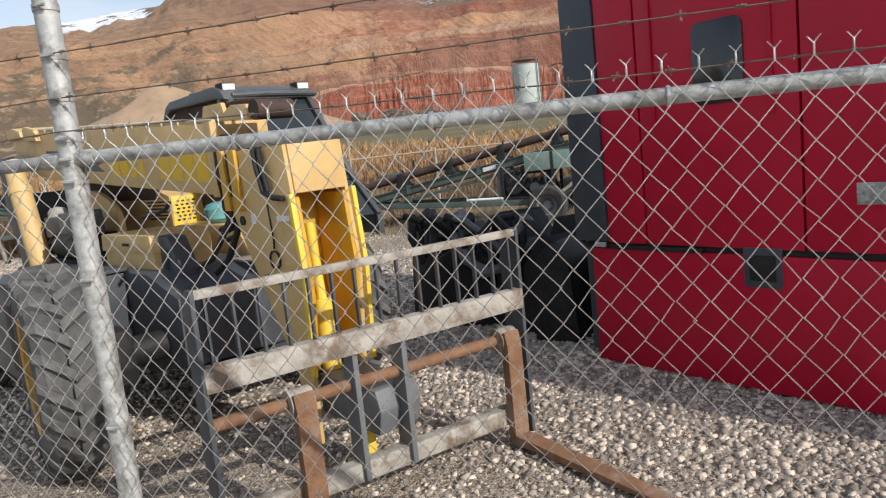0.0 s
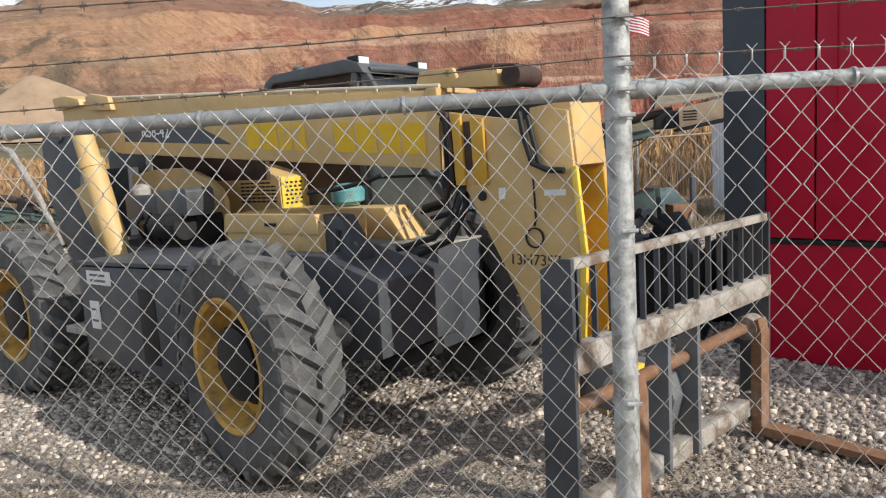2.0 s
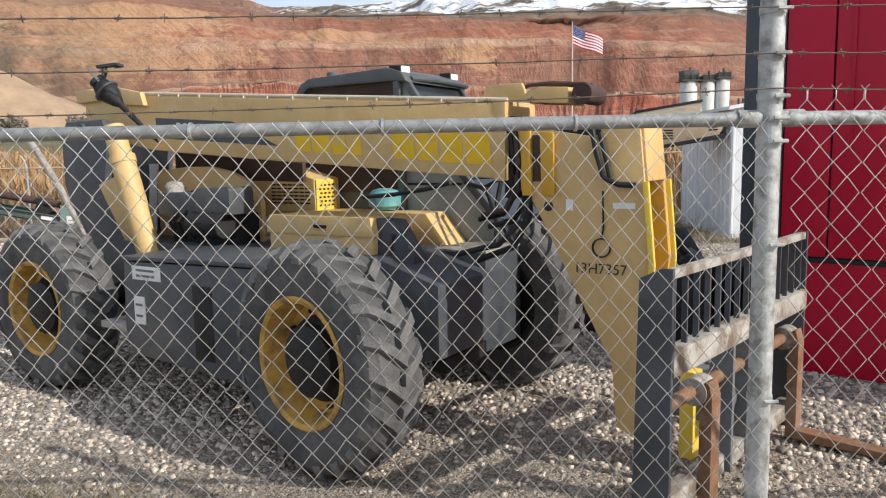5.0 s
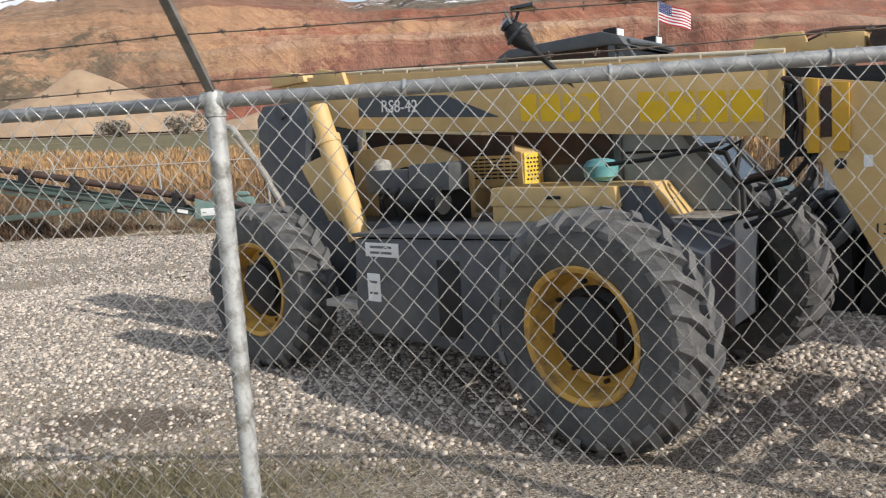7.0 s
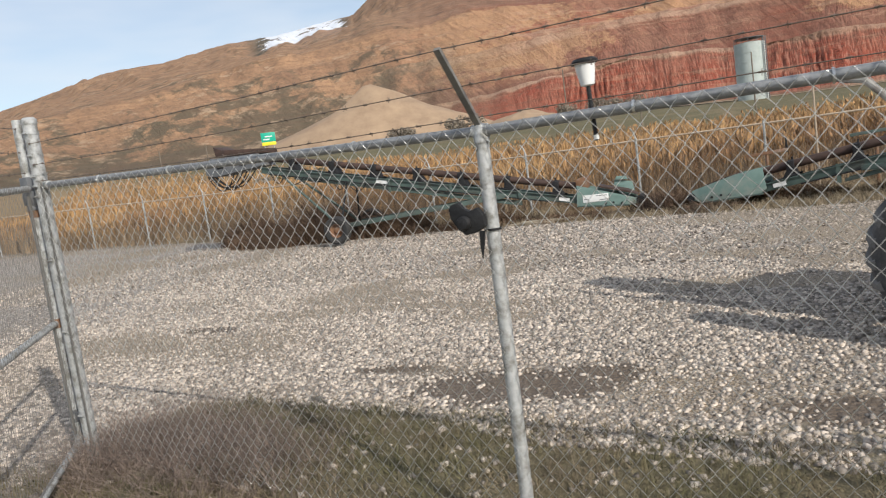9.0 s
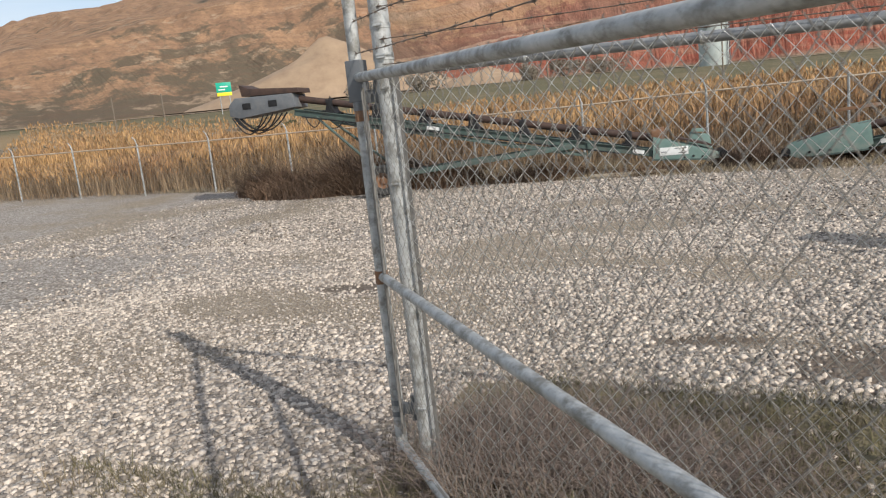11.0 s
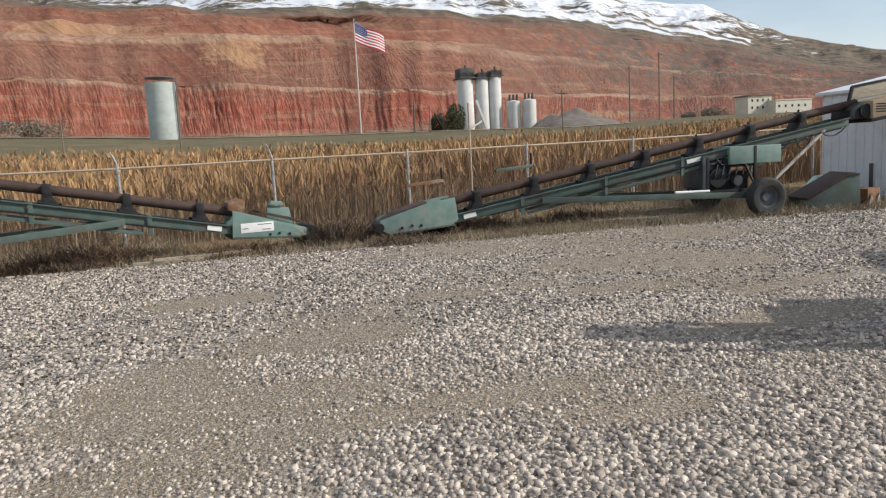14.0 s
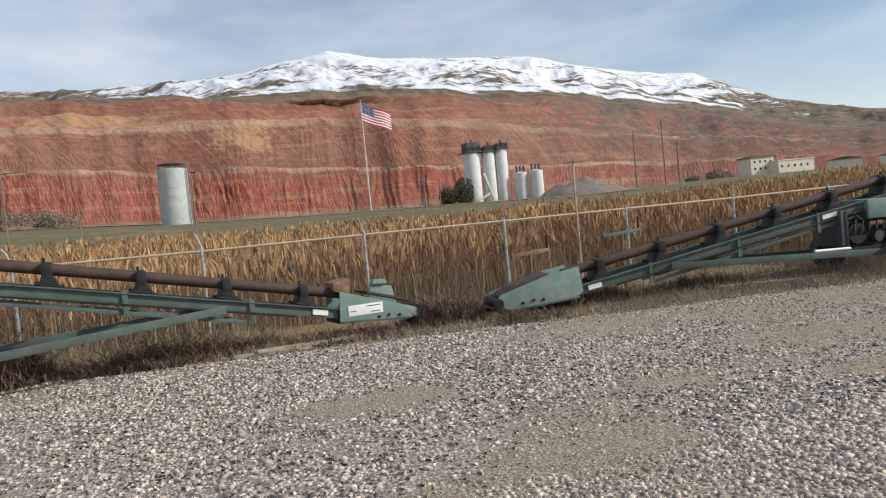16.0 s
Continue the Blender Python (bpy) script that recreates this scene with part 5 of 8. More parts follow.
    tube(bm, [(1.36, -0.30, bz(1.36, 0.50)), (1.46, -0.30, bz(1.46, 0.55)), (1.6, -0.28, bz(1.6, 0.565)), (1.80, -0.25, bz(1.8, 0.56))], 0.012, 8)
    tube(bm, [(1.40, -0.22, bz(1.4, 0.50)), (1.50, -0.22, bz(1.5, 0.545)), (1.6, -0.2, bz(1.6, 0.56)), (1.80, -0.18, bz(1.8, 0.56))], 0.012, 8)
    part("hose_roll", bm, BELT, boom, "brown-black hydraulic hose roll")
    # dropped boom head: two tapered plates, closed box on top, open channel in front
    prof = [(1.56, 1.92), (1.58, 1.55), (1.66, 1.48), (2.13, 0.60), (2.16, 0.24), (2.27, 0.20), (2.28, 0.66), (2.34, 1.17), (2.27, 1.87), (2.14, 1.90), (2.02, 1.84)]
    head = new("boom_head")
    head.parent = T
    head.location = (-0.12, 0.17, 0.0)
    for y0, y1 in ((-0.40, -0.375), (-0.045, -0.02)):
        bm = BM()
        prism(bm, prof, y0, y1, "y", 0.004)
        part("head_plate", bm, YELLOW, head)
    bm = BM()
    prism(bm, [(2.05, 1.60), (2.05, 1.90), (2.28, 1.92), (2.31, 1.60)], -0.378, -0.042, "y", 0.006)
    part("head_box", bm, YELLOW, head)
    bm = BM()
    prism(bm, [(2.10, 0.62), (1.98, 1.02), (1.98, 1.62), (2.02, 1.62), (2.02, 1.02), (2.14, 0.62)], -0.372, -0.048, "y")
    part("channel_back", bm, GOLD, head, "gold-painted channel")
    for y0, y1 in ((-0.374, -0.352), (-0.068, -0.046)):
        bm = BM()
        prism(bm, [(2.15, 0.62), (2.03, 1.05), (2.03, 1.58), (2.30, 1.58), (2.34, 1.16), (2.29, 0.62)], y0, y1, "y", 0.003)
        part("channel_side", bm, GOLD, head)
    # flanges take the brighter yellow: sunlight on the front edges, as colour
    for y in (-0.40, -0.02):
        bm = BM()
        prism(bm, [(2.335, 1.16), (2.295, 1.60), (2.325, 1.60), (2.365, 1.16), (2.33, 0.60), (2.30, 0.60)], y - 0.028 * (y < -0.2), y + 0.028 * (y > -0.2), "y", 0.003)
        part("flange", bm, YELLOW2, head)
    bm = BM()
    rod(bm, (2.20, -0.21, 0.42), (2.17, -0.21, 0.98), 0.055, n=16)
    rod(bm, (2.17, -0.21, 0.98), (2.14, -0.21, 1.42), 0.03, n=12)
    part("tilt_cylinder", bm, YELLOW2, head, "bright yellow tilt cylinder")
    bm = BM()
    text_mesh(bm, "13H7357", 0.082, facing_right(2.06, -0.4035, 1.12), 0.001)
    part("stencil_number", bm, INK, head, "black stencilled number")
    bm = BM()
    rod(bm, (1.755, -0.408, 1.46), (1.755, -0.398, 1.46), 0.028, n=14)
    part("pin_hole", bm, DARK, head)
    bm = BM()
    box(bm, (1.86, -0.405, 1.44), (1.90, -0.400, 1.50))
    part("decal", bm, WHITE, head, "small white decal")
    bm = BM()
    box(bm, (2.13, -0.405, 1.455), (2.25, -0.400, 1.485))
    part("decal", bm, WHITE, head, "small white decal")
    bm = BM()
    tube(bm, [(2.02, -0.43, 1.88), (2.05, -0.44, 1.75), (2.09, -0.44, 1.62), (2.17, -0.43, 1.585), (2.26, -0.43, 1.58)], 0.016, 8)
    tube(bm, [(2.06, -0.42, 1.86), (2.10, -0.43, 1.72), (2.12, -0.43, 1.62)], 0.014, 8)
    tube(bm, [(2.08, -0.42, 1.55), (2.08, -0.41, 1.34), (2.07, -0.41, 1.30)], 0.006, 6)
    lathe(bm, [(0.046, -0.005), (0.054, -0.005), (0.054, 0.005), (0.046, 0.005), (0.046, -0.005)], Matrix.Translation((2.07, -0.412, 1.24)) @ Matrix.Rotation(math.pi / 2, 4, "X"), 24, False)
    part("hydraulic_hose", bm, DARK, head, "black hydraulic hose and ring")
    # solid black block stands for the dark recess at the boom's end
    bm = BM()
    prism(bm, [(1.44, 1.50), (1.44, 1.92), (1.66, 1.90), (1.66, 1.50)], -0.34, -0.08, "y", 0.01)
    part("throat", bm, DARK, head, "black block standing for the dark boom throat")
    for xa, xb, zt in ((1.60, 1.66, 1.91), (1.72, 1.80, 1.88)):
        bm = BM()
        prism(bm, [(xa, 1.52), (xa - 0.01, zt), (xb - 0.01, zt - 0.01), (xb, 1.52)], -0.425, -0.402, "y", 0.004)
        part("strap", bm, GOLD, head, "rust-stained gold strap")
    # thin dark plate stands for the shade in the slot between the straps
    bm = BM()
    prism(bm, [(1.66, 1.60), (1.655, 1.86), (1.715, 1.86), (1.72, 1.60)], -0.408, -0.401, "y", 0.002)
    part("slot_shadow_plate", bm, BELT, head, "dark brown plate standing for the shaded slot")
    for k, (xa, ya, dz) in enumerate(((1.50, -0.36, 0.0), (1.545, -0.40, 0.03), (1.58, -0.38, -0.04))):
        bm = BM()
        tube(bm, [(xa - 0.12, ya + 0.05, 1.93), (xa, ya, 1.88 + dz), (xa + 0.03, ya - 0.02, 1.70), (xa + 0.01, ya, 1.52 + dz), (xa - 0.10, ya + 0.08, 1.40 + dz), (xa - 0.28, ya + 0.1, 1.36 + dz)], 0.017, 8)
        part("boom_hose", bm, BELT if k == 1 else DARK, head)
    for i, (pts, r) in enumerate((([(1.46, -0.12, 1.62), (1.50, -0.2, 1.40), (1.42, -0.25, 1.22), (1.15, -0.2, 1.12)], 0.02),
                                  ([(1.52, -0.2, 1.56), (1.50, -0.3, 1.38), (1.36, -0.32, 1.24), (1.05, -0.28, 1.16)], 0.018),
                                  ([(1.1, -0.42, 1.60), (0.9, -0.36, 1.56), (0.6, -0.3, 1.52), (0.35, -0.3, 1.50)], 0.014))):
        bm = BM()
        tube(bm, pts, r, 8)
        part("boom_hose", bm, DARK, T)
    # lift cylinder
    bm = BM()
    rod(bm, (-1.74, -0.44, 0.98), (-2.03, -0.44, 1.78), 0.095, n=20)
    rod(bm, (-2.03, -0.44, 1.78), (-2.13, -0.44, 2.05), 0.085, n=20)
    rod(bm, (-2.02, -0.44, 1.75), (-2.04, -0.44, 1.81), 0.104, n=20)
    part("lift_cylinder", bm, YELLOW, T, "yellow lift cylinder")
    # engine bay between the tower and the hood
    bm = BM()
    box(bm, (-1.96, -0.32, 1.10), (-1.20, -0.08, 1.36), 0.02)
    eng = part("engine_block", bm, DARK, T, "black greasy engine")
    bm = BM()
    rod(bm, (-1.55, -0.42, 1.28), (-1.20, -0.42, 1.28), 0.10, n=14)
    part("oil_filter", bm, DARK, T).location = (0.28, 0.05, 0.0)
    bm = BM()
    rod(bm, (-1.62, -0.34, 1.40), (-1.62, -0.20, 1.40), 0.14, n=16)
    part("pulley", bm, DARK, T).location = (0.28, 0.05, 0.0)
    for k in range(6):
        bm = BM()
        tube(bm, [(-1.8 + 0.11 * k, -0.40, 1.16), (-1.78 + 0.11 * k, -0.47 - 0.01 * k, 1.30), (-1.70 + 0.11 * k, -0.38, 1.44)], 0.014, 6)
        part("engine_hose", bm, DARK, T).location = (0.28, 0.05, 0.0)
    eng.location = (0.28, 0.05, 0.0)
    bm = BM()
    prism(bm, [(-1.22, 1.36), (-1.22, 1.53), (-1.20, 1.555), (-0.85, 1.565), (-0.83, 1.545), (-0.83, 1.36)], -0.40, -0.16, "y", 0.012)
    part("valve_box", bm, CABGREY, T, "blue-grey valve box")
    bm = BM()
    box(bm, (-1.70, -0.38, 1.34), (-1.24, -0.16, 1.52), 0.015)
    part("valve_bank", bm, BLACK, T, "dusty black valve bank")
    bm = BM()
    lathe(bm, [(0.0, 0.0), (0.085, 0.0), (0.085, 0.04), (0.06, 0.075), (0.0, 0.09)], Matrix.Translation((-1.60, -0.28, 1.52)), 18)
    part("breather_cap", bm, WORN, T, "silvery breather cap")
    # rounded cover behind the valves
    bm = BM()
    prism(bm, [(-2.22, 0.98), (-2.22, 1.68), (-1.83, 1.715), (-1.50, 1.715), (-1.28, 1.675), (-1.10, 1.61), (-0.98, 1.53), (-0.93, 1.44), (-0.93, 1.05)], 0.0, 0.05, "y", 0.012)
    part("engine_cover", bm, YELLOW, T, "faded yellow rounded engine cover")
    # added dark backing, stands for the shade between boom and engine cover
    bm = BM()
    prism(bm, [(-2.30, 1.60), (-2.30, 1.85), (-0.72, 1.73), (-0.72, 1.58)], 0.26, 0.30, "y", 0.006)
    part("boom_shade_plate", bm, BELT, T, "dark brown plate added for the shade under the boom")
    # engine hood on the left, with slots
    bm = BM()
    prism(bm, [(-2.4, 1.30), (-2.4, 1.70), (-1.10, 1.70), (-0.70, 1.60), (-0.69, 1.33), (-1.15, 1.33), (-1.25, 1.05), (-2.1, 1.05)], 0.36, 1.05, "y", 0.012)
    hood = part("engine_hood", bm, YELLOW, T, "faded yellow slotted engine hood")
    for r in range(6):
        for c in range(7):
            bm = BM()
            x = -1.18 + 0.064 * c
            z = 1.395 + 0.030 * r
            if z > 1.57 - (x + 1.1) * 0.1:
                continue
            box(bm, (x, 0.355, z), (x + 0.052, 0.362, z + 0.013), 0.0)
            part("slot", bm, DARK, hood)
    # brighter yellow than the hood: its sun-facing side is lightened in the colour
    bm = BM()
    box(bm, (-0.692, 0.37, 1.335), (-0.682, 0.61, 1.59), 0.004)
    grille = part("grille_plate", bm, YELLOW2, hood, "yellow perforated plate, sunlight put into its brighter colour")
    for r in range(6):
        for c in range(4):
            bm = BM()
            y = 0.40 + 0.048 * c + 0.012 * (r % 2)
            z = 1.375 + 0.033 * r
            box(bm, (-0.6815, y, z), (-0.6795, y + 0.026, z + 0.016), 0.0)
            part("perforation", bm, DARK, grille)
    # tool box and its lid
    bm = BM()
    box(bm, (-0.54, -0.29, 1.10), (0.41, 0.15, 1.24), 0.008)
    tb = part("tool_box", bm, YELLOW, T, "faded yellow tool box")
    bm = BM()
    prism(bm, [(-0.56, 1.235), (-0.53, 1.365), (0.40, 1.365), (0.42, 1.235)], -0.305, 0.15, "y", 0.008)
    lid = part("lid", bm, YELLOW, tb)
    bm = BM()
    box(bm, (-0.09, -0.318, 1.285), (0.02, -0.302, 1.307), 0.004)
    part("latch", bm, DARK, lid)
    # body under the cab and sloped front fender
    bm = BM()
    prism(bm, [(-0.68, 1.06), (-0.68, 1.345), (0.37, 1.345), (0.57, 1.10), (0.52, 1.06)], 0.38, 0.66, "y", 0.014)
    part("cab_step_fender", bm, YELLOW, T)
    bm = BM()
    prism(bm, [(0.35, 1.36), (0.55, 1.35), (0.70, 1.12), (0.72, 0.55), (0.48, 0.55), (0.40, 1.05)], -0.24, -0.10, "y", 0.015)
    tube(bm, [(0.54, -0.24, 1.26), (0.50, -0.26, 1.1), (0.56, -0.26, 0.9)], 0.02, 8)
    part("frame_upright", bm, BLACK, T)
    bm = BM()
    lathe(bm, [(0.0, 0.0), (0.085, 0.0), (0.09, 0.012), (0.125, 0.03), (0.13, 0.11), (0.10, 0.15), (0.05, 0.165), (0.0, 0.168)], Matrix.Translation((-0.105, 0.52, 1.355)), 24)
    rod(bm, (-0.105, 0.52, 1.30), (-0.105, 0.52, 1.36), 0.04, n=12)
    part("air_cleaner", bm, TEAL, T, "teal plastic pre-cleaner bowl")
    # front frame box
    bm = BM()
    box(bm, (0.50, 0.21, 0.42), (0.97, 0.73, 1.10), 0.012)
    fb = part("front_box", bm, BLACK, T, "grey steel front box with lid paled for its lit top")
    # lid in paler steel: light on the box's top, given as colour
    bm = BM()
    box(bm, (0.48, 0.20, 1.102), (0.98, 0.74, 1.118), 0.004)
    part("lid", bm, WORN, fb)
    bm = BM()
    box(bm, (0.52, -0.10, 0.50), (0.64, 0.21, 1.02), 0.012)
    part("front_bracket", bm, BLACK, T)
    bm = BM()
    box(bm, (0.86, -0.30, 0.40), (0.97, 0.2, 0.50), 0.01)
    part("tow_bar", bm, DARK, T)
    # cab on the left
    cab = new("cab")
    cab.parent = T
    cab.location = (-0.14, 0.02, 0.0)
    cp = [(-1.0, 1.12), (-1.02, 2.20), (-0.86, 2.38), (0.05, 2.40), (0.17, 2.34), (0.70, 1.58), (0.98, 1.28), (0.98, 1.12)]
    bm = BM()
    prism(bm, [(-0.95, 1.10), (-0.95, 1.50), (0.10, 1.50), (0.10, 1.10)], 0.64, 1.40, "y", 0.01)
    part("cab_base", bm, CABGREY, cab)
    for y in (0.62, 1.38):
        bm = BM()
        for (a, b2) in zip(cp, cp[1:]):
            beam(bm, (a[0], y + 0.02, a[1]), (b2[0], y + 0.02, b2[1]), 0.05, 0.06, 0.01)
        beam(bm, (0.14, y + 0.02, 1.12), (0.10, y + 0.02, 2.36), 0.10, 0.06, 0.01)
        part("cab_frame", bm, CABGREY, cab)
        bm = BM()
        # opaque dark sheet stands for the shaded, open inside of the cab
        prism(bm, [(-0.97, 1.48), (-0.98, 2.18), (-0.84, 2.34), (0.06, 2.36), (0.09, 1.48)], y + 0.016, y + 0.022, "y")
        part("cab_window", bm, BELT, cab, "brown-black sheet standing for the shaded cab interior")
        # the pale blue-grey of this pane is the sky's reflection, painted in
        bm = BM()
        prism(bm, [(0.17, 1.13), (0.13, 2.32), (0.16, 2.30), (0.685, 1.57), (0.96, 1.27), (0.96, 1.13)], y + 0.016, y + 0.022, "y")
        part("cab_window", bm, CABGLASS, cab, "dusty blue-grey door window, sky reflection put into its colour")
        bm = BM()
        beam(bm, (0.17, y + 0.01, 1.55), (0.66, y + 0.01, 1.55), 0.02, 0.02)
        part("window_seal", bm, DARK, cab)
    for za, zb, xa, xb in ((2.32, 1.585, 0.175, 0.695), (1.575, 1.285, 0.705, 0.97)):
        bm = BM()
        prism(bm, [(xa, za), (xb, zb), (xb + 0.007, zb + 0.005), (xa + 0.007, za + 0.005)], 0.68, 1.36, "y")
        part("windscreen", bm, GLASSY, cab, "dark windscreen")
    bm = BM()
    prism(bm, [(-1.03, 2.22), (-0.90, 2.385), (-0.80, 2.43), (0.02, 2.455), (0.16, 2.41), (0.22, 2.33), (0.10, 2.345), (-0.8, 2.35)], 0.58, 1.46, "y", 0.015)
    roof = part("cab_roof", bm, CABGREY, cab, "dark grey moulded cab roof")
    bm = BM()
    tube(bm, [(0.20, 0.66, 2.36), (0.22, 1.0, 2.37), (0.22, 1.46, 2.36)], 0.022, 8)
    part("light_bar", bm, CABGREY, roof)
    for y in (0.68, 1.40):
        lamp = BM()
        box(lamp, (0.02, y - 0.065, 2.37), (0.13, y + 0.065, 2.475), 0.012)
        lm = part("work_lamp", lamp, DARK, cab, "black work lamp with clear lens")
        bm = BM()
        box(bm, (0.128, y - 0.055, 2.38), (0.138, y + 0.055, 2.465), 0.006)
        part("lens", bm, WHITE, lm, "clear pale lens")
    bm = BM()
    lathe(bm, [(0.0, 0.0), (0.055, 0.0), (0.05, 0.07), (0.0, 0.09)], Matrix.Translation((-0.72, 0.80, 2.42)), 16)
    part("beacon", bm, GREEN, cab, "dark beacon")
    bm = BM()
    tube(bm, [(0.74, 0.60, 1.52), (0.90, 0.58, 1.60), (0.86, 0.55, 1.35), (1.02, 0.52, 1.14)], 0.02, 8)
    tube(bm, [(0.60, 0.58, 1.56), (0.82, 0.5, 1.52), (0.95, 0.42, 1.30), (1.0, 0.3, 1.14)], 0.018, 8)
    part("cab_hose", bm, DARK, T)
    # fork carriage, swung a little about the upright
    C = new("fork_carriage")
    C.parent = T
    # here x runs along the carriage from the right end to the left end, y backwards
    W = 0.905
    C.matrix_local = Matrix.Translation((2.68, -0.12, 0.02)) @ Matrix.Rotation(math.radians(80.5), 4, "Z")
    bm = BM()
    box(bm, (-W, -0.012, 1.205), (W, 0.028, 1.245), 0.004)
    part("top_bar", bm, WORN, C, "worn dusty top bar")
    bm = BM()
    box(bm, (-W, -0.030, 0.79), (W, 0.045, 0.905), 0.008)
    part("fork_bar", bm, WORN, C, "worn pale fork bar")
    for k in range(15):
        x = -W + 0.055 + (2 * W - 0.11) * k / 14
        bm = BM()
        box(bm, (x - 0.006, -0.004, 0.90), (x + 0.006, 0.022, 1.21), 0.001)
        part("slat", bm, BLACK, C)
    for x in (-W, W):
        bm = BM()
        prism(bm, [(-0.02, 0.05), (-0.02, 1.25), (0.03, 1.25), (0.13, 1.20), (0.15, 0.20), (0.10, 0.03)], x - 0.011, x + 0.011, "x", 0.003)
        part("end_plate", bm, BLACK, C, "dusty black end plate")
    bm = BM()
    rod(bm, (-W + 0.01, 0.06, 0.62), (W - 0.01, 0.06, 0.62), 0.032, n=16)
    part("fork_shaft", bm, RUST, C, "rusty fork shaft")
    bm = BM()
    box(bm, (-W + 0.01, 0.02, 0.12), (W - 0.01, 0.10, 0.22), 0.008)
    part("lower_bar", bm, WORN, C, "worn dusty lower bar")
    for x in (0.10, -0.18):
        bm = BM()
        prism(bm, [(-0.01, 0.13), (-0.01, 0.80), (0.08, 0.80), (0.12, 0.60), (0.12, 0.12)], x - 0.015, x + 0.015, "x", 0.004)
        part("mount_plate", bm, GREYP, C)
    bm = BM()
    box(bm, (-0.11, 0.22, 0.10), (0.0, 0.30, 0.58), 0.01)
    part("lock_rod_cover", bm, YELLOW2, C, "bright yellow cover")
    for x in (0.80, -0.47):
        f = BM()
        prism(f, [(0.02, 0.66), (0.02, 0.02), (-1.16, 0.012), (-1.18, 0.03), (-0.04, 0.075), (-0.04, 0.60), (-0.02, 0.68)], x - 0.052, x + 0.052, "x", 0.006)
        fk = part("fork", f, RUST, C, "rusty steel pallet fork")
        bm = BM()
        lathe(bm, [(0.036, -0.06), (0.066, -0.06), (0.066, 0.06), (0.036, 0.06)], Matrix.Translation((x, 0.05, 0.62)) @ Matrix.Rotation(math.pi / 2, 4, "Y"), 20)
        part("fork_eye", bm, WORN, fk, "pale worn fork eye")
    bm = BM()
    prism(bm, [(2.10, 0.36), (2.10, 0.58), (2.60, 0.56), (2.63, 0.45), (2.60, 0.32)], -0.16, 0.12, "y", 0.01)
    part("carriage_knuckle", bm, GREYP, T)
    return T


build_lift()


# ---------------------------------------------------------------- red enclosure
def build_red_unit():
    """Local x runs along the front, y into the unit."""
    E = thing("red_enclosure", pose(1.699, 5.744, 0, 0, 0, -39.0), "tall red painted steel enclosure with dark corner post", "enclosure")
    L, D, Hh = 4.4, 2.4, 3.4
    # front: lower skirt, upper panels split by seams
    bm = BM()
    box(bm, (0.02, 0.05, 0.08), (L, D, Hh), 0.01)
    part("core", bm, SLATE, E)
    bm = BM()
    box(bm, (0.12, 0.0, 0.02), (L, 0.06, 0.895), 0.012)
    sk = part("skirt_panel", bm, RED, E, "red skirt panel with square port")
    bm = BM()
    box(bm, (1.33, -0.004, 0.69), (1.58, 0.02, 0.945), 0.01)
    port = part("port_frame", bm, SLATE, sk)
    bm = BM()
    box(bm, (1.37, -0.008, 0.735), (1.54, 0.0, 0.90), 0.004)
    part("port_opening", bm, DARK, port)
    xs = [0.28, 0.62, 1.72, L]
    for a, b2 in zip(xs, xs[1:]):
        bm = BM()
        box(bm, (a + 0.006, 0.0, 0.935), (b2 - 0.006, 0.06, Hh), 0.012)
        p = part("panel", bm, RED, E)
        if a == 0.62:
            for xx in (a + 0.125, b2 - 0.16):
                bm = BM()
                box(bm, (xx - 0.012, -0.014, 1.75), (xx + 0.012, 0.0, Hh), 0.005)
                part("rib", bm, RED, p)
            bm = BM()
            pts = []
            cx, cz, w, h, r = 1.225, 2.105, 0.17, 0.255, 0.06
            for qx, qz, a0 in ((1, 1, 0), (-1, 1, 90), (-1, -1, 180), (1, -1, 270)):
                for i in range(5):
                    aa = radians(a0 + 90 * i / 4)
                    pts.append((cx + qx * (w - r) + r * math.cos(aa), cz + qz * (h - r) + r * math.sin(aa)))
            prism(bm, pts, -0.012, 0.02, "y", 0.004)
            part("window", bm, GLASSY, p, "dark rounded window")
    bm = BM()
    box(bm, (-0.02, -0.012, 0.95), (0.28, 0.07, Hh), 0.01)
    part("corner_post", bm, SLATE, E, "dark slate corner post")
    bm = BM()
    box(bm, (0.06, 0.02, 0.898), (L, 0.055, 0.932), 0.0)
    box(bm, (0.30, -0.01, 0.892), (1.05, 0.03, 0.925), 0.004)
    part("seam_rail", bm, DARK, E)
    bm = BM()
    box(bm, (0.16, -0.018, 0.905), (0.26, 0.0, 0.94), 0.004)
    part("hinge_tab", bm, GALV, E)
    bm = BM()
    box(bm, (2.01, -0.012, 1.21), (2.31, -0.001, 1.33), 0.003)
    part("label_plate", bm, GALV, E, "pale grey plate")
    bm = BM()
    for x in (0.5, 2.2, 3.9):
        box(bm, (x - 0.1, 0.1, -0.02), (x + 0.1, D - 0.1, 0.09), 0.01)
    part("skid", bm, DARK, E)
    bm = BM()
    box(bm, (-0.04, -0.04, Hh), (L + 0.04, D + 0.04, Hh + 0.06), 0.01)
    part("roof", bm, SLATE, E)
    return E


build_red_unit()


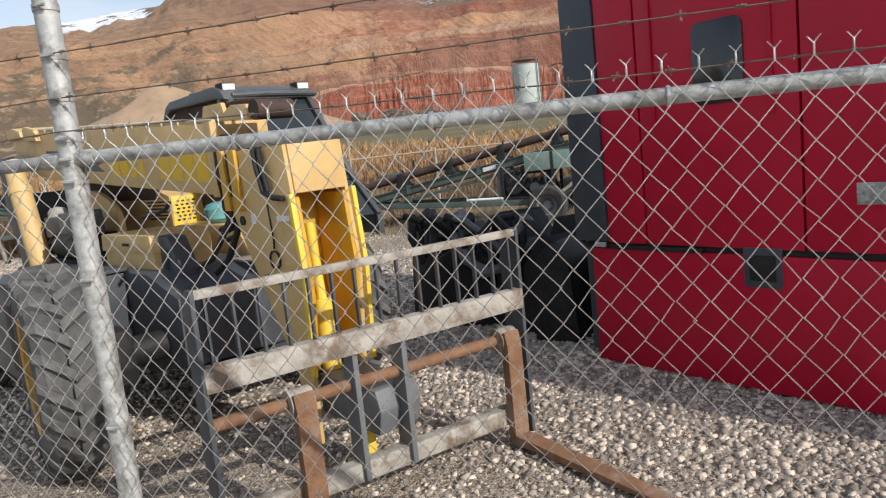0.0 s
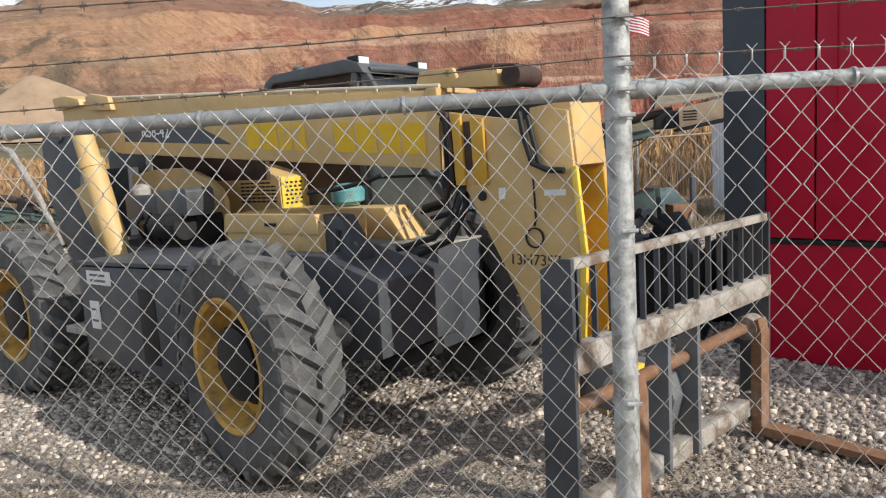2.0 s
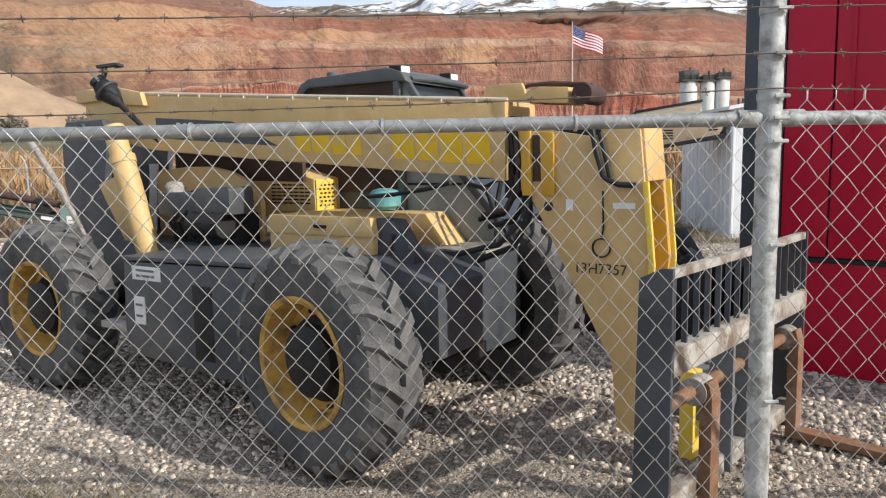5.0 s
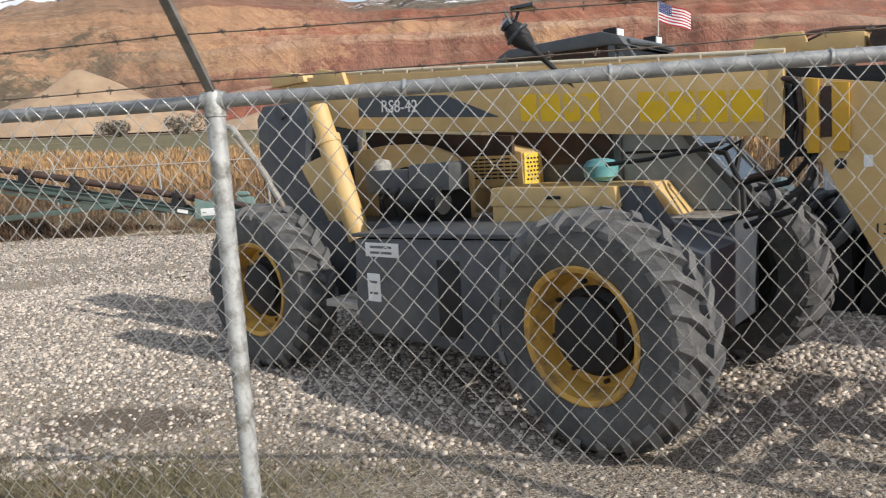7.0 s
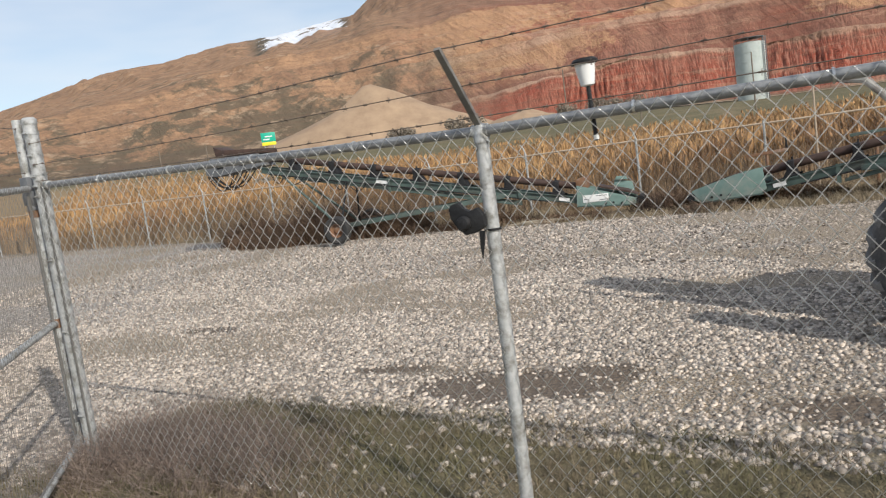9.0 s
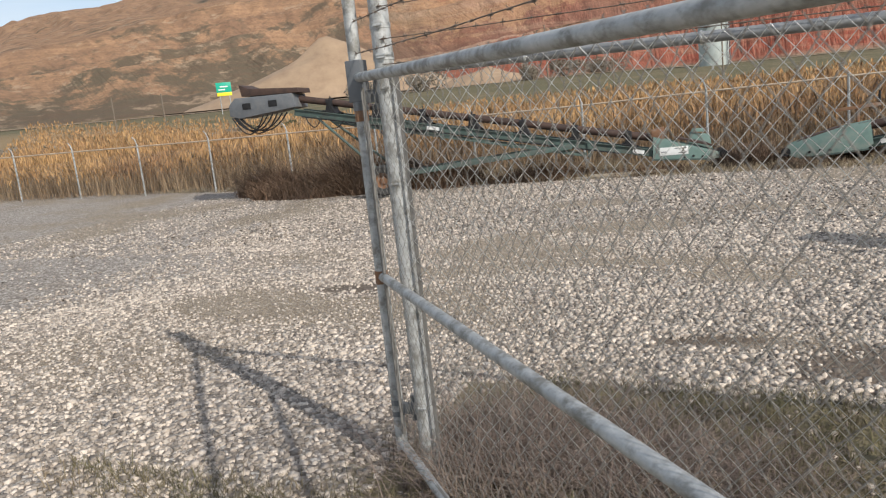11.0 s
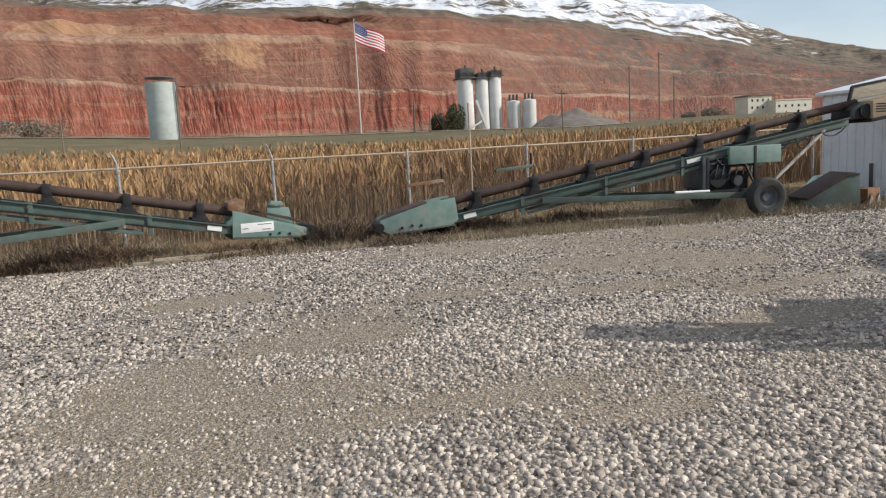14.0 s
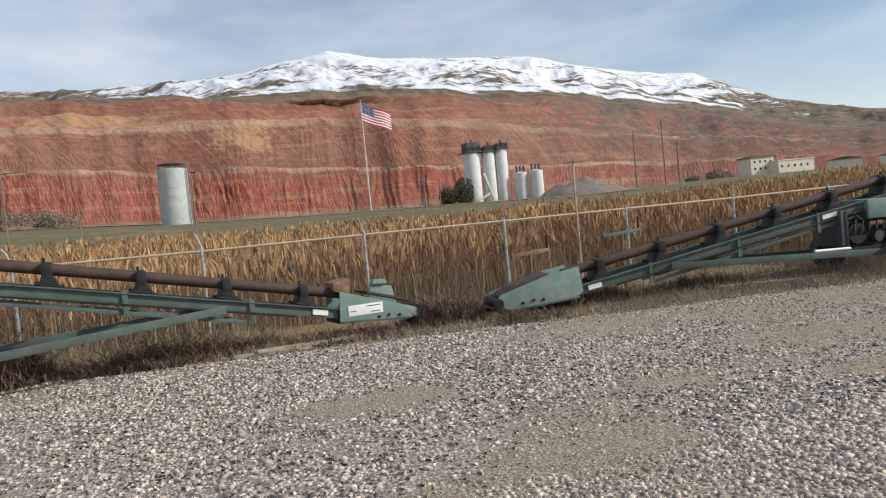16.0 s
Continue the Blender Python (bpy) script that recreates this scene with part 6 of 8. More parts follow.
# ---------------------------------------------------------------- conveyors
def road_wheel(parent, x, y, z, r, w, rusty):
    wheel = new("wheel")
    wheel.parent = parent
    wheel.matrix_local = Matrix.Translation((x, y, z)) @ Matrix.Rotation(math.pi / 2 * (1 if y < 0 else -1), 4, "X")
    h = w / 2
    bm = BM()
    lathe(bm, [(r * 0.50, -h * 0.8), (r * 0.62, -h), (r * 0.86, -h), (r * 0.97, -h * 0.7), (r, 0), (r * 0.97, h * 0.7), (r * 0.86, h), (r * 0.62, h), (r * 0.50, h * 0.8), (r * 0.50, -h * 0.8)], n=36, caps=False)
    part("tyre", bm, OLDTYRE, wheel, "worn black tyre")
    bm = BM()
    lathe(bm, [(r * 0.51, h * 0.6), (r * 0.53, h * 0.80), (r * 0.49, h * 0.74), (r * 0.44, -h * 0.1), (r * 0.28, -h * 0.3), (r * 0.20, h * 0.25), (0.0, h * 0.27)], n=28, caps=False)
    part("rim", bm, RUST if rusty else GREYP, wheel, "rusty wheel rim" if rusty else "dull grey rim")
    return wheel


def build_conveyor(m, label, slope, length, near, axle_x, with_engine, head_len, group, base):
    """A towable belt conveyor: local x runs up from the tail to the head; near: +1 or -1, the side shown to the yard."""
    K = thing("belt_conveyor", m, label, "conveyor", group)

    def z(x, off=0.0):
        return base + slope * x + off
    # tail hopper: tapered sheet box with an open slot on top
    low = not with_engine
    side = [(0.0, 0.22), (0.0, 0.33), (1.46, 0.80), (1.50, 0.27), (0.30, 0.18)] if low else [(-0.05, 0.26), (0.0, 0.44), (0.95, 0.72), (1.50, 0.80), (1.55, 0.36), (1.40, 0.24), (0.25, 0.14)]
    for sy in (-1, 1):
        bm = BM()
        prism(bm, side, sy * 0.36 - 0.012, sy * 0.36 + 0.012, "y", 0.004)
        hp = part("hopper_side", bm, GREENL, K, "pale green hopper sheet")
        bm = BM()
        beam(bm, (0.25, sy * 0.378, side[-1][1] + 0.02), (1.48, sy * 0.378, side[-2][1] + 0.02), 0.03, 0.035, 0.003)
        part("edge_angle", bm, GREEN, hp)
        for x, z1 in ((0.42, 0.27), (0.62, 0.30), (0.80, 0.29)):
            bm = BM()
            rod(bm, (x, sy * 0.37, z1), (x, sy * 0.39, z1), 0.028, n=8)
            part("bearing_bolt", bm, DARK, hp)
        if sy == near and low:
            bm = BM()
            box(bm, (0.72, sy * 0.378 - 0.003, 0.36), (1.34, sy * 0.378 + 0.003, 0.54), 0.002)
            lb = part("label", bm, WHITE, hp, "white weathered label plate")
            for k, (xa, xb, zz) in enumerate(((0.76, 1.02, 0.50), (0.78, 0.94, 0.40), (1.20, 1.31, 0.44))):
                bm = BM()
                box(bm, (xa, sy * 0.383 - 0.001, zz - 0.008), (xb, sy * 0.383 + 0.001, zz + 0.008))
                part("print_bar", bm, GREYP, lb)
    if low:
        bm = BM()
        prism(bm, [(1.22, 0.70), (1.20, 0.98), (1.24, 0.99), (1.50, 0.94), (1.50, 0.80)], -0.25, 0.20, "y", 0.01)
        part("rusty_chute", bm, RUST, K, "rusty brown feed chute")
        bm = BM()
        prism(bm, [(0.12, 0.34), (0.20, 0.72), (0.62, 0.80), (0.66, 0.52)], -near * 0.40 - 0.02, -near * 0.40 + 0.02, "y", 0.006)
        prism(bm, [(0.30, 0.78), (0.34, 0.86), (0.56, 0.88), (0.60, 0.80)], -near * 0.40 - 0.08, -near * 0.40 + 0.08, "y", 0.006)
        part("back_plate", bm, GREENL, K, "loose pale green plate")
    bm = BM()
    prism(bm, [(0.0, 0.20), (0.0, 0.34), (1.5, 0.48), (1.5, 0.26)], -0.34, 0.34, "y", 0.004)
    part("tail_bed", bm, DARK, K)
    bm = BM()
    prism(bm, [(0.05, 0.42), (0.30, 0.56), (0.95, 0.74), (0.95, 0.70), (0.32, 0.51)], -0.30, 0.30, "y", 0.004)
    part("hopper_flap", bm, BELT, K, "dark rubber flap")
    bm = BM()
    rod(bm, (-0.02, -0.40, 0.30), (-0.02, 0.40, 0.30), 0.09, n=16)
    part("tail_drum", bm, DARK, K)
    # covered belt: a long dark tube held above the frame by saddles
    bm = BM()
    rod(bm, (1.30, 0, z(1.30, 0.24)), (length, 0, z(length, 0.24)), 0.088, n=18)
    part("belt_cover", bm, BELT, K, "brown-black rolled belt")
    x = 2.0
    while x < length - 0.4:
        b = BM()
        prism(b, [(x - 0.16, z(x, -0.04)), (x - 0.07, z(x, 0.14)), (x + 0.07, z(x, 0.16)), (x + 0.12, z(x, 0.0))], -0.20, 0.20, "y", 0.006)
        for sy in (-0.15, 0.15):
            prism(b, [(x - 0.07, z(x, 0.10)), (x - 0.07, z(x, 0.31)), (x + 0.07, z(x, 0.33)), (x + 0.07, z(x, 0.12))], sy - 0.055, sy + 0.055, "y", 0.012)
        rod(b, (x - 0.055, 0, z(x - 0.055, 0.24)), (x + 0.055, 0, z(x + 0.055, 0.24)), 0.104, n=16)
        rod(b, (x + 0.02, 0, z(x, 0.34)), (x + 0.02, 0, z(x, 0.40)), 0.02, n=8)
        for sy in (-0.24, 0.24):
            rod(b, (x - 0.20, sy, z(x - 0.2, -0.01)), (x + 0.16, sy, z(x + 0.16, 0.02)), 0.022, n=6)
        part("idler_saddle", b, DARK, K, "black idler saddle")
        x += 1.22
    # frame rails with flange and lacing
    for sy in (-0.27, 0.27):
        bm = BM()
        beam(bm, (1.1, sy, z(1.1, -0.10)), (length - 0.4, sy, z(length - 0.4, -0.10)), 0.05, 0.17, 0.006)
        beam(bm, (1.1, sy * 1.12, z(1.1, -0.02)), (length - 0.4, sy * 1.12, z(length - 0.4, -0.02)), 0.09, 0.018, 0.0)
        rl = part("frame_rail", bm, GREEN, K, "grey-green painted frame rail")
        if sy * near > 0:
            for xx, w in ((1.8, 0.26), (length * 0.62, 0.34)):
                bm = BM()
                mm = Matrix.Translation((xx, sy * 1.12 + near * 0.012, z(xx, -0.10))) @ Matrix.Rotation(-math.atan(slope), 4, "Y")
                box(bm, (-w / 2, -0.003, -0.045), (w / 2, 0.003, 0.045), 0.0, mm)
                part("decal", bm, WHITE, rl, "white decal")
    k, x = 0, 1.4
    while x < length - 0.9:
        bm = BM()
        beam(bm, (x, -0.27, z(x, -0.14)), (x + 0.7, 0.27, z(x + 0.7, -0.14)), 0.04, 0.04)
        part("lacing", bm, GREEN, K)
        x += 0.7
    for sy in (-0.27, 0.27):
        bm = BM()
        beam(bm, (3.0, sy, z(3.0, -0.34)), (length - 1.4, sy, z(length - 1.4, -0.24)), 0.04, 0.06, 0.004)
        part("lower_chord", bm, GREEN, K)
    # oil line along the shown side, with slack loops of hose
    bm = BM()
    rod(bm, (2.2, near * 0.335, z(2.2, -0.19)), (length - 0.6, near * 0.335, z(length - 0.6, -0.19)), 0.016, n=6)
    part("oil_line", bm, DARK, K)
    rng = random.Random(int(length * 10))
    for i in range(5):
        xa = length - 3.6 + 0.62 * i
        w, dip = rng.uniform(0.35, 0.7), rng.uniform(0.10, 0.26)
        bm = BM()
        tube(bm, [(xa + w * j / 6, near * (0.34 + 0.01 * (i % 2)), z(xa + w * j / 6, -0.17) - dip * 4 * (j / 6) * (1 - j / 6)) for j in range(7)], 0.014, 6)
        part("slack_hose", bm, DARK, K)
    for x in (2.9, 4.7, 6.4):
        bm = BM()
        box(bm, (x - 0.04, near * 0.30, z(x, -0.36)), (x + 0.04, near * 0.335, z(x, 0.02)), 0.004)
        part("gusset_plate", bm, GREEN, K)
    # undercarriage
    for sy in (-1, 1):
        bm = BM()
        beam(bm, (3.3, sy * 0.32, z(3.3, -0.16)), (axle_x - 0.05, sy * 0.66, 0.46), 0.06, 0.12, 0.006)
        part("tow_arm", bm, GREEN, K)
        bm = BM()
        rod(bm, (axle_x, sy * 0.64, 0.46), (length - 1.0, sy * 0.30, z(length - 1.0, -0.16)), 0.035, n=10)
        part("lift_strut", bm, WORN if with_engine else GREEN, K, "worn strut")
        bm = BM()
        rod(bm, (axle_x, sy * 0.60, 0.48), (length - 3.0, sy * 0.28, z(length - 3.0, -0.20)), 0.026, n=8)
        part("brace", bm, DARK, K)
        road_wheel(K, axle_x, sy * (0.84 if sy == near else 1.45), 0.385 + 0.03 * with_engine, 0.385 + 0.03 * with_engine, 0.24, not with_engine)
    bm = BM()
    beam(bm, (axle_x, near * 0.74, 0.40), (axle_x, -near * 1.34, 0.40), 0.09, 0.09, 0.006)
    part("axle", bm, DARK, K)
    # head drum and hood
    hx = length
    bm = BM()
    rod(bm, (hx, -0.34, z(hx, 0.05)), (hx, 0.34, z(hx, 0.05)), 0.15, n=18)
    part("head_drum", bm, DARK, K)
    if head_len > 1:
        bm = BM()
        prism(bm, [(hx - 0.5, z(hx, -0.06)), (hx - 0.45, z(hx, 0.30)), (hx + head_len - 0.2, z(hx, 0.34)), (hx + head_len, z(hx, 0.16)), (hx + head_len, z(hx, -0.12)), (hx + head_len - 0.3, z(hx, -0.20))], -0.40, 0.40, "y", 0.04)
        hood = part("motor_hood", bm, GREYP, K, "dusty dark grey motor hood")
        for x in (hx + 0.0, hx + 0.75):
            bm = BM()
            box(bm, (x, near * 0.41 - 0.004, z(hx, 0.02)), (x + 0.24, near * 0.41 + 0.004, z(hx, 0.18)), 0.004)
            part("vent", bm, DARK, hood)
        bm = BM()
        prism(bm, [(hx - 0.62, z(hx, 0.30)), (hx - 0.60, z(hx, 0.42)), (hx + head_len - 0.62, z(hx, 0.54)), (hx + head_len - 0.36, z(hx, 0.66)), (hx + head_len - 0.40, z(hx, 0.36))], -0.36, 0.36, "y", 0.006)
        part("rubber_flap", bm, BELT, hood, "dark rubber flap")
        rng = random.Random(4)
        for i in range(6):
            bm = BM()
            xa, xb = hx - 0.2 + 0.12 * i, hx + head_len - 0.25 + 0.03 * i
            dip = rng.uniform(0.35, 0.62)
            pts = []
            for j in range(9):
                t = j / 8
                pts.append((xa + (xb - xa) * t, near * (0.30 + 0.03 * i), z(hx, -0.16) - dip * 4 * t * (1 - t)))
            tube(bm, pts, 0.018, 6)
            part("hose", bm, DARK, K, "hanging black hose")
    else:
        bm = BM()
        prism(bm, [(hx - 0.38, z(hx - 0.38, -0.06)), (hx - 0.36, z(hx - 0.36, 0.16)), (hx - 0.10, z(hx, 0.24)), (hx + 0.12, z(hx, 0.20)), (hx + 0.16, z(hx, 0.02)), (hx + 0.02, z(hx, -0.12))], -0.30, 0.30, "y", 0.02)
        part("head_guard", bm, DARK, K, "black head guard")
    if with_engine:
        ex = axle_x + 0.25
        bm = BM()
        box(bm, (ex - 1.35, -0.42, 0.50), (ex - 0.15, 0.42, 0.58), 0.008)
        for x in (ex - 1.3, ex - 0.2):
            for y in (-0.38, 0.38):
                box(bm, (x - 0.03, y - 0.03, 0.5), (x + 0.03, y + 0.03, z(x, -0.1)), 0.004)
        part("engine_cradle", bm, DARK, K)
        bm = BM()
        box(bm, (ex - 1.30, -0.30, 0.56), (ex - 0.30, 0.30, 1.10), 0.03)
        eng = part("engine", bm, DARK, K, "black greasy engine block")
        bm = BM()
        box(bm, (ex - 1.42, -0.40, 0.62), (ex - 1.30, 0.40, 1.30), 0.02)
        part("radiator", bm, BLACK, eng, "dusty black radiator")
        bm = BM()
        box(bm, (ex - 0.90, -0.34, 1.05), (ex - 0.20, 0.34, 1.24), 0.03)
        part("rocker_cover", bm, DARK, eng)
        bm = BM()
        rod(bm, (ex - 1.05, near * 0.38, 0.84), (ex - 1.05, near * 0.26, 0.84), 0.20, n=18)
        part("flywheel", bm, DARK, eng)
        bm = BM()
        rod(bm, (ex - 0.60, near * 0.28, 0.76), (ex - 0.60, near * 0.42, 0.76), 0.11, n=14)
        part("oil_filter", bm, BLACK, eng)
        bm = BM()
        rod(bm, (ex - 0.75, near * 0.30, 1.0), (ex - 0.35, near * 0.34, 1.0), 0.06, n=10)
        part("exhaust", bm, RUST, eng, "rusty exhaust stub")
        for i in range(6):
            bm = BM()
            tube(bm, [(ex - 1.2 + 0.16 * i, near * 0.28, 0.66), (ex - 1.15 + 0.16 * i, near * 0.42, 0.90), (ex - 1.0 + 0.16 * i, near * 0.30, 1.16)], 0.018, 6)
            part("engine_hose", bm, DARK, eng)
        bm = BM()
        box(bm, (ex - 0.80, -0.40, 1.10), (ex + 0.42, 0.40, 1.48), 0.03)
        part("fuel_tank", bm, GREENL, K, "pale green fuel tank")
        bm = BM()
        rod(bm, (ex - 2.1, near * 0.5, 0.60), (ex - 1.3, near * 0.45, 0.58), 0.03, n=10)
        part("tow_pin", bm, WHITE, K)
        bm = BM()
        prism(bm, [(hx + 0.10, z(hx, -0.12)), (hx + 0.08, z(hx, 0.26)), (hx + 1.35, z(hx + 1.35, 0.24)), (hx + 1.42, z(hx + 1.42, 0.02)), (hx + 1.30, z(hx + 1.30, -0.16))], -0.42, 0.42, "y", 0.012)
        chute = part("discharge_box", bm, PINE, K, "weathered tan plywood discharge box")
        for xa, w in ((hx + 0.16, 0.26), (hx + 1.10, 0.18)):
            for k in range(4):
                bm = BM()
                zz = z(xa, -0.02) + 0.055 * k
                box(bm, (xa, near * 0.422 - 0.004, zz), (xa + w, near * 0.422 + 0.004, zz + 0.028))
                part("vent_slot", bm, DARK, chute)
        bm = BM()
        prism(bm, [(hx + 0.05, z(hx, -0.20)), (hx + 0.05, z(hx, -0.13)), (hx + 1.45, z(hx + 1.45, -0.14)), (hx + 1.40, z(hx + 1.40, -0.24))], -0.43, 0.43, "y", 0.006)
        part("bottom_skirt", bm, DARK, chute, "black rubber skirt")
        bm = BM()
        prism(bm, [(hx - 0.38, z(hx, 0.30)), (hx - 0.30, z(hx, 0.56)), (hx + 0.98, z(hx + 0.98, 0.58)), (hx + 0.95, z(hx + 0.95, 0.30))], -0.30, -0.26, "y", 0.006)
        board = part("top_board", bm, WOOD, chute, "weathered pale board with dark frame")
        bm = BM()
        beam(bm, (hx - 0.32, -0.28, z(hx, 0.58)), (hx + 1.0, -0.28, z(hx + 1.0, 0.60)), 0.07, 0.05, 0.004)
        beam(bm, (hx - 0.40, -0.28, z(hx, 0.28)), (hx - 0.32, -0.28, z(hx, 0.58)), 0.07, 0.05, 0.004)
        part("board_frame", bm, DARK, board)
    return K


build_conveyor(Matrix.Translation((-8.32, 17.46, 0.05)) @ Matrix.Rotation(radians(187.5), 4, "Z"), "grey-green towable conveyor with hooded motor head and tyres", 0.2108, 10.64, 1, 7.84, False, 1.40, "conveyors by the far fence", 0.22)
build_conveyor(Matrix.Translation((-6.95, 16.90, 0.02)) @ Matrix.Rotation(radians(-9.5), 4, "Z"), "grey-green towable conveyor raised over a black engine", 0.170, 10.75, -1, 7.98, True, 0.4, "conveyors by the far fence", 0.21)


# ---------------------------------------------------------------- white shed and the scrap beside it
def build_shed():
    S = thing("metal_shed", pose(5.1, 14.4, 0), "white corrugated steel shed with a small window", "shed")
    W, D, H = 5.0, 2.9, 2.62
    for nm, (lo, hi) in {"wall_front": ((0, 0, -0.05), (W, 0.06, H)), "wall_back": ((0, D - 0.06, -0.05), (W, D, H)),
                         "wall_side": ((0, 0.06, -0.05), (0.06, D - 0.06, H)), "wall_far_side": ((W - 0.06, 0.06, -0.05), (W, D - 0.06, H))}.items():
        bm = BM()
        box(bm, lo, hi, 0.0)
        part(nm, bm, SHEDWALL, S)
    n = int(D / 0.23)
    for k in range(n + 1):
        bm = BM()
        y = 0.03 + k * (D - 0.06) / n
        prism(bm, [(0.0, -0.03), (-0.018, -0.015), (-0.018, 0.015), (0.0, 0.03)], -0.03, H, "z")
        for v in bm.verts:
            v.co.y += y
        part("rib", bm, SHEDWALL, S)
    n = int(W / 0.23)
    for k in range(n + 1):
        bm = BM()
        x = 0.03 + k * (W - 0.06) / n
        if 0.55 < x < 1.25:
            continue
        prism(bm, [(-0.03, 0.0), (-0.015, -0.018), (0.015, -0.018), (0.03, 0.0)], -0.03, H, "z")
        for v in bm.verts:
            v.co.x += x
        part("rib", bm, SHEDWALL, S)
    bm = BM()
    prism(bm, [(-0.12, H - 0.01), (-0.12, H + 0.06), (W / 2, H + 0.5), (W + 0.12, H + 0.06), (W + 0.12, H - 0.01), (W / 2, H + 0.42)], -0.12, D + 0.12, "y")
    part("roof", bm, SHEDWALL, S)
    for y in (0.0, D - 0.05):
        bm = BM()
        prism(bm, [(0.0, H), (W / 2, H + 0.42), (W, H)], y + 0.002, y + 0.05, "y")
        part("gable", bm, SHEDWALL, S)
    bm = BM()
    for lo, hi in (((0.58, -0.03, 1.28), (0.64, 0.01, 2.24)), ((1.16, -0.03, 1.28), (1.22, 0.01, 2.24)), ((0.58, -0.03, 2.18), (1.22, 0.01, 2.24)), ((0.58, -0.03, 1.28), (1.22, 0.01, 1.34))):
        box(bm, lo, hi, 0.004)
    wf = part("window_frame", bm, CREAM, S, "cream window frame")
    bm = BM()
    box(bm, (0.64, -0.012, 1.34), (1.16, -0.004, 2.18))
    part("pane", bm, GLASSY, wf)
    for k in range(6):
        bm = BM()
        box(bm, (0.70 + 0.075 * k, -0.022, 1.34), (0.725 + 0.075 * k, -0.013, 2.18))
        part("blind_slat", bm, CREAM, wf)
    return S


build_shed()


def scrap():
    B = thing("scrap_hopper", pose(2.78, 15.1, 0, 0, 0, -20), "dark grey-green steel hopper bin with brown lid", "hopper")
    for y in (-0.40, 0.40):
        bm = BM()
        prism(bm, [(-0.66, 0.02), (-0.60, 0.30), (0.34, 0.80), (0.52, 0.78), (0.56, 0.0)], y - 0.02, y + 0.02, "y", 0.006)
        part("side", bm, GREEN, B)
    bm = BM()
    prism(bm, [(-0.62, 0.30), (0.34, 0.81), (0.52, 0.79), (0.52, 0.75), (0.34, 0.76), (-0.60, 0.25)], -0.44, 0.44, "y", 0.004)
    part("lid_plate", bm, BELT, B, "dark brown sloping lid plate")
    bm = BM()
    prism(bm, [(-0.66, 0.0), (0.56, 0.0), (0.56, 0.04), (-0.66, 0.04)], -0.40, 0.40, "y")
    part("floor_plate", bm, RUST, B)
    F = thing("steel_stand", pose(3.85, 14.9, 0, 0, 0, 10), "dark steel foot with upright post and rusty box", "scrap")
    bm = BM()
    box(bm, (0.08, -0.05, 0.0), (0.18, 0.05, 0.95), 0.008)
    part("post", bm, SLATE, F)
    bm = BM()
    box(bm, (-0.38, -0.2, 0.08), (0.10, 0.2, 0.42), 0.01)
    part("box", bm, RUST, F, "rusty steel box")
    for x in (-0.30, 0.0):
        bm = BM()
        prism(bm, [(x - 0.12, 0.0), (x, 0.30), (x + 0.12, 0.0)], -0.24, -0.21, "y")
        part("gusset", bm, WORN, F)
    # pale bundle lying by the shed corner
    u, w = np.meshgrid(np.linspace(0, 2 * math.pi, 29)[:-1], np.linspace(0.0, math.pi / 2, 9), indexing="ij")
    rr = 1 + 0.16 * waves(3 * np.cos(u) + 9, 3 * np.sin(u) + 4 * w, 61, 3, 1.0)
    V = np.stack([0.44 * rr * np.cos(u) * np.cos(w) ** 0.6, 0.32 * rr * np.sin(u) * np.cos(w) ** 0.6, 0.66 * np.sin(w) ** 0.8 * (1 + 0.08 * np.sin(3 * u)) - 0.02], -1)
    i, j = np.meshgrid(np.arange(28), np.arange(8), indexing="ij")
    q = np.stack([i * 9 + j, (i + 1) % 28 * 9 + j, (i + 1) % 28 * 9 + j + 1, i * 9 + j + 1], -1).reshape(-1, 4)
    Bu = new("tarp_bundle", raw("tarp_bundle", V.reshape(-1, 3), q, MINT, True))
    Bu.matrix_world = pose(3.75, 16.1, 0, 0, 0, 20)
    tagged(Bu, "pale mint tarpaulin bundle lying beside the shed", "bundle")
    # planks on the ground
    for x, y, z, a, L, w in ((-1.35, 16.0, 0.07, -14, 2.3, 0.20), (-0.9, 16.45, 0.05, -9, 1.5, 0.15), (-0.4, 16.9, 0.12, 12, 1.3, 0.12), (-10.3, 16.75, 0.10, 4, 1.7, 0.14), (-10.9, 16.7, 0.06, -5, 1.2, 0.12)):
        bm = BM()
        box(bm, (-L / 2, -w / 2, -0.025), (L / 2, w / 2, 0.025), 0.005)
        P = new("plank", mesh_of("plank", bm, WOOD, 35))
        P.matrix_world = pose(x, y, z + float(ground_z(x, y)) - 0.02, 0, 0, a)
        tagged(P, "weathered grey timber plank lying in dry weeds", "plank", "planks in the weeds")
    # T stands behind the conveyors
    for x, y, top, w, rusty in ((-5.5, 18.2, 1.02, 0.9, False), (-3.3, 18.2, 1.22, 1.0, True)):
        Ts = thing("tee_stand", pose(x, y, 0, 0, 0, 6), "rusty steel T-shaped stand beyond the conveyor", "stand", "stands behind the conveyors")
        bm = BM()
        rod(bm, (0, 0, -0.05), (0, 0, top), 0.035, n=10)
        part("post", bm, RUST, Ts)
        bm = BM()
        beam(bm, (-w / 2, 0, top), (w / 2, 0, top + 0.06), 0.08, 0.07, 0.006)
        part("cross_bar", bm, RUST if not rusty else GREEN, Ts)
        bm = BM()
        rod(bm, (w / 2 - 0.02, 0, top), (w / 2 - 0.02, 0, top + 0.35), 0.025, n=8)
        part("side_pin", bm, DARK, Ts)
